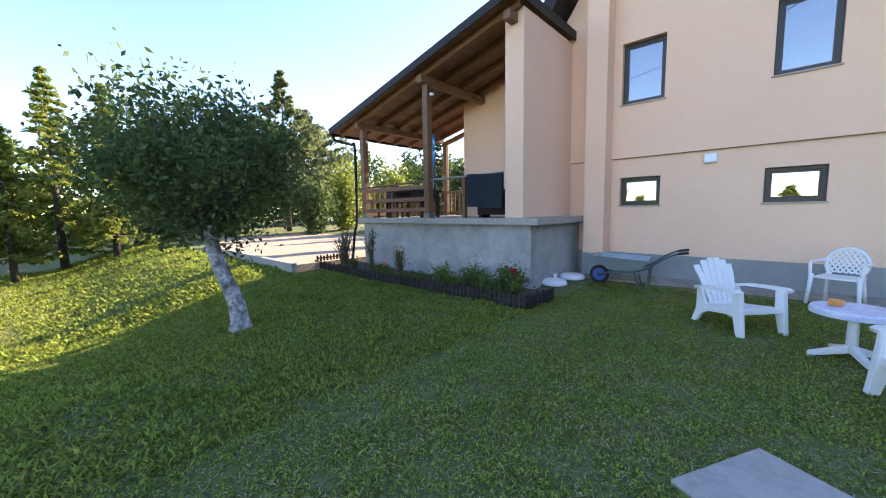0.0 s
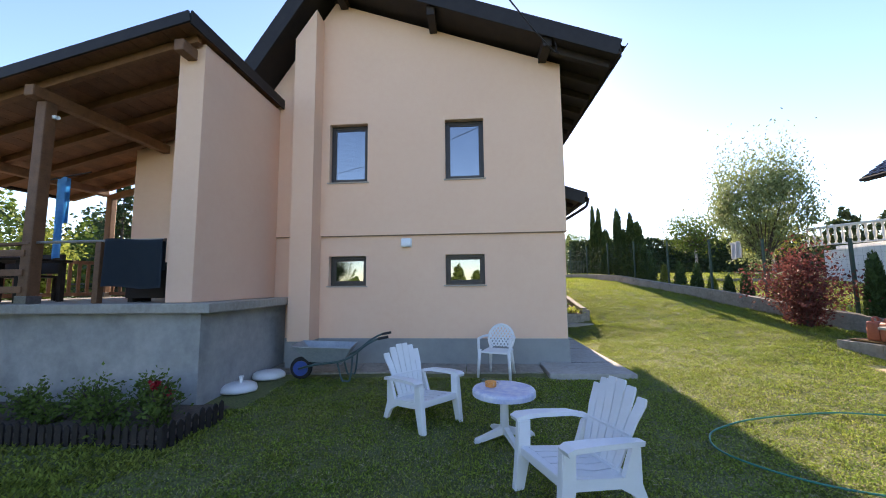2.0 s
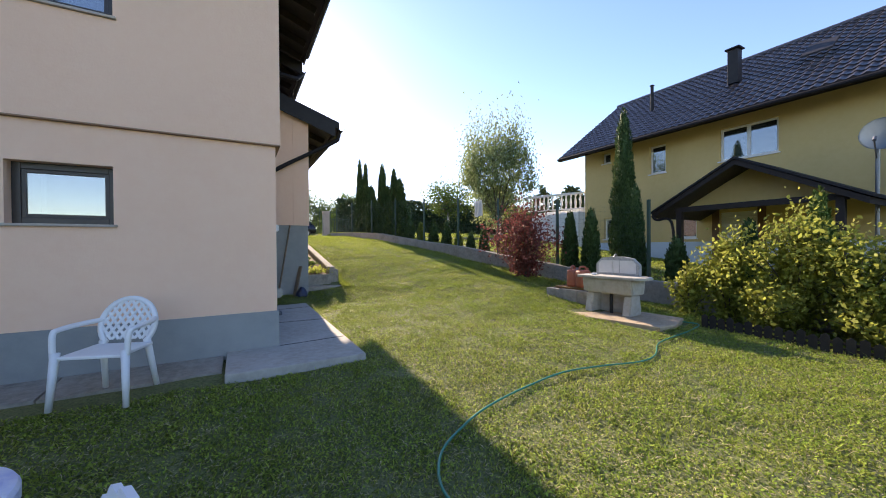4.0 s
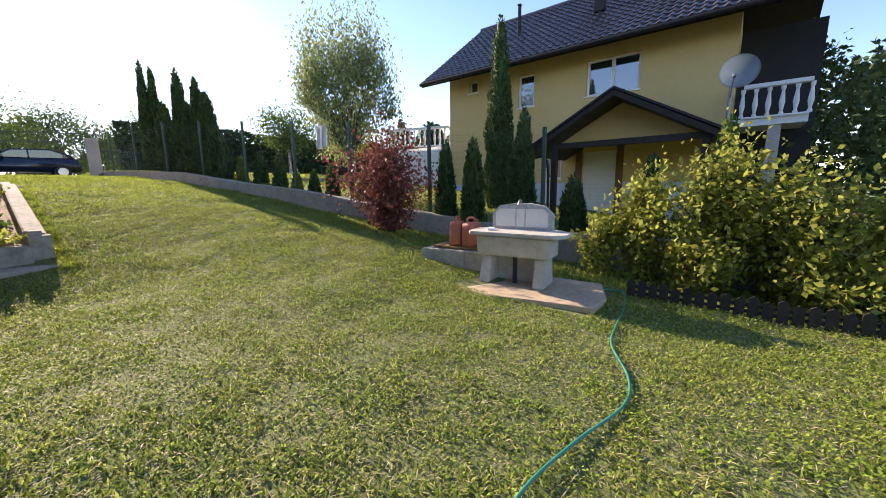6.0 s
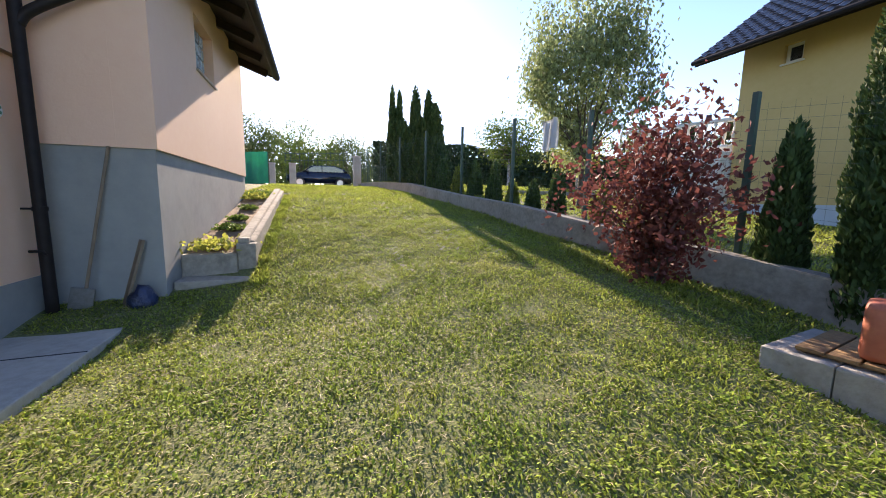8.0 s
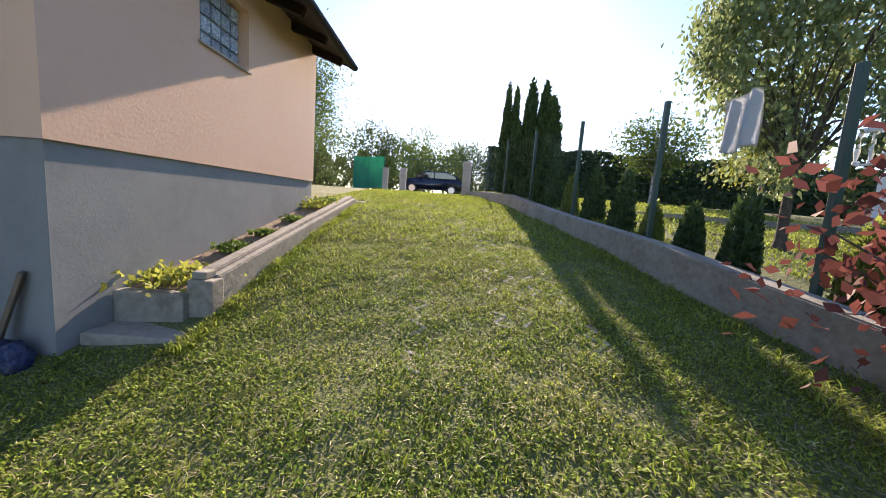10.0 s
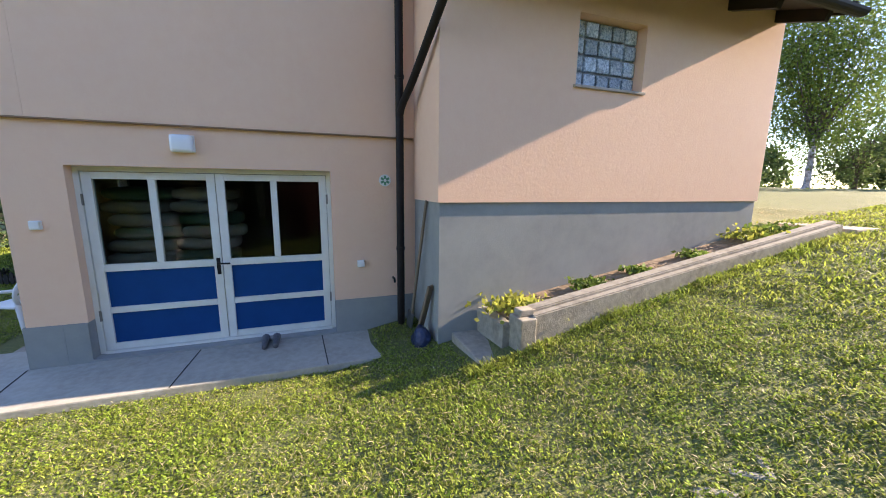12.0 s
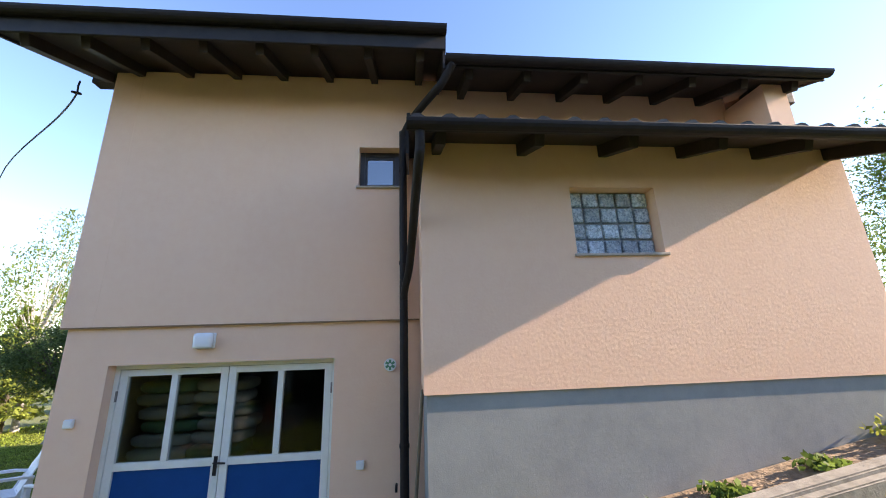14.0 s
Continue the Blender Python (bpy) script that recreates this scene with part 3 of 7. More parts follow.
# sacks piled behind the glass
SACK = mat("woven_sack", (0.36, 0.30, 0.24), 0.8, [(4, 0.6, (0.24, 0.20, 0.15)), (60, 0.4, (0.42, 0.37, 0.3))], [(120, 0.4), (9, 0.5)], objvar=0.25)
GREENSACK = mat("green_sack", (0.06, 0.14, 0.08), 0.7, [(4, 0.6, (0.04, 0.09, 0.05))], [(120, 0.4), (9, 0.5)], objvar=0.2)


def sack_mesh():
    bm = bmesh.new()
    bmesh.ops.create_uvsphere(bm, u_segments=18, v_segments=10, radius=1)
    for v in bm.verts:
        p = v.co
        p.x, p.y, p.z = (math.copysign(abs(c) ** 0.6, c) for c in p)
        n_ = noise.noise(p * 2.0) * 0.09
        v.co = Vector((p.x * 0.24, p.y * 0.36, p.z * 0.085)) * (1 + n_)
    return bm


sack0 = None
for r_ in range(12):
    for c_ in range(2):
        if sack0 is None:
            sack0 = link("sack", sack_mesh(), SACK, smooth=True)
            tagged(sack0, "full woven sack in a tall pile indoors", "sack", "sacks behind the door")
            ob = sack0
        else:
            ob = sack0.copy()
            scene.collection.objects.link(ob)
        ob.matrix_world = pose(-0.72 + 0.03 * math.sin(r_ * 2.3 + c_), 0.95 + 0.68 * c_ + 0.06 * math.sin(r_ * 1.7), 0.17 + r_ * 0.155, 0, 0, 4 * math.sin(r_ * 3.1 + c_))
        if (r_ * 2 + c_) % 3 == 1:
            ob.data = ob.data.copy()
            ob.data.materials[0] = GREENSACK
            tagged(ob, "full green woven sack in a tall pile indoors")

# ---- fittings on the walls ----
LAMPGLASS = mat("opal_lamp", (0.82, 0.84, 0.88), 0.25, [(5, 0.2, (0.74, 0.76, 0.8))])


def wall_lamp(at, rz):
    o = thing("wall_lamp", "white opal bulkhead lamp fixed on the pink wall", "wall lamp", at, rz, "wall lamps")
    part("base", bx((-0.11, -0.03, -0.09), (0.11, 0.0, 0.09), 0.012), WHITE, o)
    bm = bx((-0.105, -0.11, -0.09), (0.105, -0.028, 0.09), 0.035)
    part("shade", bm, LAMPGLASS, o, "rounded opal shade", True)
    return o


wall_lamp((-3.19, 0.048, 2.44), 0)
wall_lamp((-0.048, 1.59, 2.42), 90)
for y, z in ((0.28, 1.58), (3.42, 1.0)):
    o = thing("socket_box", "small white outdoor socket box on the wall", "socket", (-0.048, y, z), 90, "socket boxes")
    part("body", bx((-0.045, -0.035, -0.045), (0.045, 0, 0.045), 0.008), WHITE, o)
    part("lid", bx((-0.04, -0.045, -0.035), (0.04, -0.036, 0.038), 0.004), WHITE, o)
VENTG = mat("green_enamel", (0.10, 0.28, 0.17), 0.5, [(20, 0.4, (0.07, 0.2, 0.12))])
o = thing("vent_cover", "round white vent cover with green petals", "vent", (-0.048, 3.75, 2.07), 90)
bm = bmesh.new()
tube(bm, [(0, 0, 0), (0, -0.02, 0)], 0.075, 24)
part("plate", bm, WHITE, o)
for i in range(6):
    a = i * math.pi / 3
    bm = bx((-0.014, -0.026, 0.018), (0.014, -0.021, 0.06), 0.004, Matrix.Rotation(a, 4, "Y"))
    part("petal", bm, VENTG, o)
CABLE = mat("black_cable", (0.02, 0.02, 0.02), 0.6)
bm = bmesh.new()
tube(bm, curve_pts([(-0.24, -0.68, 5.90), (-0.9, -1.5, 5.95), (-3.6, -5.0, 6.4), (-9, -11, 7.6), (-18, -21, 9.4)], 5), 0.012, 6)
tagged(link("power_cable", bm, CABLE), "black overhead cable running to the gable", "cable")
o = thing("cable_hook", "small dark iron cable hook under the roof corner", "hook", (-0.24, -0.68, 5.90))
bm = bmesh.new()
tube(bm, [(0, 0, 0), (0.03, 0.02, 0.1), (0.0, 0.0, 0.2)], 0.012, 6)
tube(bm, [(-0.05, 0, 0.03), (0.07, 0, -0.03)], 0.02, 6)
part("bracket", bm, GUTTER, o)

# ---- porch ----
porch = thing("roof_porch", "brown boarded porch roof with dark trim and exposed rafters", "roof", kind="structure")
PX0, PX1, PZ0, PZ1, PY0, PY1 = -12.35, -5.88, 4.02, 5.56, -2.62, 1.35
psl = (PZ1 - PZ0) / (PX1 - PX0)


def pz(x):
    return PZ0 + psl * (x - PX0)


n = 26
for i in range(n):
    a, b = PX0 + (PX1 - PX0) * i / n, PX0 + (PX1 - PX0) * (i + 1) / n - 0.006
    part("board", slab([(a, PY0 + 0.03, pz(a) - 0.06), (b, PY0 + 0.03, pz(b) - 0.06), (b, PY1, pz(b) - 0.06), (a, PY1, pz(a) - 0.06)], 0.025), WOOD, porch)
part("roof_cover", slab([(PX0, PY0, pz(PX0)), (PX1, PY0, pz(PX1)), (PX1, PY1, pz(PX1)), (PX0, PY1, pz(PX0))], 0.055), TILE, porch)
part("verge_board", bar((PX0, PY0 - 0.012, PZ0 - 0.05), (PX1, PY0 - 0.012, PZ1 - 0.05), 0.03, 0.17), SHEET, porch, "dark metal verge trim")
part("verge_board", bar((PX1 + 0.012, PY0, PZ1 - 0.06), (PX1 + 0.012, 0.0, PZ1 - 0.06), 0.03, 0.2), SHEET, porch)
part("fascia", bar((PX0 - 0.012, PY0, PZ0 - 0.07), (PX0 - 0.012, PY1, PZ0 - 0.07), 0.03, 0.14), SHEET, porch)
for i in range(6):
    y = -2.3 + i * 0.70
    part("rafter", bar((PX0 + 0.15, y, pz(PX0 + 0.15) - 0.155), (PX1 - 0.1, y, pz(PX1 - 0.1) - 0.155), 0.1, 0.13, 0.01), WOOD, porch)
for x in (-6.15, -8.55, -11.15):
    z = pz(x) - 0.31
    part("purlin", bar((x, PY0 + 0.12, z), (x, PY1 - 0.2, z), 0.16, 0.18, 0.02), WOOD, porch)
part("tie_beam", bar((-11.2, 1.25, pz(-11.2) - 0.40), (-8.5, 1.25, pz(-8.5) - 0.42), 0.12, 0.14, 0.01), WOOD, porch)
bm = bmesh.new()
ring = [(PX0 - 0.08 + 0.07 * math.cos(math.pi + math.pi * i / 8), PZ0 - 0.08 + 0.07 * math.sin(math.pi + math.pi * i / 8)) for i in range(9)]
prism(bm, ring + [(x_ * 0.9 + (PX0 - 0.08) * 0.1, z_ + 0.006) for x_, z_ in ring[::-1]], PY0, PY1, "y")
part("gutter", bm, GUTTER, porch, "dark brown gutter")
pipe("downpipe", [(-12.42, -2.45, 3.92), (-12.42, -2.42, 3.78), (-12.1, -2.38, 3.66), (-11.6, -2.36, 3.52), (-11.44, -2.36, 3.35), (-11.44, -2.38, 1.4), (-11.42, -2.5, 0.9), (-11.5, -2.55, 0.1)], "dark downpipe at the corner of the terrace", 0.04)


def post(x, y, ztop, w=0.17):
    o = thing("porch_post", "rough brown timber post holding up the porch roof", "post", (x, y, 1.362), 0, "porch posts")
    bm = bx((-w / 2, -w / 2, 0), (w / 2, w / 2, ztop - 1.362), 0.02)
    for v in bm.verts:
        v.co.x += noise.noise(Vector((v.co.z, 1, x))) * 0.02
    part("shaft", bm, WOOD, o)
    part("foot_plate", bx((-w / 2 - 0.015, -w / 2 - 0.015, 0), (w / 2 + 0.015, w / 2 + 0.015, 0.12), 0.004), METAL, o)
    return o


post(-11.15, -2.24, pz(-11.15) - 0.40)
post(-8.55, -2.24, pz(-8.55) - 0.40)
post(-11.05, 1.2, pz(-11.05) - 0.47, 0.15)
for x, z in ((-8.45, 4.3), (-11.05, 3.55)):
    o = thing("porch_spotlight", "small white lamp on the porch post", "lamp", (x, -2.2, z), 0, "porch lamps")
    part("base", bx((-0.02, -0.03, -0.03), (0.03, 0.03, 0.03), 0.006), WHITE, o)
    bm = bmesh.new()
    tube(bm, [(0.03, 0, 0), (0.09, -0.02, -0.02)], 0.03, 12)
    part("bulb", bm, LAMPGLASS, o)

rail = thing("terrace_railing", "rustic brown plank railing along the terrace edge", "railing", kind="structure")
for z in (1.56, 1.84, 2.12):
    part("plank", bar((-11.2, -2.33, z), (-8.55, -2.33, z + 0.015 * math.sin(z * 9)), 0.035, 0.1, 0.01), WOOD, rail)
part("handrail", bar((-11.6, -2.3, 2.21), (-8.5, -2.28, 2.27), 0.11, 0.045, 0.01), WOOD, rail)
for x in (-9.9,):
    part("upright", bar((x, -2.26, 1.362), (x, -2.26, 2.22), 0.07, 0.07, 0.01, (0, 1, 0)), WOOD, rail)
part("handrail", bar((-8.5, -2.24, 2.29), (-6.4, -2.24, 2.29), 0.05, 0.04, 0.01), METAL, rail, "grey metal rail")
part("upright", bar((-7.42, -2.24, 1.362), (-7.42, -2.24, 2.28), 0.09, 0.09, 0.01, (0, 1, 0)), WOOD, rail)
west_rail = thing("terrace_railing", "brown wooden baluster railing at the side of the terrace", "railing", kind="structure")
for z in (1.45, 2.2):
    part("rail", bar((-11.15, -2.1, z), (-11.15, 1.2, z), 0.05, 0.08, 0.008), WOOD, west_rail)
for i in range(16):
    y = -1.95 + i * 0.2
    part("baluster", bar((-11.15, y, 1.45), (-11.15, y, 2.2), 0.07, 0.03, 0.006, (1, 0, 0)), WOOD, west_rail)
back_rail = thing("terrace_railing", "brown wooden baluster railing at the back of the terrace", "railing", kind="structure")
for z in (1.45, 2.2):
    part("rail", bar((-11.0, 1.25, z), (-10.4, 1.25, z), 0.05, 0.08, 0.008), WOOD, back_rail)
for i in range(3):
    part("baluster", bar((-10.9 + i * 0.2, 1.25, 1.45), (-10.9 + i * 0.2, 1.25, 2.2), 0.07, 0.03, 0.006, (0, 1, 0)), WOOD, back_rail)


def cloth(name, label, u, material, x0, x1, y, ztop, drop, back=0.5, seed=1):
    """A cloth hung over a rail along x: front drop, back drop, with folds."""
    bm = bmesh.new()
    nu, nv = 26, 26
    grid = []
    for j in range(nv + 1):
        s = j / nv * (drop + back)
        row = []
        for i in range(nu + 1):
            f = i / nu
            x = x0 + (x1 - x0) * f
            wob = 0.025 * math.sin(f * 9 + seed) + 0.02 * noise.noise(Vector((f * 4, s * 3, seed)))
            if s < drop:
                p = (x, y - 0.035 - wob * (drop - s) / drop, ztop - drop + s + 0.02 * math.sin(f * 5 + seed))
            else:
                p = (x, y + 0.035 + wob * 0.5 * (s - drop), ztop - (s - drop) + 0.01)
            row.append(bm.verts.new(p))
        grid.append(row)
    for j in range(nv):
        for i in range(nu):
            bm.faces.new((grid[j][i], grid[j][i + 1], grid[j + 1][i + 1], grid[j + 1][i]))
    bmesh.ops.solidify(bm, geom=bm.faces[:], thickness=0.008)
    return tagged(link(name, bm, material, smooth=True), label, u)


SLATE = mat("slate_blue_cloth", (0.035, 0.05, 0.065), 0.95, [(3, 0.5, (0.05, 0.065, 0.08)), (80, 0.3, (0.06, 0.07, 0.085))], [(150, 0.5)])
AQUA = mat("aqua_towel", (0.05, 0.30, 0.62), 0.95, [(2.2, 0.9, (0.22, 0.55, 0.80)), (60, 0.3, (0.1, 0.4, 0.7))], [(150, 0.5)])
cloth("blanket", "dark slate blue blanket hung over the terrace rail", "blanket", SLATE, -7.32, -6.40, -2.24, 2.33, 0.74)
bm = bmesh.new()
tube(bm, [(-9.75, -1.2, 3.62), (-8.9, -1.2, 3.74)], 0.012, 6)
tagged(link("clothes_line", bm, CABLE), "thin clothes line under the porch roof", "line")
cloth("towel", "long blue and aqua towel hanging under the porch", "towel", AQUA, -9.53, -9.34, -1.2, 3.68, 1.55, 0.9, 4)

# things standing on the terrace
o = thing("terrace_bench", "dark slatted wooden bench on the terrace", "bench", (-10.2, -1.3, 1.362))
part("seat", bx((-0.75, -0.2, 0.42), (0.75, 0.25, 0.46), 0.01), DARKWOOD, o)
part("backrest", bx((-0.75, 0.22, 0.5), (0.75, 0.26, 0.86), 0.01), DARKWOOD, o)
for x in (-0.65, 0.65):
    for y in (-0.15, 0.2):
        part("leg", bx((x - 0.03, y - 0.03, 0), (x + 0.03, y + 0.03, 0.42), 0.006), DARKWOOD, o)
o = thing("terrace_table", "dark wooden table with a pale cloth heap on it", "table", (-9.6, -1.75, 1.362))
part("tabletop", bx((-0.7, -0.38, 0.68), (0.7, 0.38, 0.72), 0.01), DARKWOOD, o)
for x in (-0.6, 0.6):
    for y in (-0.3, 0.3):
        part("leg", bx((x - 0.035, y - 0.035, 0), (x + 0.035, y + 0.035, 0.68), 0.006), DARKWOOD, o)
MAUVE = mat("mauve_cloth", (0.42, 0.30, 0.36), 0.95, [(6, 0.6, (0.3, 0.2, 0.27))], [(60, 0.5)])
bm = bmesh.new()
bmesh.ops.create_uvsphere(bm, u_segments=20, v_segments=10, radius=1)
for v in bm.verts:
    k = 1 + 0.3 * noise.noise(v.co * 2.2)
    v.co = Vector((v.co.x * 0.3 * k - 9.4, v.co.y * 0.2 * k - 1.8, 2.13 + max(v.co.z, -0.5) * 0.1 * k))
tagged(link("cushion", bm, MAUVE, smooth=True), "crumpled mauve cushion on the terrace table", "cushion")
o = thing("terrace_cabinet", "low dark cabinet behind the hanging blanket", "cabinet", (-6.9, -1.7, 1.362))
part("body", bx((-0.42, -0.2, 0.06), (0.42, 0.2, 0.62), 0.01), DARKWOOD, o)
for x in (-0.36, 0.36):
    part("foot", bx((x - 0.04, -0.17, 0), (x + 0.04, 0.17, 0.06)), DARKWOOD, o)
for i, (x, c) in enumerate(((-10.6, BLUE), (-10.1, DARKWOOD))):
    o = thing("terrace_chair", "dark plastic chair beside the terrace table" if i else "blue padded chair beside the terrace table", "chair", (x + 0.1, -1.95, 1.362), 20 * i)
    part("seat", bx((-0.22, -0.22, 0.42), (0.22, 0.22, 0.47), 0.015), c, o)
    part("backrest", bx((-0.22, 0.18, 0.5), (0.22, 0.22, 0.88), 0.015), c, o)
    for sx in (-0.19, 0.19):
        for sy in (-0.19, 0.19):
            part("leg", bx((sx - 0.02, sy - 0.02, 0), (sx + 0.02, sy + 0.02, 0.42)), DARKWOOD, o)

# ---- side bed with low wall and step ----
SOIL = mat("dry_soil", (0.27, 0.18, 0.11), 0.95, [(3, 0.7, (0.36, 0.26, 0.17)), (25, 0.6, (0.16, 0.11, 0.07))], [(40, 0.8), (8, 0.6)])
bedwall = thing("bed_wall", "low sloping concrete wall holding a planting bed", "low wall", kind="structure")


def slope_block(x0, x1, y0, y1, zb, za, zc):
    """A block whose top rises from za at y0 to zc at y1."""
    bm = bmesh.new()
    prism(bm, [(y0, zb), (y1, zb), (y1, zc), (y0, za)], x0, x1, "x")
    bmesh.ops.bevel(bm, geom=bm.edges[:], offset=0.012, segments=2, affect="EDGES")
    return bm


part("low_wall", slope_block(1.62, 1.78, 4.86, 9.9, 0.0, 0.76, 1.54), OLDCON, bedwall)
part("coping", slope_block(1.56, 1.70, 4.90, 9.9, 0.5, 0.80, 1.585), OLDCON, bedwall, "raised weathered inner edge")
part("end_post", bx((1.58, 4.70, 0.0), (1.81, 4.88, 0.74), 0.012), OLDCON, bedwall)
part("cap_block", bx((1.60, 4.74, 0.742), (1.73, 4.90, 0.81), 0.012), OLDCON, bedwall)
part("front_wall", bx((0.98, 4.62, 0.0), (1.60, 4.76, 0.62), 0.012), OLDCON, bedwall)
tagged(link("bed_soil", slope_block(0.98, 1.60, 4.78, 9.9, 0.2, 0.62, 1.46), SOIL), "dry crumbly soil in the sloping bed", "soil", kind="structure")
tagged(link("step", bx((0.99, 4.30, -0.05), (1.80, 4.62, 0.35), 0.02), OLDCON), "worn concrete step below the planting bed", "step", kind="structure")
tagged(link("paver", bx((0.9, 9.95, 1.2), (1.9, 10.6, 1.48), 0.02), OLDCON), "flat concrete paver at the upper house corner", "paver", kind="structure")

# concrete footing strip along the front wall
STRIP = [(-5.9, -0.75, -0.4), (-4.0, -0.62, -0.4), (-2.0, -0.55, -0.4), (-0.62, -0.52, -0.4)]
bm = bmesh.new()
for (x0, d0, _), (x1, d1, _) in zip(STRIP, STRIP[1:]):
    top = [bm.verts.new(p) for p in ((x0, d0, 0.02), (x1 - 0.015, d1, 0.03), (x1 - 0.015, 0.03, 0.05), (x0, 0.03, 0.05))]
    bot = [bm.verts.new((v.co.x, v.co.y, -0.35)) for v in top]
    bm.faces.new(top)
    for i in range(4):
        bm.faces.new((top[i], bot[i], bot[(i + 1) % 4], top[(i + 1) % 4]))
tagged(link("footing_strip", bm, OLDCON), "cracked concrete strip along the front wall", "strip", kind="structure")
bm = bx((-0.34, -0.4, -0.06), (0.34, 0.4, 0.03), 0.015, pose(-2.09, -6.13, gz(-2.09, -6.13) + 0.01, 0, 0, -28))
tagged(link("stepping_stone", bm, CONCRETE), "rough grey concrete stepping slab in the lawn", "slab")
# cracks between the slabs of the walk
for y, tilt in ((0.02, 6), (1.55, -4), (2.9, 3)):
    bm = bx((-0.02, -0.006, -0.02), (0.81, 0.006, 0.002), 0, pose(0, y, 0.0865, 0, 0, tilt))
    tagged(link("joint", bm, DARK), "dark joint across the concrete walk", "joint", kind="structure")
# tools leaning at the annex corner
SHAFT = mat("weathered_handle", (0.22, 0.16, 0.11), 0.8, [(9, 0.6, (0.13, 0.1, 0.07))], [(60, 0.4)])
o = thing("shovel", "old shovel leaning against the grey plinth", "shovel", (0.30, 4.0, 0.09))
part("handle", bar((0, 0, 0.15), (0.28, 0.12, 1.75), 0.03, 0.03, 0.008), SHAFT, o)
part("blade", bar((-0.05, -0.02, 0.0), (0.01, 0.0, 0.3), 0.2, 0.02, 0.006, (0, 1, 0.2)), METAL, o)
o = thing("plank", "short weathered board leaning in the corner", "board", (0.62, 3.98, 0.09))
part("board", bar((0, 0, 0.0), (0.18, 0.13, 0.78), 0.1, 0.03, 0.006), SHAFT, o)
bm = bmesh.new()
bmesh.ops.create_icosphere(bm, subdivisions=3, radius=1)
for v in bm.verts:
    k = 1 + 0.25 * noise.noise(v.co * 1.8)
    v.co = Vector((0.80 + v.co.x * 0.14 * k, 4.0 + v.co.y * 0.11 * k, 0.21 + v.co.z * 0.15 * k * (1.25 if v.co.z > 0 and abs(v.co.x) < 0.4 else 1)))
tagged(link("rubbish_sack", bm, mat("dark_blue_plastic", (0.012, 0.03, 0.10), 0.35, [(6, 0.9, (0.015, 0.016, 0.02))], [(14, 0.8)]), smooth=True), "small dark blue plastic sack by the corner", "sack")
SHOE = mat("grey_shoe", (0.12, 0.12, 0.13), 0.5, [(20, 0.6, (0.05, 0.05, 0.055))], [(60, 0.2)])
for dy in (0, 0.12):
    bm = bmesh.new()
    tube(bm, curve_pts([(-0.02, 2.25 + dy, 0.145), (0.06, 2.25 + dy, 0.135), (0.15, 2.25 + dy, 0.122), (0.21, 2.25 + dy, 0.115)], 4), 0.048, 10, 0.03)
    tagged(link("work_shoe", bm, SHOE, smooth=True), "worn grey shoe standing on the threshold", "shoe", "work shoes")

# ---- white garden chairs and table ----
def plank_strip(bm, pts, width, thick, n=(0, 1, 0)):
    """A bent plank through points in the x-z plane, its width along y, given by centre y and half width per point: (x, z, y, half)."""
    rings = []
    for i, (x, z, y, hw) in enumerate(pts):
        a, b = pts[max(i - 1, 0)], pts[min(i + 1, len(pts) - 1)]
        d = Vector((b[0] - a[0], 0, b[1] - a[1])).normalized()
        up = Vector((-d.z, 0, d.x))
        rings.append([bm.verts.new(Vector((x, y + s * hw, z)) + up * thick * t) for s, t in ((-1, -0.5), (1, -0.5), (1, 0.5), (-1, 0.5))])
    for a, b in zip(rings, rings[1:]):
        for k in range(4):
            bm.faces.new((a[k], a[(k + 1) % 4], b[(k + 1) % 4], b[k]))
    bm.faces.new(rings[0][::-1])
    bm.faces.new(rings[-1])


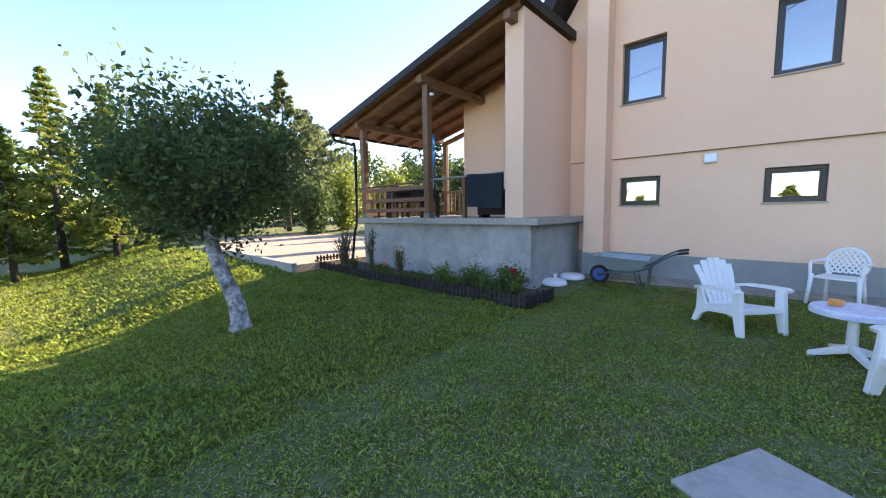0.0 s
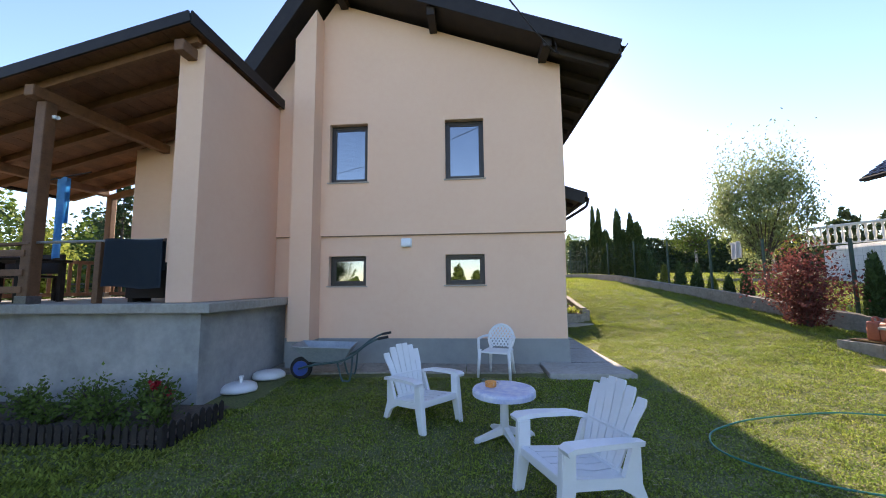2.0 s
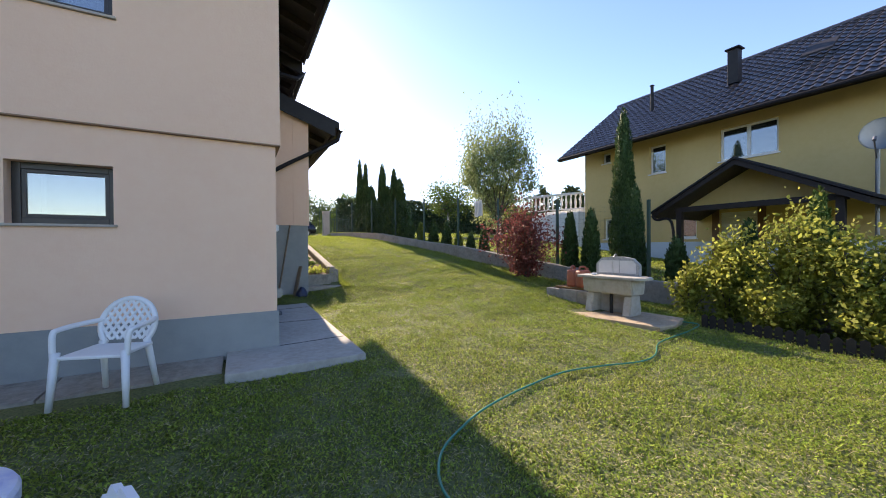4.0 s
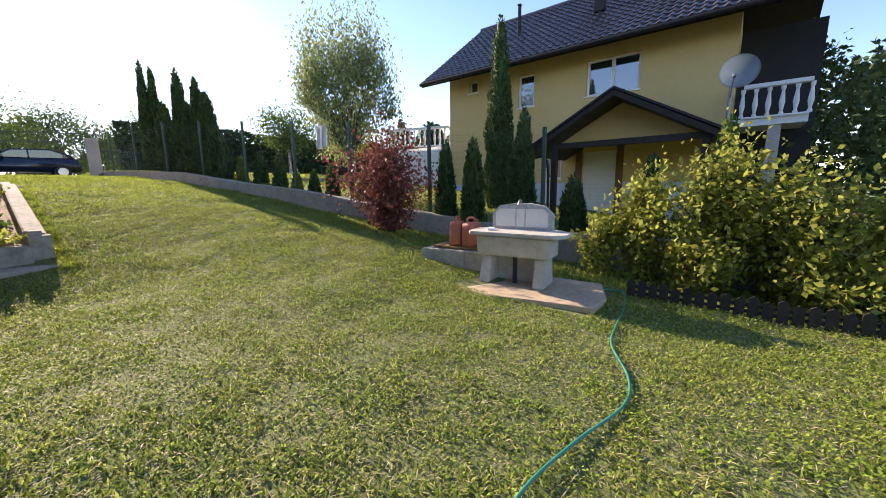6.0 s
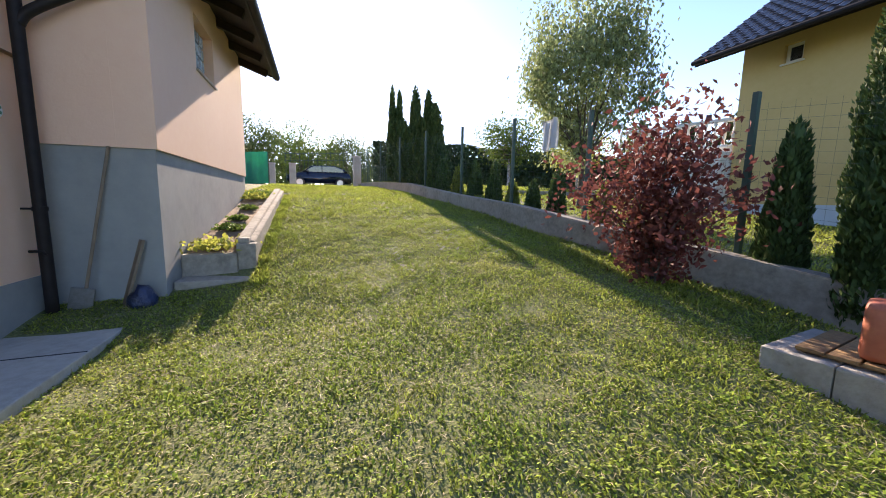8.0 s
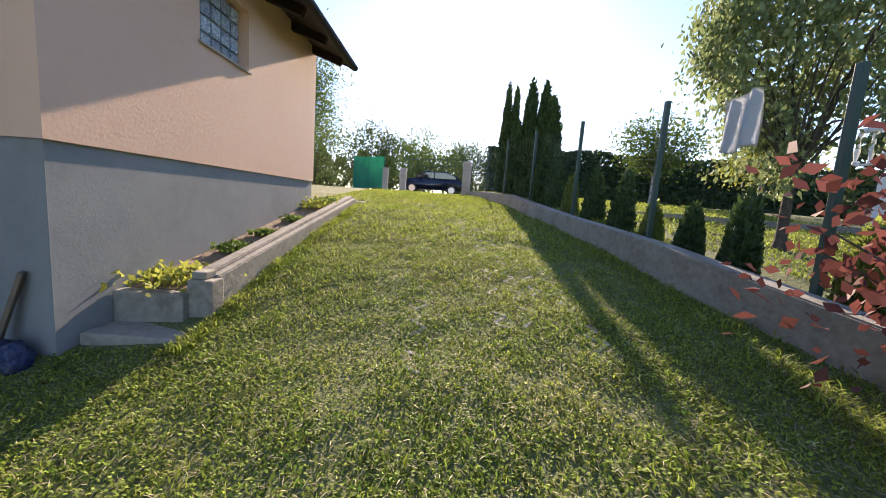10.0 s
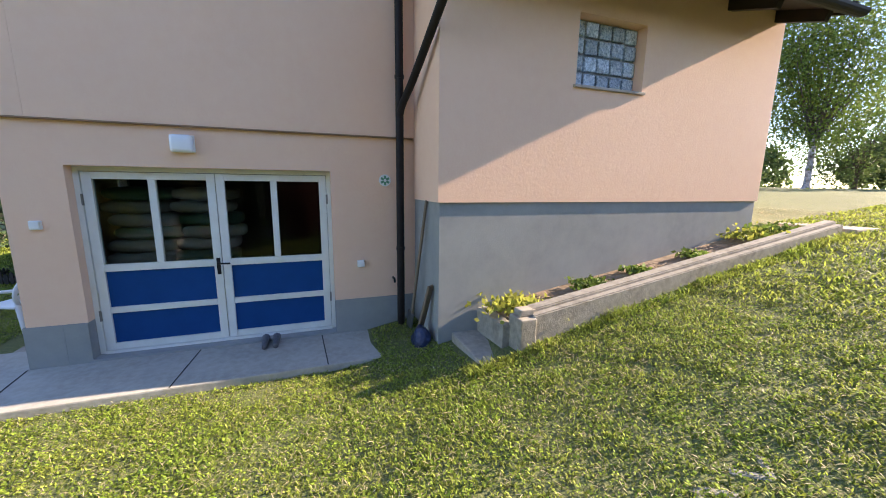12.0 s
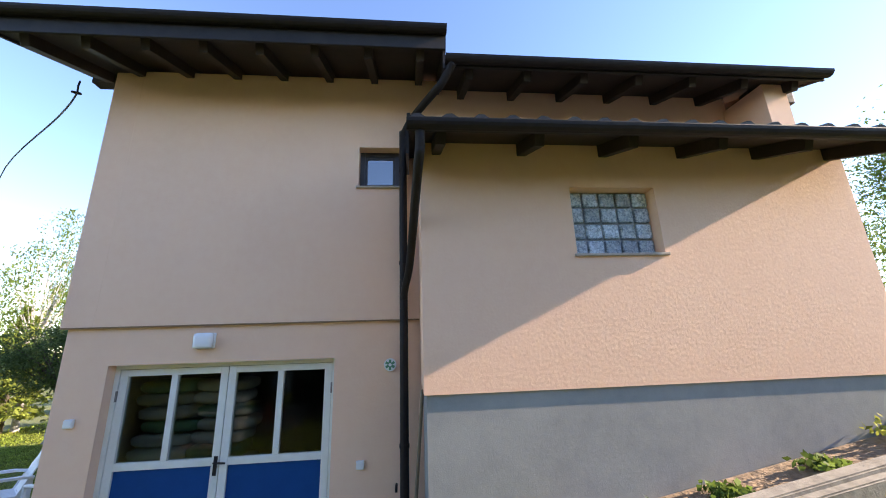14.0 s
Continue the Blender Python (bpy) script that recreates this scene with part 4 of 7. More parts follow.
def lounge_chair():
    """Faces +x. Slatted plastic chair with a high fan back."""
    o = thing("garden_chair", "white plastic slatted garden armchair with a high fan back", "chair", group="white garden chairs")
    for i in range(5):
        y = (i - 2) * 0.105
        bm = bmesh.new()
        plank_strip(bm, [(-0.24, 0.26, y * 0.92, 0.044), (-0.05, 0.275, y, 0.047), (0.15, 0.315, y, 0.047), (0.27, 0.33, y, 0.047)], 0, 0.02)
        part("seat_slat", bm, WHITE, o)
    part("seat_front", bx((0.27, -0.29, 0.27), (0.335, 0.29, 0.345), 0.015), WHITE, o)
    part("seat_bar", bx((-0.02, -0.28, 0.235), (0.02, 0.28, 0.265), 0.006), WHITE, o)
    for i in range(6):
        f = i - 2.5
        top = 0.89 - 0.016 * f * f
        bm = bmesh.new()
        plank_strip(bm, [(-0.22, 0.25, f * 0.066, 0.029), (-0.29, 0.42, f * 0.074, 0.033), (-0.37, 0.62, f * 0.087, 0.0395), (-0.44, top - 0.05, f * 0.095, 0.0435), (-0.452, top - 0.012, f * 0.096, 0.041), (-0.455, top, f * 0.096, 0.033)], 0, 0.02)
        part("back_slat", bm, WHITE, o)
    for z, x, hw in ((0.50, -0.335, 0.225), (0.26, -0.235, 0.22)):
        part("back_rail", bx((x - 0.012, -hw, z - 0.035), (x + 0.018, hw, z + 0.035), 0.008), WHITE, o)
    for s in (-1, 1):
        bm = bmesh.new()
        plank_strip(bm, [(-0.36, 0.50, s * 0.30, 0.035), (-0.2, 0.535, s * 0.335, 0.05), (0.1, 0.56, s * 0.34, 0.06), (0.30, 0.565, s * 0.335, 0.065), (0.35, 0.545, s * 0.335, 0.055)], 0, 0.035)
        part("armrest", bm, WHITE, o)
        bm = bmesh.new()
        prism(bm, [(0.23, 0.55), (0.345, 0.55), (0.36, 0.30), (0.40, 0.0), (0.31, 0.0), (0.24, 0.27)], s * 0.29 - 0.03, s * 0.29 + 0.03, "y")
        bmesh.ops.bevel(bm, geom=bm.edges[:], offset=0.01, segments=2, affect="EDGES")
        part("front_leg", bm, WHITE, o)
        bm = bmesh.new()
        prism(bm, [(-0.36, 0.50), (-0.29, 0.48), (-0.20, 0.27), (0.25, 0.33), (0.25, 0.25), (-0.16, 0.20), (-0.28, 0.13), (-0.36, 0.0), (-0.44, 0.0), (-0.36, 0.2)], s * 0.27 - 0.02, s * 0.27 + 0.02, "y")
        part("side_frame", bm, WHITE, o)
    return o


c1 = lounge_chair()
c1.matrix_world = pose(-2.51, -2.57, gz(-2.5, -2.6) + 0.005, 0, 0, -43)
copy_thing(c1, pose(-1.08, -4.16, gz(-1.1, -4.1) + 0.005, 0, 0, 203))


def stacking_chair():
    """Faces -y. One-piece plastic chair with a round pierced back."""
    o = thing("garden_chair", "white plastic stacking chair with a round pierced back", "chair", group="white garden chairs")
    part("seat", bx((-0.23, -0.23, 0.40), (0.23, 0.2, 0.43), 0.014), WHITE, o)
    # back: a rounded shield of bars round diamond holes
    bm = bmesh.new()
    def B(u, v):
        return Vector((u, 0.2 + 0.10 * (v - 0.42) / 0.4 - 0.12 * u * u, v))
    for i in range(-4, 5):
        for s in (-1, 1):
            pts = []
            for k in range(15):
                v = 0.46 + 0.34 * k / 14
                u = i * 0.062 + s * (k / 14 - 0.5) * 0.24
                if (u / 0.215) ** 2 + ((v - 0.60) / 0.215) ** 2 < 1:
                    pts.append(B(u, v))
            if len(pts) > 1:
                tube(bm, pts, 0.0135, 5)
    part("back_lattice", bm, WHITE, o, "pierced lattice back")
    bm = bmesh.new()
    tube(bm, [B(0.225 * math.cos(a), 0.595 + 0.23 * math.sin(a)) for a in np.linspace(-0.25 * math.pi, 1.25 * math.pi, 26)], 0.024, 8)
    part("back_rim", bm, WHITE, o, smooth=True)
    for s in (-1, 1):
        bm = bmesh.new()
        tube(bm, curve_pts([B(s * 0.215, 0.64), (s * 0.275, 0.10, 0.635), (s * 0.285, -0.12, 0.63), (s * 0.275, -0.2, 0.60), (s * 0.265, -0.215, 0.42)], 5), 0.022, 8)
        part("armrest", bm, WHITE, o, smooth=True)
        bm = bmesh.new()
        tube(bm, [(s * 0.25, -0.21, 0.46), (s * 0.275, -0.25, 0.0)], 0.032, 8, 0.022)
        part("front_leg", bm, WHITE, o, smooth=True)
        bm = bmesh.new()
        tube(bm, [(s * 0.18, 0.19, 0.46), (s * 0.215, 0.27, 0.0)], 0.03, 8, 0.022)
        part("rear_leg", bm, WHITE, o, smooth=True)
    return o


stacking_chair().matrix_world = pose(-1.455, -0.80, 0.03, 0, 0, -20)

PLATE = mat("printed_tabletop", (0.70, 0.74, 0.82), 0.35, [(6, 0.9, (0.30, 0.40, 0.70)), (14, 0.7, (0.82, 0.83, 0.86)), (3, 0.35, (0.42, 0.36, 0.55))], [(50, 0.05)])
TX, TY = -1.54, -3.05
o = thing("garden_table", "round white plastic table with a blue marbled top", "table", (TX, TY, gz(TX, TY)))
bm = bmesh.new()
prof = [(0.0, 0.545), (0.30, 0.545), (0.335, 0.538), (0.345, 0.52), (0.345, 0.475), (0.33, 0.47), (0.325, 0.51), (0.0, 0.515)]
n = 48
rings = [[bm.verts.new((r * math.cos(2 * math.pi * k / n), r * math.sin(2 * math.pi * k / n), z)) for k in range(n)] for r, z in prof[1:-1]]
for a, b in zip(rings, rings[1:]):
    for k in range(n):
        bm.faces.new((a[k], a[(k + 1) % n], b[(k + 1) % n], b[k]))
bm.faces.new(rings[0])
bm.faces.new(rings[-1][::-1])
part("tabletop", bm, PLATE, o, "blue and white marbled tabletop")
bm = bmesh.new()
tube(bm, [(0, 0, 0.06), (0, 0, 0.3), (0, 0, 0.515)], 0.05, 16, 0.042)
part("column", bm, WHITE, o, smooth=True)
for i in range(4):
    a = radians(20 + 90 * i)
    m = Matrix.Rotation(a, 4, "Z")
    bm = bmesh.new()
    prism(bm, [(0.03, 0.15), (0.10, 0.11), (0.34, 0.045), (0.36, 0.0), (0.31, 0.0), (0.03, 0.06)], -0.028, 0.028, "y")
    bmesh.ops.bevel(bm, geom=bm.edges[:], offset=0.006, segments=2, affect="EDGES")
    bmesh.ops.transform(bm, matrix=m, verts=bm.verts)
    part("foot", bm, WHITE, o)
ORANGE = mat("orange_wax", (0.9, 0.33, 0.05), 0.4, [(9, 0.4, (0.8, 0.27, 0.04))])
CLEAR = glass_mat("clear_bowl", (0.98, 0.98, 0.98), 0.03, 0.05)
tz = gz(TX, TY) + 0.547
o = thing("glass_bowl", "clear glass bowl holding an orange candle", "bowl", (TX - 0.14, TY + 0.02, tz))
bm = bmesh.new()
prof = [(0.045, 0.0), (0.075, 0.02), (0.1, 0.055), (0.118, 0.075), (0.112, 0.075), (0.094, 0.058), (0.07, 0.025), (0.04, 0.006)]
rings = [[bm.verts.new((r * (1 + 0.05 * math.cos(6 * 2 * math.pi * k / 30)) * math.cos(2 * math.pi * k / 30), r * math.sin(2 * math.pi * k / 30), z)) for k in range(30)] for r, z in prof]
for a, b in zip(rings, rings[1:]):
    for k in range(30):
        bm.faces.new((a[k], a[(k + 1) % 30], b[(k + 1) % 30], b[k]))
part("bowl", bm, CLEAR, o, smooth=True)
bm = bmesh.new()
tube(bm, [(0, 0, 0.007), (0, 0, 0.06)], 0.06, 20, 0.064)
part("candle", bm, ORANGE, o, "orange candle")

# ---- wheelbarrow ----
ZINC = mat("zinc_tray", (0.30, 0.34, 0.36), 0.45, [(4, 0.6, (0.2, 0.23, 0.25)), (25, 0.4, (0.38, 0.41, 0.42))], [(30, 0.2)], metal=0.35)
RUBBER = mat("rubber", (0.02, 0.02, 0.022), 0.8, [(20, 0.4, (0.035, 0.033, 0.03))], [(80, 0.3)])
RIM = mat("blue_rim", (0.02, 0.07, 0.30), 0.4, [(8, 0.5, (0.015, 0.05, 0.2))])
GREENTUBE = mat("green_frame", (0.05, 0.10, 0.10), 0.5, [(9, 0.5, (0.03, 0.06, 0.06))])
o = thing("wheelbarrow", "zinc wheelbarrow with blue wheel parked by the wall", "wheelbarrow", (-4.55, -0.95, gz(-4.5, -1.0)), 8)
bm = bmesh.new()
lo = [(-0.12, -0.2, 0.33), (0.42, -0.2, 0.27), (0.42, 0.2, 0.27), (-0.12, 0.2, 0.33)]
hi = [(-0.38, -0.32, 0.60), (0.60, -0.32, 0.55), (0.60, 0.32, 0.55), (-0.38, 0.32, 0.60)]
a = [bm.verts.new(p) for p in lo]
b = [bm.verts.new(p) for p in hi]
bm.faces.new(a)
for i in range(4):
    bm.faces.new((a[i], a[(i + 1) % 4], b[(i + 1) % 4], b[i]))
bmesh.ops.recalc_face_normals(bm, faces=bm.faces)
bmesh.ops.solidify(bm, geom=bm.faces[:], thickness=0.012)
part("tray", bm, ZINC, o)
bm = bmesh.new()
tube(bm, [hi[0], hi[1], hi[2], hi[3], hi[0]], 0.014, 6)
part("tray_rim", bm, ZINC, o)
bm = bmesh.new()
bmesh.ops.create_uvsphere(bm, u_segments=28, v_segments=10, radius=1)
for v in bm.verts:
    v.co = Vector((v.co.x * 0.19, v.co.z * 0.05, v.co.y * 0.19))
wheel = part("wheel", bm, RUBBER, o, "black rubber tyre", True)
wheel.location = (-0.3, 0, 0.19)
bm = bmesh.new()
tube(bm, [(0, -0.055, 0), (0, 0.055, 0)], 0.125, 24)
part("rim", bm, RIM, wheel, "blue wheel rim")
for s in (-1, 1):
    bm = bmesh.new()
    tube(bm, curve_pts([(-0.32, s * 0.07, 0.19), (0.0, s * 0.2, 0.28), (0.5, s * 0.27, 0.36), (0.85, s * 0.29, 0.60), (1.05, s * 0.29, 0.70), (1.22, s * 0.29, 0.73)], 5), 0.018, 8)
    part("frame_tube", bm, GREENTUBE, o, smooth=True)
    bm = bmesh.new()
    tube(bm, [(1.05, s * 0.29, 0.70), (1.22, s * 0.29, 0.73)], 0.024, 8)
    part("grip", bm, RUBBER, o)
    bm = bmesh.new()
    tube(bm, curve_pts([(0.36, s * 0.24, 0.34), (0.44, s * 0.24, 0.04), (0.5, s * 0.24, 0.012), (0.58, s * 0.24, 0.04), (0.62, s * 0.25, 0.42)], 5), 0.016, 8)
    part("leg", bm, GREENTUBE, o, smooth=True)
# white parasol base beside it
for i, (x, y, r) in enumerate(((-5.55, -1.62, 0.27), (-5.45, -0.95, 0.26))):
    o = thing("parasol_base", "round white plastic parasol base lying on the ground", "parasol base", (x, y, gz(x, y) + 0.01), 15 * i, "parasol bases")
    bm = bmesh.new()
    prof = [(r, 0.0), (r * 1.02, 0.03), (r * 0.98, 0.075), (r * 0.8, 0.11), (0.05, 0.125)]
    rings = [[bm.verts.new((q * (1 + 0.035 * math.cos(6 * 2 * math.pi * k / 36)) * math.cos(2 * math.pi * k / 36), q * 0.9 * math.sin(2 * math.pi * k / 36), z)) for k in range(36)] for q, z in prof]
    for a, b in zip(rings, rings[1:]):
        for k in range(36):
            bm.faces.new((a[k], a[(k + 1) % 36], b[(k + 1) % 36], b[k]))
    bm.faces.new(rings[-1])
    bm.faces.new(rings[0][::-1])
    part("shell", bm, WHITE, o, smooth=True)
    if i == 0:
        bm = bmesh.new()
        tube(bm, [(0.03, 0, 0.12), (0.03, 0, 0.21)], 0.028, 12)
        tube(bm, [(0.03, 0, 0.2), (0.03, 0, 0.225)], 0.036, 12)
        part("socket", bm, WHITE, o)

# ---- flower bed with dark pickets ----
PICKET = mat("black_stained_picket", (0.018, 0.013, 0.011), 0.7, [(8, 0.6, (0.035, 0.025, 0.02))], [(50, 0.4)], objvar=0.3)
BEDSOIL = mat("bed_soil", (0.10, 0.075, 0.055), 0.95, [(4, 0.7, (0.06, 0.045, 0.035)), (30, 0.5, (0.15, 0.12, 0.09))], [(40, 0.9), (9, 0.6)])
bm = bmesh.new()
grid = []
for i in range(61):
    row = []
    for j in range(11):
        x = -11.75 + 6.55 * i / 60
        y = -3.52 + 1.2 * j / 10
        row.append(bm.verts.new((x, y, gz(x, y) + 0.05 + 0.05 * noise.noise(Vector((x * 3, y * 3, 2))))))
    grid.append(row)
for i in range(60):
    for j in range(10):
        bm.faces.new((grid[i][j], grid[i + 1][j], grid[i + 1][j + 1], grid[i][j + 1]))
tagged(link("flower_bed_soil", bm, BEDSOIL, smooth=True), "dark loose soil of the flower bed", "soil", kind="structure")


def picket_run(label, a, b, h, w=0.06, gap=0.095, material=PICKET):
    o = thing("picket_edging", label, "edging")
    a, b = Vector(a), Vector(b)
    n = max(2, int((b - a).length / gap))
    d = (b - a).normalized()
    bm = bmesh.new()
    prism(bm, [(-w / 2, -0.05), (w / 2, -0.05), (w / 2, h - 0.03), (0, h), (-w / 2, h - 0.03)], -0.009, 0.009, "y")
    first = part("picket", bm, material, o)
    for i in range(n + 1):
        p = a + (b - a) * i / n
        ob = first if i == 0 else new("picket", first.data)
        ob.parent = o
        ob.matrix_local = pose(p.x, p.y, gz(p.x, p.y) + 0.02 * math.sin(i * 2.7), 0, 0, math.degrees(math.atan2(d.y, d.x)) + 3 * math.sin(i * 1.9))
    nrm = Vector((-d.y, d.x)) * 0.02
    for z in (0.06, h - 0.09):
        k = max(1, int((b - a).length / 1.5))
        for i in range(k):
            p, q = a + (b - a) * i / k, a + (b - a) * (i + 1) / k
            part("rail", bar((p.x + nrm.x, p.y + nrm.y, gz(p.x, p.y) + z), (q.x + nrm.x, q.y + nrm.y, gz(q.x, q.y) + z), 0.016, 0.035), material, o)
    return o


picket_run("low black stained picket edging of the flower bed", (-11.8, -3.58), (-5.16, -3.5), 0.24)
picket_run("short end of the black picket edging", (-5.14, -3.48), (-5.05, -2.72), 0.25)
picket_run("far end of the black picket edging", (-11.84, -3.5), (-11.78, -2.7), 0.34)

# ---- driveway and kerb ----
PAVE = mat("beige_paving", (0.36, 0.28, 0.20), 0.9, [(0.8, 0.5, (0.30, 0.23, 0.16)), (12, 0.5, (0.44, 0.36, 0.27))], [(50, 0.4), (6, 0.2)])
bm = bmesh.new()
prism(bm, [(-11.6, -4.3), (-11.4, 6.0), (-26.0, 6.0), (-26.0, -2.0), (-19.0, -4.0)], -0.2, 0.16, "z")
tagged(link("driveway", bm, PAVE), "sunlit beige paved yard beyond the terrace", "driveway", kind="structure")
for a, b in (((-11.5, -4.35), (-15.2, -4.22)), ((-15.22, -4.22), (-19.0, -4.05)), ((-19.02, -4.05), (-26, -2.0))):
    tagged(link("kerb", bar((*a, 0.06), (*b, 0.06), 0.14, 0.32, 0.012), CONCRETE), "grey concrete kerb along the paved yard", "kerb", kind="structure")

# ---- outdoor sink, pad and cans ----
PADM = mat("stone_pad", (0.42, 0.31, 0.20), 0.9, [(2.5, 0.7, (0.30, 0.22, 0.14)), (12, 0.5, (0.50, 0.41, 0.29))], [(60, 0.4), (7, 0.3)])
bm = bmesh.new()
prism(bm, [(4.82, -0.18), (5.2, -0.1), (6.0, -0.2), (6.05, -1.65), (5.45, -1.86), (5.03, -1.84), (4.9, -1.2), (4.80, -0.75)], -0.12, 0.09, "z")
bmesh.ops.bevel(bm, geom=[e for e in bm.edges if abs(e.verts[0].co.z - e.verts[1].co.z) < 0.01], offset=0.012, segments=1, affect="EDGES")
tagged(link("stone_pad", bm, PADM), "worn sandy stone pad under the outdoor sink", "pad", kind="structure")
SINKC = mat("cast_stone", (0.44, 0.41, 0.35), 0.85, [(3, 0.7, (0.30, 0.27, 0.22)), (9, 0.6, (0.52, 0.50, 0.45))], [(50, 0.4), (8, 0.3)])
TERRAZZO = mat("white_marble_inset", (0.66, 0.65, 0.62), 0.6, [(7, 0.5, (0.55, 0.53, 0.50))], [(60, 0.15)])
PEBBLE = mat("pebbled_border", (0.36, 0.36, 0.35), 0.85, [(60, 0.9, (0.55, 0.55, 0.53)), (25, 0.6, (0.22, 0.22, 0.21))], [(45, 1.0)])
S = thing("outdoor_sink", "weathered cast stone garden sink with a splashback", "sink", (5.46, -0.73, 0.092), -85)
# local x runs along the basin, local y away from the lawn
bm = bmesh.new()
prism(bm, [(-0.58, -0.2), (-0.52, -0.29), (0.55, -0.29), (0.68, -0.16), (0.68, 0.10), (0.5, 0.27), (-0.5, 0.27), (-0.6, 0.12)], 0.635, 0.68, "z")
bmesh.ops.bevel(bm, geom=bm.edges[:], offset=0.01, segments=2, affect="EDGES")
part("slab", bm, SINKC, S)
bm = bmesh.new()
prism(bm, [(-0.24, 0.634), (-0.19, 0.37), (0.2, 0.36), (0.25, 0.634)], -0.46, 0.48, "x")
bmesh.ops.bevel(bm, geom=bm.edges[:], offset=0.02, segments=2, affect="EDGES")
part("basin", bm, SINKC, S)
for x in (-0.36, 0.36):
    bm = bmesh.new()
    prism(bm, [(-0.20, 0.0), (0.2, 0.0), (0.15, 0.36), (-0.12, 0.36)], x - 0.07, x + 0.07, "x")
    bmesh.ops.bevel(bm, geom=bm.edges[:], offset=0.015, segments=2, affect="EDGES")
    part("leg", bm, SINKC, S)
part("rear_panel", bx((-0.30, 0.12, 0.0), (0.30, 0.18, 0.36), 0.005), SINKC, S)
bm = bmesh.new()
prism(bm, [(-0.40, 0.68), (0.42, 0.68), (0.42, 0.88), (0.30, 0.99), (0.12, 1.02), (-0.12, 1.02), (-0.30, 0.99), (-0.40, 0.88)], 0.14, 0.22, "y")
part("splashback", bm, PEBBLE, S, "pebbled splashback with cut corners")
for x0, x1 in ((-0.35, -0.07), (-0.055, 0.055), (0.07, 0.36)):
    c = 0.06 if abs(x0) > 0.1 or x1 > 0.2 else 0
    bm = bmesh.new()
    l, r = (c, 0) if x0 < -0.1 else ((0, c) if x1 > 0.1 else (0, 0))
    prism(bm, [(x0, 0.72), (x1, 0.72), (x1, 0.95 - r), (x1 - r, 0.95), (x0 + l, 0.95), (x0, 0.95 - l)], 0.132, 0.142, "y")
    part("inset", bm, TERRAZZO, S, "pale marble inset")
bm = bmesh.new()
tube(bm, curve_pts([(0, 0.15, 0.99), (0, 0.15, 1.05), (0, 0.10, 1.06), (0, 0.05, 1.0)], 5), 0.012, 8)
part("tap", bm, METAL, S, "grey metal tap")
bm = bmesh.new()
tube(bm, [(0.0, -0.02, 0.37), (0.0, -0.02, 0.0)], 0.03, 10)
part("drain_pipe", bm, RUBBER, S, "black drain pipe")
tagged(link("soap_dish", bx((-0.06, -0.04, 0), (0.06, 0.04, 0.03), 0.012, pose(5.36, -0.42, 0.774, 0, 0, 20)), WHITE), "small white soap dish on the sink", "dish")

BLOCK = mat("rough_block", (0.33, 0.30, 0.26), 0.95, [(3, 0.7, (0.2, 0.18, 0.15)), (14, 0.5, (0.42, 0.39, 0.34))], [(50, 0.6), (9, 0.4)], objvar=0.15)
o = thing("block_plinth", "low plinth of rough concrete blocks beside the sink", "plinth", (6.0, 0.43, 0.03), 8)
for i in range(3):
    for j in range(2):
        part("block", bx((-0.43 + j * 0.435, -0.56 + i * 0.375, 0), (-0.003 + j * 0.435, -0.19 + i * 0.375, 0.36), 0.012), BLOCK, o)
ROTWOOD = mat("rotten_boards", (0.30, 0.17, 0.07), 0.9, [(5, 0.8, (0.15, 0.09, 0.05)), (30, 0.5, (0.4, 0.25, 0.1))], [(40, 0.6)], objvar=0.25)
o = thing("wooden_pallet", "rotting wooden boards laid on the block plinth", "pallet", (6.03, 0.40, 0.392), 10)
for i in range(6):
    part("plank", bx((-0.36, -0.46 + i * 0.155, 0.02), (0.36 - 0.04 * (i % 2), -0.32 + i * 0.155, 0.042), 0.004), ROTWOOD, o)
for x in (-0.28, 0.28):
    part("bearer", bx((x - 0.03, -0.46, 0.0), (x + 0.03, 0.46, 0.02)), ROTWOOD, o)
TERRA = mat("faded_red_plastic", (0.38, 0.10, 0.055), 0.55, [(4, 0.6, (0.46, 0.17, 0.09)), (22, 0.4, (0.3, 0.08, 0.05))], [(50, 0.15)], objvar=0.12)


def can(x, y, rz):
    o = thing("jerrycan", "faded terracotta plastic water canister with a handle", "canister", (x, y, 0.436), rz, "water canisters")
    bm = bx((-0.13, -0.10, 0.0), (0.13, 0.10, 0.37), 0.05)
    part("body", bm, TERRA, o, smooth=True)
    bm = bmesh.new()
    tube(bm, curve_pts([(-0.09, 0, 0.35), (-0.085, 0, 0.425), (0, 0, 0.44), (0.06, 0, 0.42), (0.07, 0, 0.36)], 5), 0.02, 8)
    part("handle", bm, TERRA, o, smooth=True)
    bm = bmesh.new()
    tube(bm, [(0.1, 0, 0.36), (0.115, 0, 0.41)], 0.028, 12)
    part("cap", bm, TERRA, o)
    return o


can(5.82, 0.47, 20)
can(5.80, 0.19, -10)

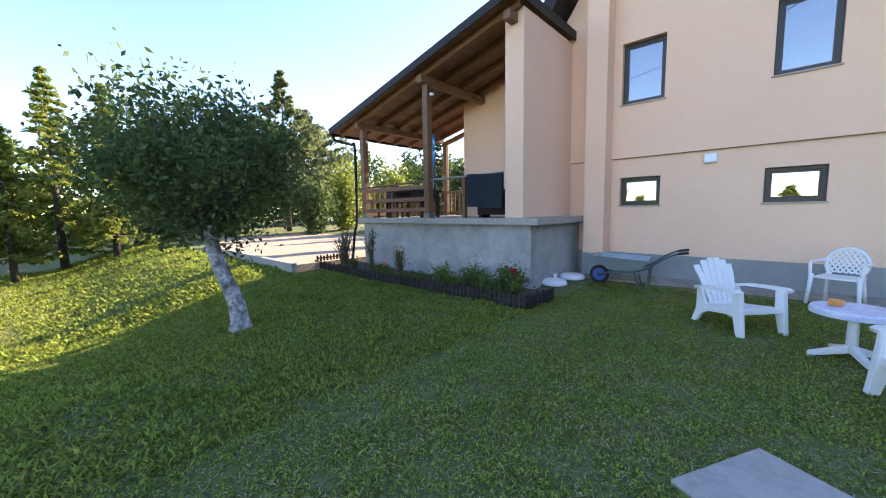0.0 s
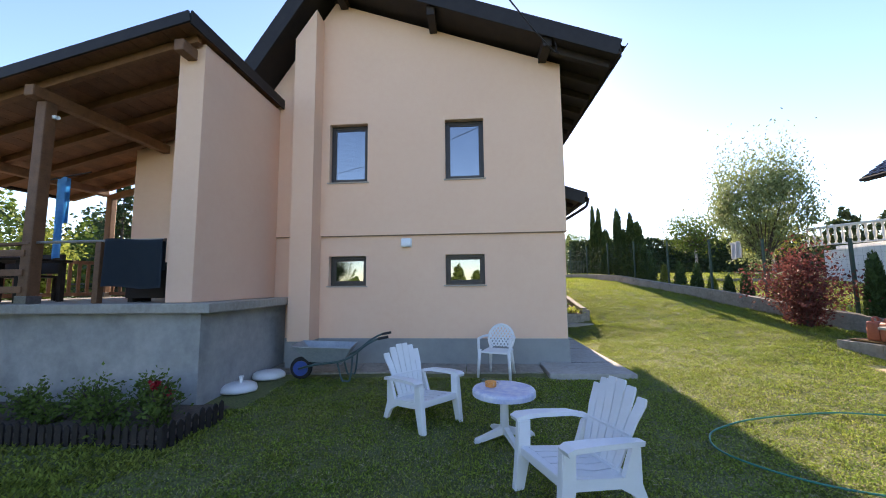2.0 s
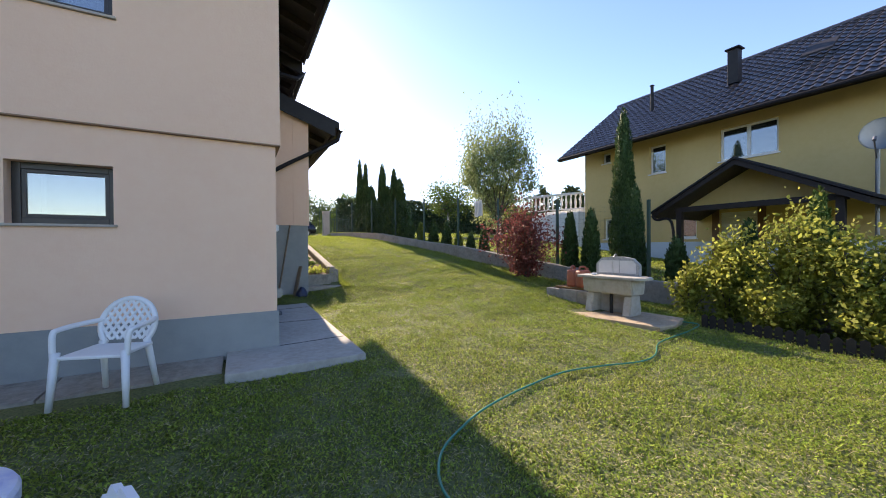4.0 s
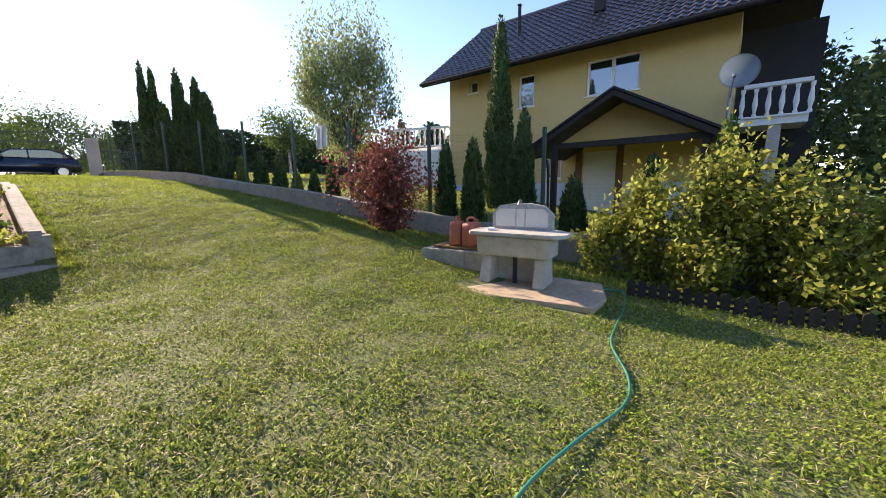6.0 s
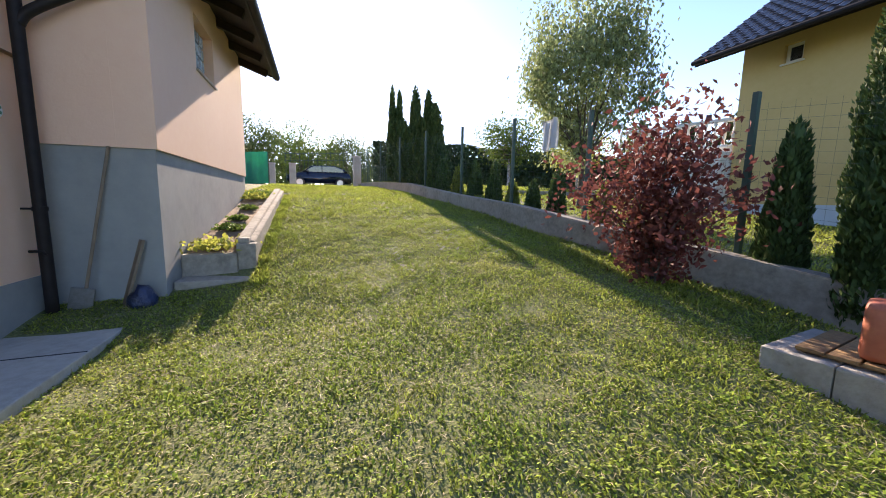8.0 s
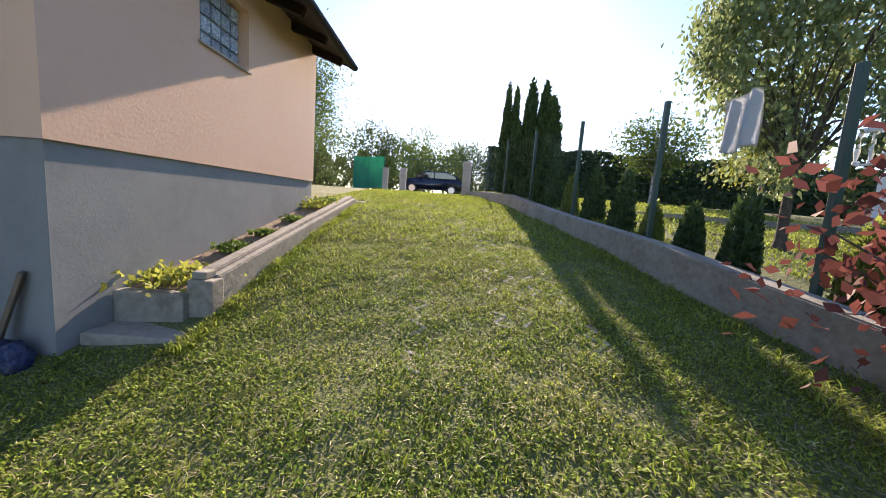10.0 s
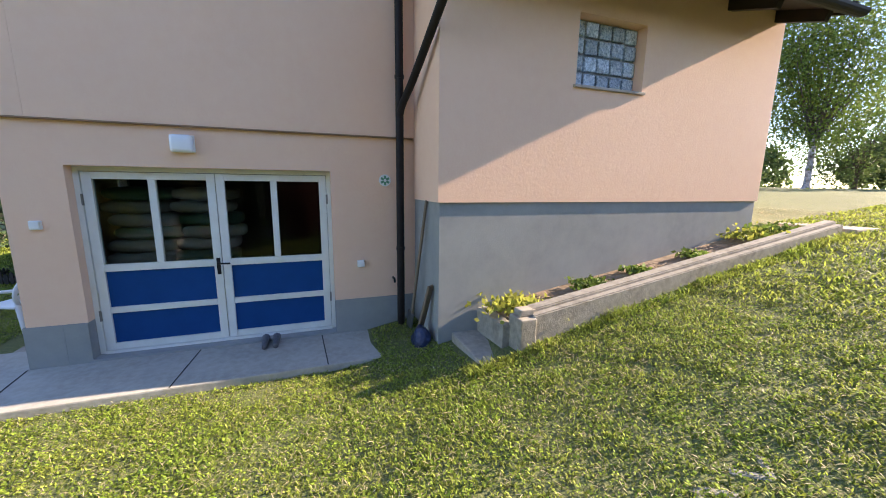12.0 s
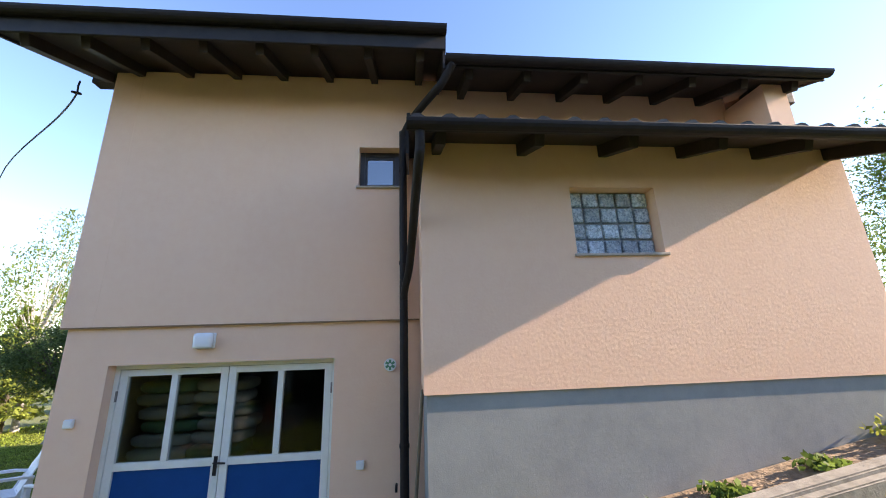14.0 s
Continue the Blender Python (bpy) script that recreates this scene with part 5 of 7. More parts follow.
# ---- garden hose ----
HOSE = mat("green_hose", (0.02, 0.20, 0.13), 0.4, [(15, 0.4, (0.015, 0.14, 0.1))])
path = [(5.85, -1.6), (6.0, -1.9), (5.4, -2.05), (4.9, -2.1), (4.42, -2.17), (3.95, -2.40), (3.58, -2.45), (3.06, -2.32), (2.56, -2.24), (2.05, -2.3), (1.5, -2.42), (1.1, -2.58), (0.70, -2.86), (0.54, -3.28), (0.79, -3.72), (1.23, -3.99), (1.67, -4.06), (2.13, -4.22), (2.55, -4.45), (3.6, -5.0), (4.6, -5.6), (6.0, -6.6)]
pts = [(x, y, gz(x, y) + 0.028) for x, y in path]
bm = bmesh.new()
tube(bm, [(p.x, p.y, gz(p.x, p.y) + 0.03) for p in curve_pts(pts, 8)], 0.0095, 8)
tagged(link("garden_hose", bm, HOSE, smooth=True), "green garden hose looping over the lawn", "hose")
picket_run("low weathered picket edging under the hedge", (5.98, -2.0), (6.1, -6.5), 0.22, 0.085, 0.11, PICKET)

# ---- boundary wall and wire fence ----
LINE = [(7.67, -7.0), (7.28, 0.0), (7.03, 2.0), (6.78, 4.0), (6.53, 6.0), (6.22, 8.5), (5.74, 12.4), (5.33, 16.0), (5.03, 20.0)]
TOPS = [0.45, 0.56, 0.80, 1.04, 1.30, 1.53, 1.97, 2.14, 2.25]
bw_ = thing("boundary_wall", "low weathered concrete wall along the fence", "low wall", kind="structure")
for (a, b, za, zb) in zip(LINE, LINE[1:], TOPS, TOPS[1:]):
    A, B = Vector(a), Vector(b)
    d = (B - A).normalized()
    s = Vector((-d.y, d.x)) * 0.13
    bm = bmesh.new()
    q = [A + s, A - s, B - s, B + s]
    top = [bm.verts.new((p.x, p.y, z)) for p, z in zip(q, (za, za, zb, zb))]
    bot = [bm.verts.new((p.x, p.y, z - 1.0)) for p, z in zip(q, (za, za, zb, zb))]
    bm.faces.new(top)
    for i in range(4):
        bm.faces.new((top[i], bot[i], bot[(i + 1) % 4], top[(i + 1) % 4]))
    bmesh.ops.bevel(bm, geom=[e for e in bm.edges if min(v.co.z for v in e.verts) > min(za, zb) - 0.2], offset=0.015, segments=2, affect="EDGES")
    part("wall_length", bm, OLDCON, bw_)
FENCE = mat("fence_green", (0.03, 0.07, 0.05), 0.5, [(9, 0.5, (0.05, 0.07, 0.06))])


def on_line(y):
    ys = [p[1] for p in LINE]
    return float(np.interp(y, ys, [p[0] for p in LINE])), float(np.interp(y, ys, TOPS))


fence = thing("wire_fence", "green wire mesh fence on steel posts", "fence")
POSTS = [-0.21, 2.17, 4.42, 6.47, 8.74, 11.2, 13.8, 16.6, 19.6]
for y in POSTS:
    x, z = on_line(y)
    x += 0.16
    part("post", bx((x - 0.03, y - 0.03, z - 0.3), (x + 0.03, y + 0.03, z + 1.77), 0.004), FENCE, fence)
bm = bmesh.new()
for y0, y1 in zip(POSTS, POSTS[1:]):
    (xa, za), (xb, zb) = on_line(y0), on_line(y1)
    xa, xb = xa + 0.16, xb + 0.16
    h = 1.65
    for k in range(int(h / 0.11)):
        z = 0.04 + k * 0.11
        tube(bm, [(xa, y0, za + z), (xb, y1, zb + z)], 0.0014, 3, cap=False)
    n = int((y1 - y0) / 0.11)
    for k in range(n):
        f = k / n
        x, y, z = xa + (xb - xa) * f, y0 + (y1 - y0) * f, za + (zb - za) * f
        tube(bm, [(x, y, z), (x, y, z + h)], 0.0011, 3, cap=False)
part("mesh", bm, FENCE, fence, "thin green wire mesh")
bm = bmesh.new()
nu = 14
grid = [[bm.verts.new((6.72 + 0.03 * math.sin(i * 0.9 + j * 0.2), 5.05 + 0.48 * i / nu + 0.05 * j / nu, 2.33 + 0.55 * j / nu + 0.02 * math.sin(i * 0.5))) for j in range(nu + 1)] for i in range(nu + 1)]
for i in range(nu):
    for j in range(nu):
        bm.faces.new((grid[i][j], grid[i + 1][j], grid[i + 1][j + 1], grid[i][j + 1]))
bmesh.ops.solidify(bm, geom=bm.faces[:], thickness=0.006)
tagged(link("white_cloth", bm, mat("white_cotton", (0.72, 0.74, 0.78), 0.9, [(4, 0.4, (0.62, 0.65, 0.7))], [(120, 0.3)]), smooth=True), "white cloth hung up to dry on the fence", "cloth")

# ---- gate end ----
for x, y, h, w in ((4.82, 21.0, 1.65, 0.42), (1.35, 22.0, 1.25, 0.34), (0.2, 23.0, 1.3, 0.3)):
    o = thing("gate_pillar", "pale rendered concrete gate pillar", "pillar", (x, y, gz(x, y) - 0.05), 0, "gate pillars")
    part("shaft", bx((-w / 2, -w / 2, 0), (w / 2, w / 2, h), 0.015), CONCRETE, o)
    part("cap", bx((-w / 2 - 0.03, -w / 2 - 0.03, h), (w / 2 + 0.03, w / 2 + 0.03, h + 0.06), 0.012), CONCRETE, o)
gate = thing("metal_gate", "dark iron gate panel standing open", "gate")
for i in range(14):
    x = 5.1 + i * 0.11
    part("bar", bx((x - 0.012, 21.1, 2.1), (x + 0.012, 21.125, 3.3)), FENCE, gate)
for z in (2.15, 3.25):
    part("rail", bx((5.05, 21.097, z - 0.02), (6.6, 21.128, z + 0.02)), FENCE, gate)
net = thing("green_fence_screen", "green shade net stretched along the road fence", "net")
NET = mat("green_net", (0.03, 0.30, 0.19), 0.8, [(3, 0.4, (0.02, 0.22, 0.14)), (60, 0.5, (0.05, 0.38, 0.25))], [(90, 0.4)])
bm = bmesh.new()
grid = [[bm.verts.new((-2.2 + 1.95 * i / 20, 25.0 + 0.05 * math.sin(i), 2.1 + 1.95 * j / 6 + 0.15 * i / 20)) for j in range(7)] for i in range(21)]
for i in range(20):
    for j in range(6):
        bm.faces.new((grid[i][j], grid[i + 1][j], grid[i + 1][j + 1], grid[i][j + 1]))
bmesh.ops.solidify(bm, geom=bm.faces[:], thickness=0.01)
part("screen", bm, NET, net)
for x in (-2.2, -1.2, -0.25):
    part("post", bx((x - 0.03, 25.06, 1.9), (x + 0.03, 25.12, 4.2)), FENCE, net)
rail2 = thing("road_fence", "dark iron fence along the road bank", "fence")
for i in range(30):
    x = 0.5 + i * 0.32
    part("bar", bx((x - 0.015, 29.2, 2.0), (x + 0.015, 29.23, 4.7 + 0.02 * i)), FENCE, rail2)
for z in (4.1, 4.6):
    part("rail", bar((0.4, 29.215, z), (9.9, 29.215, z + 0.5), 0.03, 0.04), FENCE, rail2)
bm = bmesh.new()
prism(bm, [(-40, 24.2), (60, 24.2), (60, 28.5), (-40, 28.5)], 1.9, 2.065, "z")
tagged(link("road", bm, mat("asphalt", (0.11, 0.11, 0.11), 0.9, [(2, 0.5, (0.08, 0.08, 0.08)), (40, 0.5, (0.15, 0.15, 0.145))], [(60, 0.5)])), "narrow grey road behind the gate", "road", kind="structure")

# parked car
PAINT = mat("dark_blue_paint", (0.012, 0.018, 0.035), 0.18, [(3, 0.3, (0.016, 0.022, 0.04))], spec=0.8)
CARGLASS = mat("car_glass", (0.02, 0.025, 0.03), 0.05, [(3, 0.3, (0.03, 0.035, 0.04))], spec=0.9)
CHROME = mat("alloy", (0.5, 0.5, 0.52), 0.3, [(10, 0.3, (0.35, 0.35, 0.36))], metal=0.9)
LENS = mat("lamp_lens", (0.7, 0.72, 0.75), 0.15, [(8, 0.3, (0.5, 0.5, 0.52))])
car = thing("parked_car", "dark blue estate car parked beyond the gate", "car", (2.85, 25.6, 2.07))
side = [(-2.0, 0.3), (-2.02, 0.62), (-1.95, 0.82), (-1.2, 0.94), (-0.95, 0.95), (1.55, 0.98), (1.9, 0.92), (2.0, 0.6), (1.98, 0.3)]
bm = bmesh.new()
prism(bm, side, -0.86, 0.86, "y")
bmesh.ops.bevel(bm, geom=bm.edges[:], offset=0.07, segments=3, affect="EDGES")
body = part("body", bm, PAINT, car, smooth=True)
bm = bmesh.new()
prism(bm, [(-1.15, 0.93), (-0.45, 1.42), (0.9, 1.45), (1.6, 1.2), (1.8, 0.96)], -0.72, 0.72, "y")
bmesh.ops.bevel(bm, geom=bm.edges[:], offset=0.06, segments=3, affect="EDGES")
part("cabin", bm, PAINT, car, smooth=True)
for s in (-1, 1):
    bm = bmesh.new()
    prism(bm, [(-0.95, 1.0), (-0.42, 1.34), (0.10, 1.37), (0.10, 1.0)], s * 0.722, s * 0.732, "y")
    part("side_window", bm, CARGLASS, car)
    bm = bmesh.new()
    prism(bm, [(0.16, 1.0), (0.16, 1.37), (0.9, 1.38), (1.45, 1.18), (1.5, 1.02)], s * 0.722, s * 0.732, "y")
    part("side_window", bm, CARGLASS, car)
    for x in (-1.25, 1.25):
        bm = bmesh.new()
        tube(bm, [(x, s * 0.68, 0.31), (x, s * 0.88, 0.31)], 0.31, 24)
        w_ = part("wheel", bm, RUBBER, car)
        bm = bmesh.new()
        tube(bm, [(x, s * 0.86, 0.31), (x, s * 0.89, 0.31)], 0.2, 20)
        part("rim", bm, CHROME, w_)
    part("mirror", bx((-0.85, s * 0.9 - 0.07, 0.98), (-0.7, s * 0.9 + 0.07, 1.1), 0.03), PAINT, car)
part("windscreen", slab([(-1.17, -0.6, 0.965), (-1.17, 0.6, 0.965), (-0.5, 0.56, 1.425), (-0.5, -0.56, 1.425)], 0.01), CARGLASS, car)
for s in (-1, 1):
    part("headlight", bx((-2.0, s * 0.62 - 0.15, 0.62), (-1.9, s * 0.62 + 0.15, 0.76), 0.03), LENS, car)
part("number_plate", bx((-2.045, -0.25, 0.42), (-2.02, 0.25, 0.52), 0.004), WHITE, car)

# ---- neighbouring house ----
NX, NY0, NY1 = 13.95, -2.6, 6.78
house = thing("neighbour_house", "two-storey ochre rendered house with a dark tiled roof", "house", (0, 0, 0))
WINS_N = [(5.42, 5.82, 4.97, 5.43), (3.03, 3.66, 4.13, 5.24), (-0.33, 1.23, 4.15, 5.24), (1.95, 2.6, 1.55, 2.5), (5.2, 5.75, 1.57, 2.5)]
GAR = (0.17, 1.22, 0.35, 2.40)
wall_n = part("wall", holed("x", NX, -0.35, NY0, NY1, 0.1, 5.75, WINS_N + [GAR]), YELLOW, house)
part("wall", bx((NX + 0.352, NY1 - 0.35, 0.3), (20.9, NY1, 5.7)), YELLOW, house)
bm = bmesh.new()
prism(bm, [(NX + 0.36, 5.7), (20.9, 5.7), (17.4, 8.4)], NY1 - 0.34, NY1 - 0.01, "y")
part("gable", bm, YELLOW, house)
part("wall", bx((NX + 0.352, NY0, 0.3), (20.9, NY0 + 0.35, 5.7)), YELLOW, house)
part("wall", bx((20.55, NY0 + 0.352, 0.3), (20.9, NY1 - 0.352, 5.7)), YELLOW, house)
part("plinth", holed("x", NX - 0.03, -0.028, NY0, NY1, 0.1, 1.42, [(GAR[0], GAR[1], 0.35, 1.42)]), mat("pale_blue_plinth", (0.55, 0.62, 0.68), 0.85, [(2, 0.5, (0.45, 0.52, 0.58))], [(70, 0.3)]), house, "pale blue painted plinth")
UPVC = mat("white_upvc", (0.78, 0.78, 0.76), 0.35, [(5, 0.3, (0.68, 0.68, 0.66))])
WHITEBLIND = mat("roller_blind", (0.62, 0.66, 0.70), 0.6, [(5, 0.3, (0.52, 0.56, 0.62))])


def plain_window(y0, y1, z0, z1, split=False):
    w = part("window", bx((NX + 0.1, y0, z0), (NX + 0.16, y0 + 0.07, z1), 0.006), UPVC, house, "white framed window")
    for lo, hi in (((y1 - 0.07, z0), (y1, z1)), ((y0 + 0.07, z0), (y1 - 0.07, z0 + 0.07)), ((y0 + 0.07, z1 - 0.07), (y1 - 0.07, z1))):
        part("frame", bx((NX + 0.1, lo[0], lo[1]), (NX + 0.16, hi[0], hi[1]), 0.006), UPVC, w)
    if split:
        m = (y0 + y1) / 2
        part("frame", bx((NX + 0.098, m - 0.05, z0 + 0.07), (NX + 0.162, m + 0.05, z1 - 0.07), 0.006), UPVC, w)
    part("pane", bx((NX + 0.125, y0 + 0.07, z0 + 0.07), (NX + 0.131, y1 - 0.07, z1 - 0.07)), GLASS, w)
    part("blind", bx((NX + 0.17, y0 + 0.05, z0 + 0.05), (NX + 0.18, y1 - 0.05, z1 - 0.02)), WHITEBLIND, w)
    part("sill", bx((NX - 0.05, y0 - 0.05, z0 - 0.04), (NX + 0.1, y1 + 0.05, z0 - 0.002), 0.006), UPVC, w)


for i, u in enumerate(WINS_N):
    plain_window(*u, split=i == 2)
g = part("garage_door", bx((NX + 0.12, GAR[0], GAR[2]), (NX + 0.13, GAR[1], GAR[3])), UPVC, house, "white ribbed roller door")
for i in range(18):
    z = GAR[2] + 0.03 + i * 0.118
    part("slat", bx((NX + 0.095, GAR[0], z - 0.028), (NX + 0.12, GAR[1], z + 0.075), 0.012), UPVC, g)
for y0, y1 in ((GAR[0] - 0.22, GAR[0] - 0.002), (GAR[1] + 0.002, GAR[1] + 0.22)):
    part("jamb", bx((NX - 0.045, y0, 0.3), (NX - 0.031, y1, 2.6)), WOOD, house)
# roof
ROOFT = mat("anthracite_tile", (0.06, 0.055, 0.065), 0.32, [(2.5, 0.5, (0.04, 0.037, 0.045)), (30, 0.3, (0.08, 0.075, 0.085))], [(60, 0.1)])
rf = part("roof", slab([(12.97, NY0 - 1.95, 5.44), (12.97, 7.45, 5.44), (17.4, 7.45, 8.69), (17.4, NY0 - 1.95, 8.69)], 0.16), DARKWOOD, house, "dark tiled roof with a brown soffit")
part("roof", slab([(17.4, NY0 - 1.95, 8.69), (17.4, 7.45, 8.69), (21.8, 7.45, 5.4), (21.8, NY0 - 1.95, 5.4)], 0.16), DARKWOOD, house)
tiles("roof_tiles", (12.94, NY0 - 1.95, 5.45), (0, 7.45 - NY0 + 1.95, 0), (4.46, 0, 3.25), rf, ROOFT, 0.24, 0.33)
bm = bmesh.new()
tube(bm, [(17.4, NY0 - 1.95, 8.72), (17.4, 7.45, 8.72)], 0.1, 10)
part("ridge_cap", bm, ROOFT, rf)
bm = bmesh.new()
tube(bm, [(12.88, NY0 - 1.95, 5.37), (12.88, 7.45, 5.37)], 0.07, 10)
part("gutter", bm, GUTTER, rf)
for y, r_, h in ((1.3, 0.16, 0.9), (4.3, 0.05, 0.75)):
    c = part("flue", bx((15.2 - r_, y - r_, 7.1), (15.2 + r_, y + r_, 7.4 + h), 0.01), SHEET, rf)
    part("cowl", bx((15.2 - r_ * 1.4, y - r_ * 1.4, 7.42 + h), (15.2 + r_ * 1.4, y + r_ * 1.4, 7.47 + h), 0.01, None), SHEET, rf)
part("skylight", slab([(14.7, -1.3, 7.10), (14.7, -0.6, 7.10), (15.4, -0.6, 7.62), (15.4, -1.3, 7.62)], 0.06), SHEET, rf)
# porch in front of the garage door
pr = part("garage_porch", bx((11.2, 1.05, 0.2), (11.35, 1.2, 2.4), 0.01), DARKWOOD, house, "dark timber porch roof over the garage door")
part("post", bx((11.2, -2.35, 0.2), (11.35, -2.2, 2.4), 0.01), DARKWOOD, pr)
for sgn, y_e in ((1, 1.82), (-1, -2.75)):
    part("roof_plane", slab([(11.0, -0.38, 3.58), (NX - 0.02, -0.38, 3.58), (NX - 0.02, y_e, 2.3), (11.0, y_e, 2.3)], 0.14), DARKWOOD, pr)
    part("roof_cover", slab([(10.96, -0.38, 3.65), (NX - 0.02, -0.38, 3.65), (NX - 0.02, y_e * 1.02, 2.36), (10.96, y_e * 1.02, 2.36)], 0.06), SHEET, pr)
part("tie_beam", bx((11.21, -2.4, 2.3), (11.34, 1.25, 2.45), 0.01), DARKWOOD, pr)
bm = bmesh.new()
prism(bm, [(-2.3, 2.45), (1.4, 2.45), (-0.38, 3.42)], 11.9, 11.95, "x")
part("gable_infill", bm, YELLOW, pr)
bm = bmesh.new()
tube(bm, curve_pts([(11.0, 1.82, 2.24), (11.05, 1.7, 2.1), (11.15, 1.3, 2.0), (11.16, 1.24, 0.6)], 5), 0.04, 8)
part("downpipe", bm, GUTTER, pr)
# balconies
BALU = mat("white_balustrade", (0.72, 0.72, 0.70), 0.7, [(4, 0.4, (0.6, 0.6, 0.57))], [(40, 0.15)])


def baluster_mesh(h):
    bm = bmesh.new()
    prof = [(0.05, 0), (0.05, 0.05), (0.03, 0.08), (0.06, 0.28), (0.045, 0.42), (0.03, 0.55), (0.05, 0.62), (0.05, 0.68)]
    rings = [[bm.verts.new((r * math.cos(2 * math.pi * k / 10), r * math.sin(2 * math.pi * k / 10), z * h / 0.68)) for k in range(10)] for r, z in prof]
    for a, b in zip(rings, rings[1:]):
        for k in range(10):
            bm.faces.new((a[k], a[(k + 1) % 10], b[(k + 1) % 10], b[k]))
    return bm


def balcony(label, a, b, z, depth_to, slab_t=0.18):
    bal = part("balcony", bx((min(a[0], depth_to[0]), min(a[1], b[1], depth_to[1]), z - slab_t), (max(a[0], b[0], depth_to[0]), max(a[1], b[1], depth_to[1]), z)), BALU, house, label)
    first = None
    n = max(3, int((Vector(b) - Vector(a)).length / 0.22))
    for i in range(n + 1):
        p = Vector(a).lerp(Vector(b), i / n)
        if first is None:
            first = part("baluster", baluster_mesh(0.68), BALU, bal)
            ob = first
        else:
            ob = new("baluster", first.data)
            ob.parent = bal
        ob.location = (p.x, p.y, z + 0.03)
    part("handrail", bar((*a, z + 0.76), (*b, z + 0.76), 0.16, 0.1, 0.02), BALU, bal)
    part("plinth_rail", bar((*a, z + 0.015), (*b, z + 0.015), 0.14, 0.05, 0.01), BALU, bal)
    return bal


balcony("white baluster balcony at the corner of the house", (13.6, -2.8), (13.6, -4.05), 2.92, (15.9, -2.65))
# near-black sheet paints the shade inside the loggia opening
part("loggia_back", bx((15.0, -4.3, 0.2), (15.2, -2.62, 5.4)), DARK, house)
part("balcony_post", bx((13.65, -3.6, 0.1), (13.9, -3.35, 2.74), 0.01), CONCRETE, house)
balcony("white baluster terrace behind the house", (14.1, 6.9), (13.0, 10.0), 3.1, (16.4, 7.0))
part("terrace_wall", bx((13.5, 6.82, 0.4), (16.4, 9.9, 2.9)), BALU, house, "white wall under the rear terrace")
DISHM = mat("dish_grey", (0.34, 0.40, 0.46), 0.5, [(3, 0.4, (0.27, 0.33, 0.38)), (20, 0.3, (0.4, 0.45, 0.5))], [(40, 0.1)])
o = thing("satellite_dish", "large grey satellite dish on a pole by the hedge", "satellite dish", (12.6, -2.56, 0.45))
bm = bmesh.new()
rings = []
for i in range(1, 9):
    r = 0.38 * i / 8
    rings.append([bm.verts.new((r * math.cos(2 * math.pi * k / 32), 0.17 * (i / 8) ** 2, r * 0.95 * math.sin(2 * math.pi * k / 32))) for k in range(32)])
bm.faces.new(rings[0])
for a, b in zip(rings, rings[1:]):
    for k in range(32):
        bm.faces.new((a[k], a[(k + 1) % 32], b[(k + 1) % 32], b[k]))
bmesh.ops.solidify(bm, geom=bm.faces[:], thickness=0.012)
bmesh.ops.transform(bm, matrix=pose(-0.1, -0.1, 3.38, 0, 18, 100), verts=bm.verts)
part("reflector", bm, DISHM, o, smooth=True)
bm = bmesh.new()
tube(bm, [(0, 0, 0), (0, 0, 3.3)], 0.04, 10)
part("pole", bm, METAL, o)
bm = bmesh.new()
tube(bm, [(-0.1, 0, 2.85), (-0.55, -0.05, 3.2)], 0.015, 6)
tube(bm, [(-0.55, -0.05, 3.2), (-0.5, -0.05, 3.28)], 0.035, 8)
part("feed_arm", bm, METAL, o)


# ---- plants ----
def leafmat(name, base, other, trans=0.35, island=0.35):
    return mat(name, base, 0.6, [(1.3, 0.6, other)], island=island, trans=trans, spec=0.15)


L_APPLE = leafmat("apple_leaf", (0.115, 0.16, 0.055), (0.075, 0.11, 0.04), 0.4)
L_GREEN = leafmat("green_leaf", (0.13, 0.19, 0.04), (0.08, 0.13, 0.03))
L_YELLOW = leafmat("yellow_green_leaf", (0.36, 0.37, 0.075), (0.2, 0.24, 0.05), 0.5)
L_RED = leafmat("red_leaf", (0.19, 0.065, 0.055), (0.11, 0.045, 0.04), 0.35)
L_SPRUCE = leafmat("spruce_needle", (0.06, 0.095, 0.042), (0.04, 0.07, 0.03), 0.15)
L_LARCH = leafmat("larch_needle", (0.25, 0.29, 0.06), (0.17, 0.22, 0.05), 0.5)
L_PINE = leafmat("pine_needle", (0.21, 0.24, 0.11), (0.14, 0.18, 0.08), 0.5)
L_THUJA = leafmat("thuja_spray", (0.05, 0.09, 0.03), (0.08, 0.12, 0.035), 0.2)
L_SILVER = leafmat("silver_leaf", (0.26, 0.31, 0.14), (0.17, 0.22, 0.08), 0.45)
L_GRASS = leafmat("grass_blade", (0.235, 0.305, 0.05), (0.345, 0.36, 0.08), 0.5, 0.6)
L_CLOVER = leafmat("clover_leaf", (0.22, 0.32, 0.045), (0.30, 0.36, 0.06), 0.45, 0.6)
STRAW = leafmat("dry_straw", (0.50, 0.43, 0.25), (0.38, 0.31, 0.17), 0.2, 0.4)
BARK = mat("bark", (0.09, 0.07, 0.055), 0.95, [(6, 0.7, (0.05, 0.04, 0.032)), (30, 0.5, (0.14, 0.12, 0.1))], [(40, 0.9), (10, 0.6)])
LIMED = mat("limewashed_bark", (0.74, 0.73, 0.74), 0.95, [(5, 0.95, (0.08, 0.065, 0.055)), (16, 0.75, (0.10, 0.08, 0.07))], [(30, 0.9), (9, 0.7)])
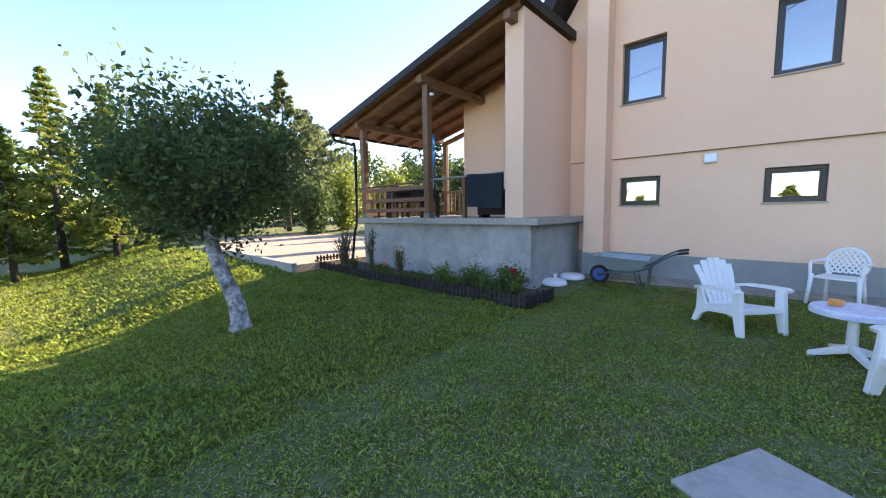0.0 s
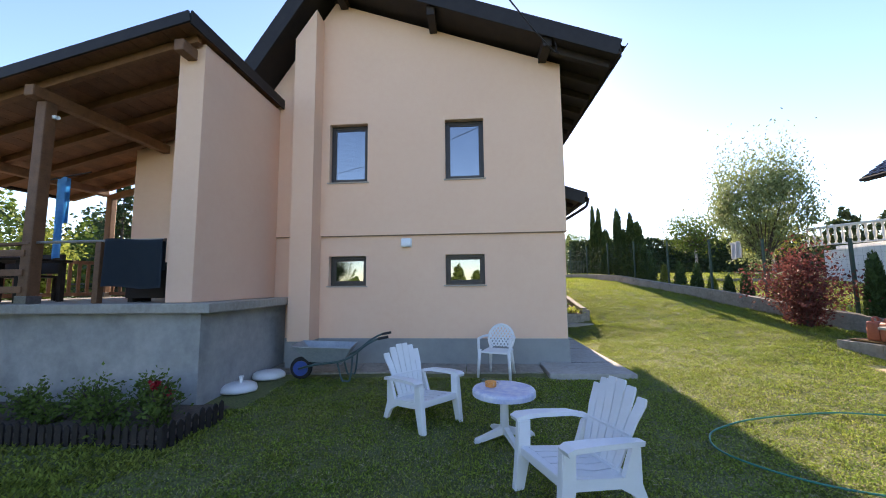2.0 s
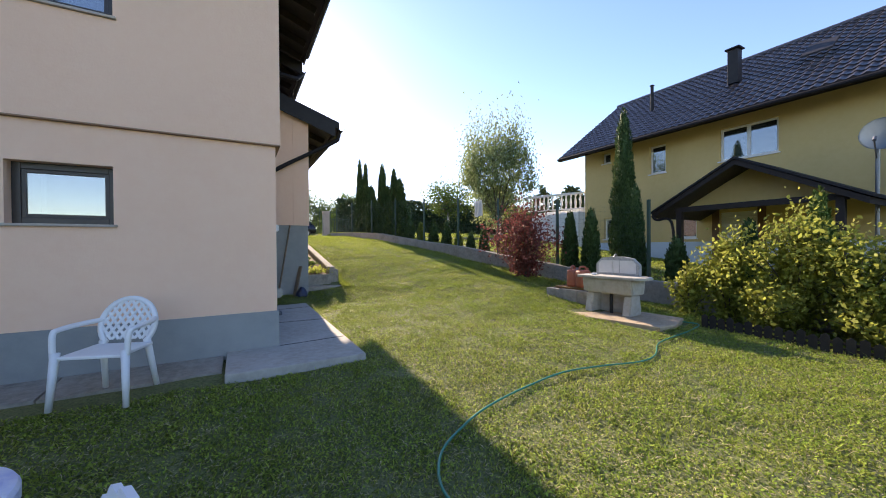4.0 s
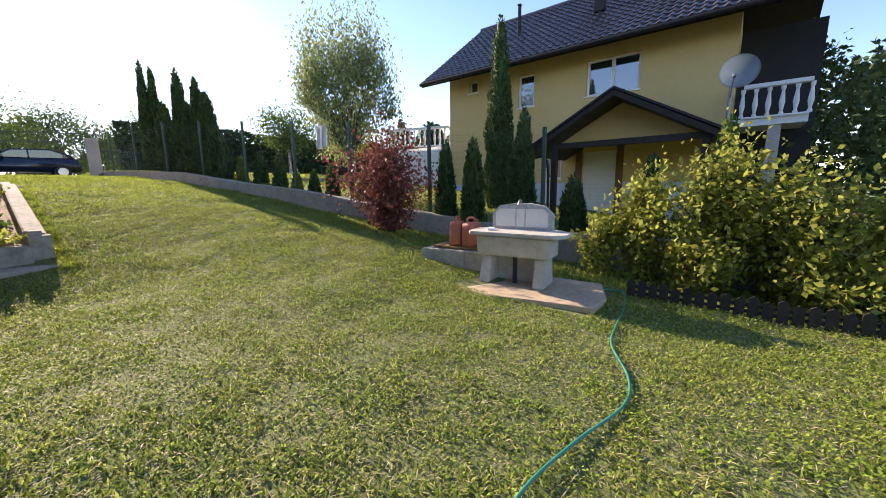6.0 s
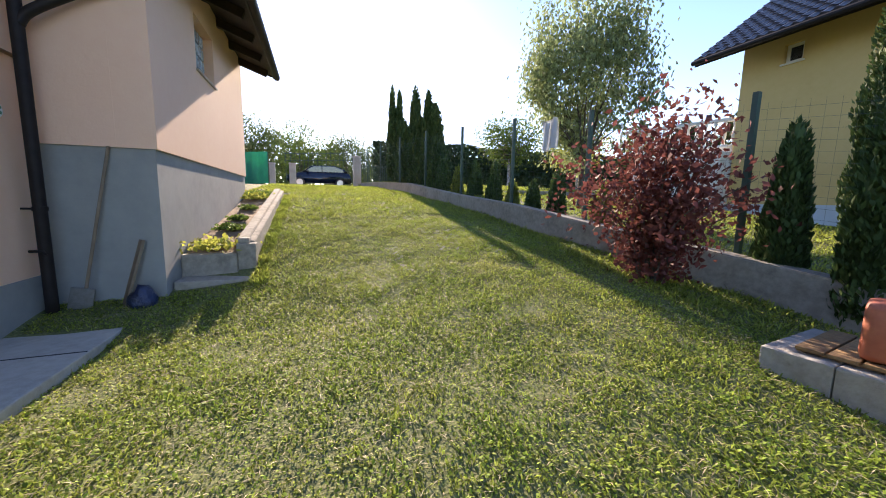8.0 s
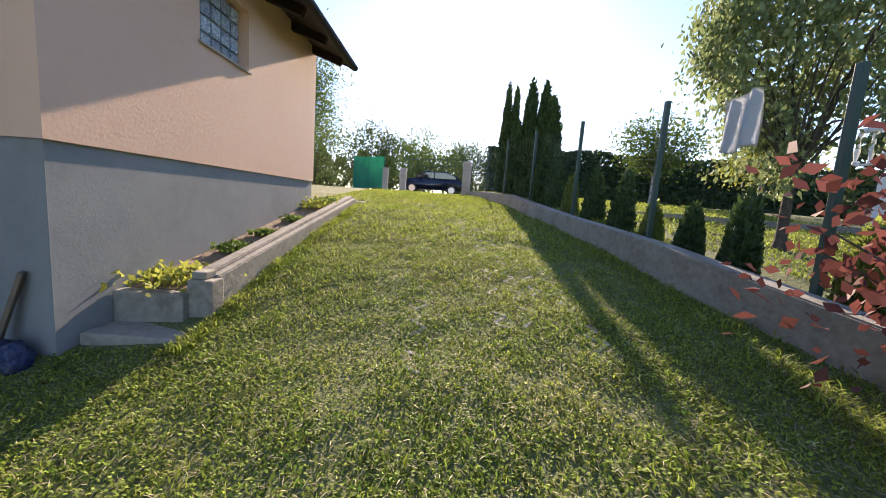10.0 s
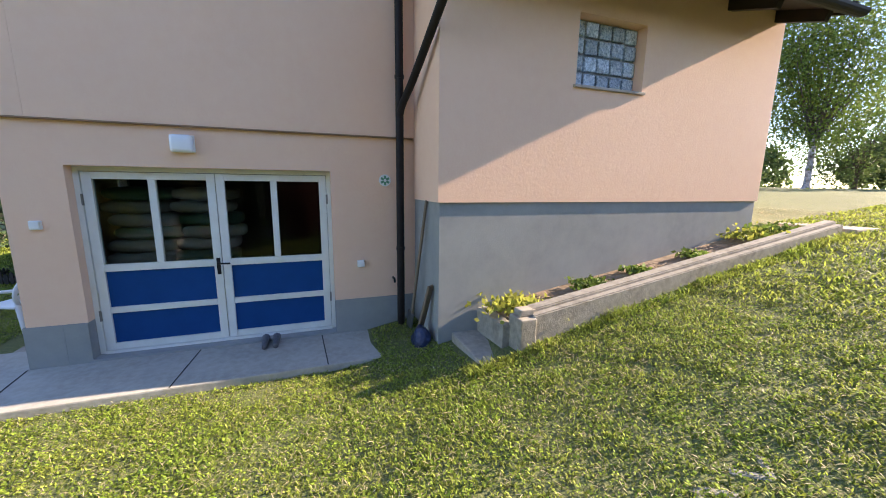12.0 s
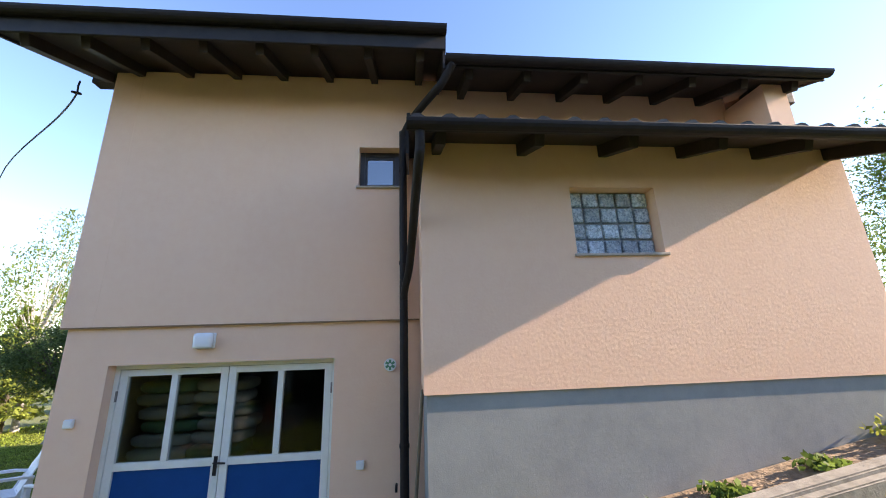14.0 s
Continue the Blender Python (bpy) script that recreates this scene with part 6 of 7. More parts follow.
BIRCH = mat("birch_bark", (0.55, 0.53, 0.49), 0.9, [(7, 0.8, (0.12, 0.1, 0.09))], [(30, 0.5)])


def leaf_mesh(name, centres, size, material, parent=None, up=0.0, out=None, aspect=0.5, seed=1, label="", droop=0.0):
    """Small leaf blades (kite-shaped, slightly folded) at the centres. up: share by which they point upwards; out: outward directions."""
    rng = np.random.default_rng(seed)
    n = len(centres)
    d = rng.normal(size=(n, 3))
    d /= np.linalg.norm(d, axis=1)[:, None] + 1e-9
    d[:, 2] += up - droop
    if out is not None:
        d += out * 0.8
    d /= np.linalg.norm(d, axis=1)[:, None] + 1e-9
    s = rng.normal(size=(n, 3))
    s -= d * (s * d).sum(1)[:, None]
    s /= np.linalg.norm(s, axis=1)[:, None] + 1e-9
    L = size * rng.uniform(0.6, 1.35, n)[:, None]
    nrm = np.cross(d, s)
    base = centres - d * L * 0.5
    v = np.stack([base, base + d * L * 0.45 + s * L * aspect * 0.5 + nrm * L * 0.08, base + d * L, base + d * L * 0.45 - s * L * aspect * 0.5 + nrm * L * 0.08], 1).reshape(-1, 3)
    me = bpy.data.meshes.new(name)
    me.vertices.add(4 * n)
    me.vertices.foreach_set("co", v.astype(np.float32).ravel())
    me.loops.add(4 * n)
    me.loops.foreach_set("vertex_index", np.arange(4 * n, dtype=np.int32))
    me.polygons.add(n)
    me.polygons.foreach_set("loop_start", np.arange(0, 4 * n, 4, dtype=np.int32))
    me.update(calc_edges=True)
    me.materials.append(material)
    ob = new(name, me)
    if parent is not None:
        ob.parent = parent
    return ob


def tree(name, label, at, height, radius, clear, leaves, size, leaf, bark=BARK, trunk=0.1, lean=(0, 0), seed=1, clusters=60, squash=1.0, spread=0.32, upright=0.0, droop=0.0, category="tree"):
    """A tapered trunk, limbs to leaf clusters, and a crown of single leaves. clear: height of the crown's foot."""
    rng = np.random.default_rng(seed)
    o = thing(name, label, category, (at[0], at[1], gz(*at) - 0.03))
    cz, hz = (height + clear) / 2, (height - clear) / 2
    top = Vector((lean[0], lean[1], clear + 0.25 * hz))
    bm = bmesh.new()
    pts = curve_pts([(0, 0, 0), (lean[0] * 0.25, lean[1] * 0.2, clear * 0.4), (lean[0] * 0.8, lean[1] * 0.8, clear * 0.85), top], 5)
    tube(bm, pts, trunk, 12, trunk * 0.72)
    for v in bm.verts:
        k = 1 + 0.18 * noise.noise(v.co * 6 + Vector((seed, 0, 0)))
        c = Vector((lean[0], lean[1], 0)) * min(1, v.co.z / max(clear, 0.1))
        v.co.x, v.co.y = c.x + (v.co.x - c.x) * k, c.y + (v.co.y - c.y) * k
        if v.co.z < 0.12:
            v.co.x *= 1.3
            v.co.y *= 1.3
    part("trunk", bm, bark, o, smooth=True)
    cl = []
    while len(cl) < clusters:
        p = rng.uniform(-1, 1, 3)
        r = np.linalg.norm(p)
        if 0.35 < r < 1.0 and rng.random() < 0.25 + 0.75 * r:
            lump = 1 + 0.28 * noise.noise(Vector(p * 1.9 + seed))
            cl.append(np.array([lean[0] + p[0] * radius * lump, lean[1] + p[1] * radius * lump, cz + p[2] * hz * lump * squash]))
    bm = bmesh.new()
    for i, c in enumerate(cl[: min(clusters, 34)]):
        e = Vector(c)
        m = top.lerp(e, 0.5) + Vector(rng.normal(0, 0.12, 3)) * radius * 0.4 + Vector((0, 0, upright * 0.1 - droop * -0.1))
        tube(bm, curve_pts([top - Vector((0, 0, rng.uniform(0, 0.3) * hz)), m, e], 4), trunk * 0.32, 5, trunk * 0.05, cap=False)
    tagged(part("branchwork", bm, bark if bark is not LIMED else BARK, o), kind="stuff")
    per = leaves // clusters
    pts = []
    for c in cl:
        q = rng.normal(size=(per, 3)) * np.array([1, 1, 0.8]) * radius * spread * rng.uniform(0.6, 1.2)
        if upright:
            q[:, 2] = np.abs(q[:, 2]) * (1 + upright)
            q[:, :2] *= 0.45
        if droop:
            q[:, 2] = -np.abs(q[:, 2]) * (1 + droop)
            q[:, :2] *= 0.5
        pts.append(c + q)
    crown = leaf_mesh("crown", np.concatenate(pts), size, leaf, o, up=upright, seed=seed, droop=droop)
    return o


def thuja(at, height, radius, seed=1, label="slim dark green columnar thuja beside the fence", leaf=None, n=5000, size=0.11, name="thuja"):
    rng = np.random.default_rng(seed)
    o = thing(name, label, "thuja", (at[0], at[1], gz(*at) - 0.02), 0, "thujas")
    def prof(f):
        return radius * np.minimum(1, (f + 0.04) / 0.16) ** 0.5 * (1 - f) ** 0.42
    bm = bmesh.new()
    fs = np.linspace(0.03, 0.97, 16)
    rings = []
    for f in fs:
        rings.append([bm.verts.new((prof(f) * 0.72 * (1 + 0.18 * noise.noise(Vector((a * 1.1, f * 6, seed)))) * math.cos(a), prof(f) * 0.72 * math.sin(a), f * height)) for a in np.linspace(0, 2 * math.pi, 13)[:-1]])
    for a, b in zip(rings, rings[1:]):
        for k in range(12):
            bm.faces.new((a[k], a[(k + 1) % 12], b[(k + 1) % 12], b[k]))
    bm.faces.new(rings[-1])
    part("inner_foliage", bm, leaf or L_THUJA, o)
    bm = bmesh.new()
    tube(bm, [(0, 0, 0), (0, 0, height * 0.6)], max(0.02, radius * 0.12), 8, 0.01)
    part("trunk", bm, BARK, o)
    f = 1 - np.sqrt(rng.uniform(0, 1, n) * 0.98 + 0.0)
    f = np.clip(f * 1.03, 0.0, 1.0)
    a = rng.uniform(0, 2 * math.pi, n)
    lump = np.array([1 + 0.30 * noise.noise(Vector((math.cos(q) * 1.4, math.sin(q) * 1.4, g * height * 1.6 + seed))) for q, g in zip(a, f)])
    r = prof(f) * lump * rng.uniform(0.72, 1.06, n)
    c = np.stack([r * np.cos(a), r * np.sin(a), f * height + rng.normal(0, 0.02, n)], 1)
    out = np.stack([np.cos(a), np.sin(a), np.ones(n) * 1.4], 1)
    leaf_mesh("crown", c, size, leaf or L_THUJA, o, up=0.8, out=out, aspect=0.4, seed=seed)
    return o


def conifer(name, label, at, height, radius, clear=0.5, seed=1, leaf=None, per=26, whorls=24, droop=0.25, size=0.32, pine=False, aspect=0.3):
    rng = np.random.default_rng(seed)
    o = thing(name, label, "conifer", (at[0], at[1], gz(*at) - 0.05))
    bm = bmesh.new()
    tube(bm, [(0, 0, 0), (0.02, 0, height * 0.5), (0, 0, height)], height * 0.016 + 0.03, 9, 0.015)
    part("trunk", bm, BARK, o, smooth=True)
    bm = bmesh.new()
    pts, outs = [], []
    for i in range(whorls):
        f = i / (whorls - 1)
        z = clear + (height - clear) * f
        reach = radius * ((1 - f) ** 0.8 + 0.04) * (1 if not pine else (0.45 + 0.75 * math.sin(math.pi * min(1, f + 0.25))))
        for k in range(6 if not pine else 5):
            a = rng.uniform(0, 2 * math.pi)
            l = reach * rng.uniform(0.65, 1.15)
            e = Vector((math.cos(a) * l, math.sin(a) * l, z - droop * l + (0.35 * l if pine else 0)))
            s = Vector((0, 0, z))
            tube(bm, [s, s.lerp(e, 0.5) + Vector((0, 0, 0.06 * l)), e], 0.025 * (1 - f) + 0.008, 4, 0.004, cap=False)
            g = rng.uniform(0.25 if not pine else 0.55, 1.05, per)[:, None]
            q = np.array(s) * (1 - g) + np.array(e) * g + rng.normal(size=(per, 3)) * np.array([0.12, 0.12, 0.07]) * (0.35 + 0.25 * l)
            pts.append(q)
            outs.append(np.tile(np.array([math.cos(a), math.sin(a), -0.1 if not pine else 0.5]), (per, 1)))
    tagged(part("branchwork", bm, BARK, o), kind="stuff")
    leaf_mesh("crown", np.concatenate(pts), size, leaf or L_SPRUCE, o, out=np.concatenate(outs), aspect=aspect, seed=seed)
    return o


def shrub(name, label, at, height, radius, leaves, size, leaf, seed=1, ry=None, category="shrub"):
    rng = np.random.default_rng(seed)
    o = thing(name, label, category, (at[0], at[1], gz(*at) - 0.02))
    ry = ry or radius
    bm = bmesh.new()
    tips = []
    for i in range(26):
        a, t = rng.uniform(0, 2 * math.pi), rng.uniform(0.15, 1.0)
        e = Vector((math.cos(a) * radius * t * 0.95, math.sin(a) * ry * t * 0.95, height * (1.08 - 0.45 * t * t) * rng.uniform(0.75, 1.1)))
        m = Vector((e.x * 0.35, e.y * 0.35, e.z * 0.6))
        tube(bm, curve_pts([(e.x * 0.12, e.y * 0.12, 0), m, e], 4), 0.014, 5, 0.004, cap=False)
        tips.append(np.array(curve_pts([(e.x * 0.12, e.y * 0.12, 0), m, e], 6)))
    tagged(part("branchwork", bm, BARK, o), kind="stuff")
    src = np.concatenate([t[2:] for t in tips])
    c = src[rng.integers(0, len(src), leaves)] + rng.normal(size=(leaves, 3)) * np.array([radius, ry, height]) * 0.13
    c = c[c[:, 2] > 0.03]
    leaf_mesh("foliage", c, size, leaf, o, up=0.3, seed=seed, aspect=0.6)
    return o


# thujas and shrubs along the fence
for i, (y, h) in enumerate(((9.4, 0.85), (8.45, 1.05), (7.5, 1.05), (6.79, 0.62), (6.07, 0.7), (5.37, 0.95), (4.3, 0.8), (10.35, 1.5))):
    thuja((on_line(y)[0] + 0.4, y), h, 0.1 + 0.11 * h, 10 + i, "small young thuja planted along the fence", n=1500, size=0.085, leaf=L_THUJA if i % 3 else L_LARCH)
for i, (x, y, h, r) in enumerate(((6.0, 17.2, 4.6, 0.30), (6.3, 17.0, 4.35, 0.28), (6.3, 14.0, 3.85, 0.36), (6.4, 12.55, 3.4, 0.32), (6.3, 13.2, 2.6, 0.34), (6.2, 15.6, 2.8, 0.42), (6.45, 11.9, 2.9, 0.42), (6.25, 10.9, 1.6, 0.34))):
    thuja((x + 0.12, y), h, r, 30 + i, "tall dark columnar thuja beside the fence", n=6000, size=0.14)
thuja((7.25, 1.8), 1.75, 0.24, 40, n=3500, size=0.09)
thuja((7.2, 1.1), 1.95, 0.27, 41, n=3500, size=0.09)
thuja((10.25, 2.28), 5.0, 0.44, 42, "very tall dense green columnar thuja", n=8000, size=0.1)
thuja((7.9, 0.40), 2.4, 0.27, 43, n=4000, size=0.09)
thuja((7.75, -0.65), 1.2, 0.27, 44, "short bushy thuja behind the sink", n=2500, size=0.08)
thuja((8.2, -2.73), 2.15, 0.3, 45, n=3000, size=0.09, leaf=L_GREEN)
thuja((8.05, -1.8), 1.6, 0.26, 46, n=3000, size=0.09)
shrub("red_maple", "dark red leaved maple shrub by the low wall", (6.33, 2.56), 1.65, 1.1, 6400, 0.075, L_RED, 5)
for i, (x, y, h, r, n) in enumerate(((6.9, -1.95, 1.35, 0.55, 4600), (7.05, -2.75, 1.55, 0.7, 6200), (7.0, -3.45, 1.35, 0.7, 5600), (7.1, -4.3, 1.15, 0.75, 5000), (7.2, -5.3, 1.25, 0.8, 5000), (6.65, -1.45, 0.75, 0.4, 2000), (6.55, -2.5, 0.7, 0.5, 2600), (6.6, -3.7, 0.65, 0.55, 2600))):
    shrub("hedge_bush", "loose yellow-green hedge bush behind low pickets", (x, y), h, r, n, 0.075, L_YELLOW, 60 + i)
tree("fruit_tree", "upright silvery green fruit tree behind the fence", (8.9, 7.0), 4.3, 1.5, 0.9, 20000, 0.105, L_SILVER, seed=7, clusters=60, upright=1.2, trunk=0.08)
tree("roadside_tree", "round garden tree with a limewashed trunk", (13.5, 19.0), 4.0, 1.6, 1.5, 4500, 0.17, L_GREEN, LIMED, seed=8, clusters=40)
tree("roadside_tree", "yellowing garden tree with a limewashed trunk", (16.5, 16.5), 3.2, 1.3, 1.3, 3500, 0.16, L_YELLOW, LIMED, seed=9, clusters=36)
# trees behind the house
tree("deciduous_tree", "tall leafy tree beyond the upper house corner", (-6.0, 25.0), 8.2, 2.5, 1.8, 30000, 0.14, L_GREEN, LIMED, seed=11, clusters=80, trunk=0.14)
for i, (x, y, h, r) in enumerate(((-2.5, 33, 5.5, 2.4), (1.5, 38, 6.0, 2.8), (6.0, 40, 5.2, 2.6), (11, 41, 5.5, 2.8), (-8, 34, 6.5, 3), (-14, 28, 7, 3))):
    tree("deciduous_tree", "leafy tree beyond the road", (x, y), h, r, 0.8, 8500, 0.2, L_GREEN if i % 2 else L_APPLE, seed=20 + i, clusters=50, trunk=0.12)
# limewashed fruit tree on the front lawn
tree("old_fruit_tree", "leaning old fruit tree with a limewashed trunk", (-8.25, -6.75), 3.75, 1.45, 1.35, 17000, 0.085, L_APPLE, LIMED, 0.13, (-0.3, -0.26), 3, 62, spread=0.17)
# west garden
for i, (x, y, h, r, kind) in enumerate(((-26.8, -9.8, 6.9, 1.5, 0), (-28.5, -8.2, 9.7, 2.0, 0), (-26.2, -6.4, 8.2, 1.6, 0), (-23, -13.5, 6.5, 1.8, 1), (-30, -4, 7, 2.2, 1), (-16, -15.5, 6.0, 1.6, 0))):
    conifer("young_conifer", "young yellow-green conifer on the lawn edge" if kind == 0 else "dense dark green spruce in the west garden", (x, y), h, r, 1.1 if kind == 0 else 0.4, 70 + i, L_LARCH if kind == 0 else L_SPRUCE, 40, 26, 0.2, 0.34)
conifer("pine_tree", "tall open pine with layered branches", (-31, 4.5), 12.2, 5.2, 2.5, 81, L_PINE, 110, 30, 0.05, 0.42, True)
conifer("pine_tree", "tall open pine with layered branches", (-35, 8.5), 10.8, 5.0, 2.5, 82, L_PINE, 110, 30, 0.05, 0.42, True)
for i, (x, y, h, r) in enumerate(((-26, 6.5, 4.0, 2.2), (-24.5, 3.2, 3.2, 1.8), (-29, -0.5, 4.2, 2.2), (-27, 12, 4.5, 2.0), (-21, 14, 4.2, 1.8), (-18, 18, 4.6, 2.0))):
    shrub("garden_bush", "large dark rounded bush in the west garden", (x, y), h, r, 4500, 0.24, L_APPLE if i % 3 else L_LARCH, 90 + i, category="bush")
conifer("spruce", "dark spruce behind the porch", (-20.5, 10.5), 6.5, 1.9, 0.4, 95, L_SPRUCE, 26, 24, 0.3, 0.3)
conifer("spruce", "tall dark spruce behind the porch", (-13.2, 8.5), 5.2, 1.3, 0.4, 98, L_SPRUCE, 26, 24, 0.3, 0.28)
conifer("spruce", "dark spruce behind the porch", (-17, 12.5), 5.0, 1.6, 0.4, 96, L_SPRUCE, 26, 22, 0.3, 0.3)
tree("birch_tree", "tall drooping birch with a white trunk", (-16.5, -15.3), 11.5, 1.9, 3.2, 6500, 0.15, L_GREEN, BIRCH, 0.16, (0.2, 0.1), 13, 80, droop=1.2)
tree("birch_tree", "drooping birch with a white trunk", (-22, -17.5), 9.5, 2.0, 2.5, 5500, 0.16, L_GREEN, BIRCH, 0.15, (0.2, 0.1), 14, 70, droop=1.2)
conifer("spruce", "dark spruce beyond the front lawn", (-17.5, -12.2), 6.8, 2.0, 0.4, 97, L_SPRUCE, 28, 26, 0.3, 0.3)


def wood(label, x0, y0, x1, y1, count, h, leaf, seed, size=0.5, per=750):
    """A belt of far trees as one piece: many uneven crowns of leaf tufts."""
    rng = np.random.default_rng(seed)
    pts = []
    for i in range(count):
        f = rng.uniform(0, 1)
        x, y = x0 + (x1 - x0) * f + rng.normal(0, 2.5), y0 + (y1 - y0) * f + rng.normal(0, 2.5)
        hh = h * rng.uniform(0.55, 1.2)
        r = hh * rng.uniform(0.22, 0.4)
        p = rng.normal(size=(per, 3))
        p /= np.linalg.norm(p, axis=1)[:, None]
        p *= rng.uniform(0.4, 1.0, (per, 1)) ** 0.4
        taper = 1 - 0.55 * np.clip(p[:, 2:3], -0.3, 1)
        lump = np.array([1 + 0.4 * noise.noise(Vector(q * 2.2 + i)) for q in p])[:, None]
        p = p * lump
        p[:, :2] *= r * taper
        p[:, 2] = hh * 0.52 + p[:, 2] * hh * 0.5
        p += np.array([x, y, gz(x, y)])
        pts.append(p)
    ob = leaf_mesh("far_woods", np.concatenate(pts), size, leaf, seed=seed, aspect=0.7)
    return tagged(ob, label, "woods", kind="stuff")


wood("far belt of mixed green trees beyond the west garden", -48, -32, -46, 40, 46, 9.5, L_GREEN, 101)
wood("dark far conifers beyond the west garden", -55, -40, -52, 45, 40, 12, L_SPRUCE, 102)
wood("far trees beyond the front lawn", -44, -40, 50, -46, 50, 3.6, L_GREEN, 103)
wood("far trees beyond the road", -40, 52, 30, 58, 46, 6.5, L_APPLE, 104)
wood("far woods behind the neighbouring house", 32, -40, 31, 2, 34, 10, L_SPRUCE, 105)
wood("garden trees behind the neighbouring balcony", 18, -8, 25, -14, 14, 6.5, L_APPLE, 106, 0.17, 2600)
wood("dark conifers behind the neighbouring terrace", 20, 13, 26, 16, 10, 3.4, L_SPRUCE, 107, 0.3, 900)
# clipped hedge along the road
rng = np.random.default_rng(4)
n = 30000
p = np.stack([rng.uniform(6.0, 45, n), 23.2 + rng.uniform(-0.6, 0.6, n), rng.uniform(0, 1, n) ** 0.7 * 2.75], 1)
p[:, 1] = np.where(rng.random(n) < 0.6, 22.6 + rng.normal(0, 0.06, n), p[:, 1])
p[:, 2] += ground_z(p[:, 0], p[:, 1]) + 0.1 * np.sin(p[:, 0] * 1.7)
h_ = leaf_mesh("clipped_hedge", p, 0.24, L_SPRUCE, seed=4, aspect=0.7)
tagged(h_, "long dark clipped hedge along the road", "hedge", kind="stuff")
bm = bx((6.2, 22.75, 1.5), (45, 23.7, 4.35))
part("inner_hedge", bm, L_SPRUCE, h_)
bm = bmesh.new()
prism(bm, [(8.6, 9.5), (30, 9.0), (30, 13.0), (9.0, 17.5), (7.6, 19.0), (7.8, 15.5)], 1.0, 1.72, "z")
tagged(link("pavement_neighbour", bm, mat("grey_paving", (0.30, 0.29, 0.28), 0.9, [(1.5, 0.6, (0.24, 0.23, 0.22)), (18, 0.5, (0.36, 0.35, 0.33))], [(40, 0.4)])), "grey paved yard behind the fence", "paving", kind="structure")
# plants in the side bed
for i, (y, s) in enumerate(((4.98, 0.16), (6.0, 0.10), (6.75, 0.07), (7.7, 0.08), (8.9, 0.17), (9.35, 0.15))):
    z = 0.62 + 0.84 * (y - 4.78) / 5.12
    rng = np.random.default_rng(200 + i)
    o = thing("bed_plant", "low bright green leafy plant in the bed", "plant", (1.28, y, z), 0, "bed plants")
    q = rng.normal(size=(int(2600 * s), 3)) * np.array([s, s * 1.2, s * 0.35])
    q[:, 2] = np.abs(q[:, 2]) + 0.02
    leaf_mesh("foliage", q, 0.07, L_YELLOW if i in (0, 4) else L_GREEN, o, up=0.7, aspect=0.65, seed=i)
# flower bed plants
for i, (x, y, h, r, n) in enumerate(((-11.3, -2.9, 1.15, 0.35, 260), (-11.0, -3.2, 0.95, 0.3, 200), (-10.2, -2.8, 1.0, 0.3, 260), (-8.9, -2.95, 0.75, 0.25, 420), (-7.1, -3.0, 0.28, 0.35, 700), (-6.3, -3.05, 0.38, 0.35, 900), (-5.6, -3.05, 0.55, 0.3, 800), (-8.0, -3.1, 0.25, 0.3, 500), (-7.6, -2.8, 0.4, 0.4, 900), (-6.8, -2.75, 0.45, 0.4, 1000), (-9.4, -3.1, 0.3, 0.4, 700), (-8.5, -3.2, 0.25, 0.35, 600), (-6.0, -2.75, 0.5, 0.35, 900), (-10.6, -3.1, 0.35, 0.35, 500), (-5.9, -3.3, 0.2, 0.3, 500))):
    shrub("rose_bush", "thin green rose bush in the flower bed", (x, y), h, r, n, 0.055, L_GREEN, 300 + i, category="rose bush")
PETAL_R = mat("red_petal", (0.35, 0.012, 0.02), 0.6, [(30, 0.4, (0.22, 0.01, 0.015))], trans=0.2)
PETAL_O = mat("orange_petal", (0.75, 0.22, 0.04), 0.6, [(30, 0.4, (0.6, 0.14, 0.03))], trans=0.2)
PETAL_P = mat("pink_petal", (0.72, 0.40, 0.36), 0.6, [(30, 0.4, (0.6, 0.3, 0.28))], trans=0.2)
for i, (x, y, z, m) in enumerate(((-5.62, -3.1, 0.55, PETAL_R), (-5.5, -3.0, 0.42, PETAL_R), (-9.35, -3.05, 0.32, PETAL_O), (-8.9, -2.95, 0.72, PETAL_P), (-10.15, -2.85, 0.65, PETAL_P))):
    rng = np.random.default_rng(400 + i)
    o = thing("rose_bloom", "open garden rose on a thin stem", "flower", (x, y, gz(x, y) + z), 0, "roses")
    q = rng.normal(size=(40, 3)) * 0.025
    leaf_mesh("petals", q, 0.05, m, o, up=0.3, aspect=0.9, seed=i)
    bm = bmesh.new()
    tube(bm, [(0, 0, -z + 0.03), (0.01, 0, -z * 0.5), (0, 0, 0)], 0.005, 5)
    part("stem", bm, L_GREEN, o)


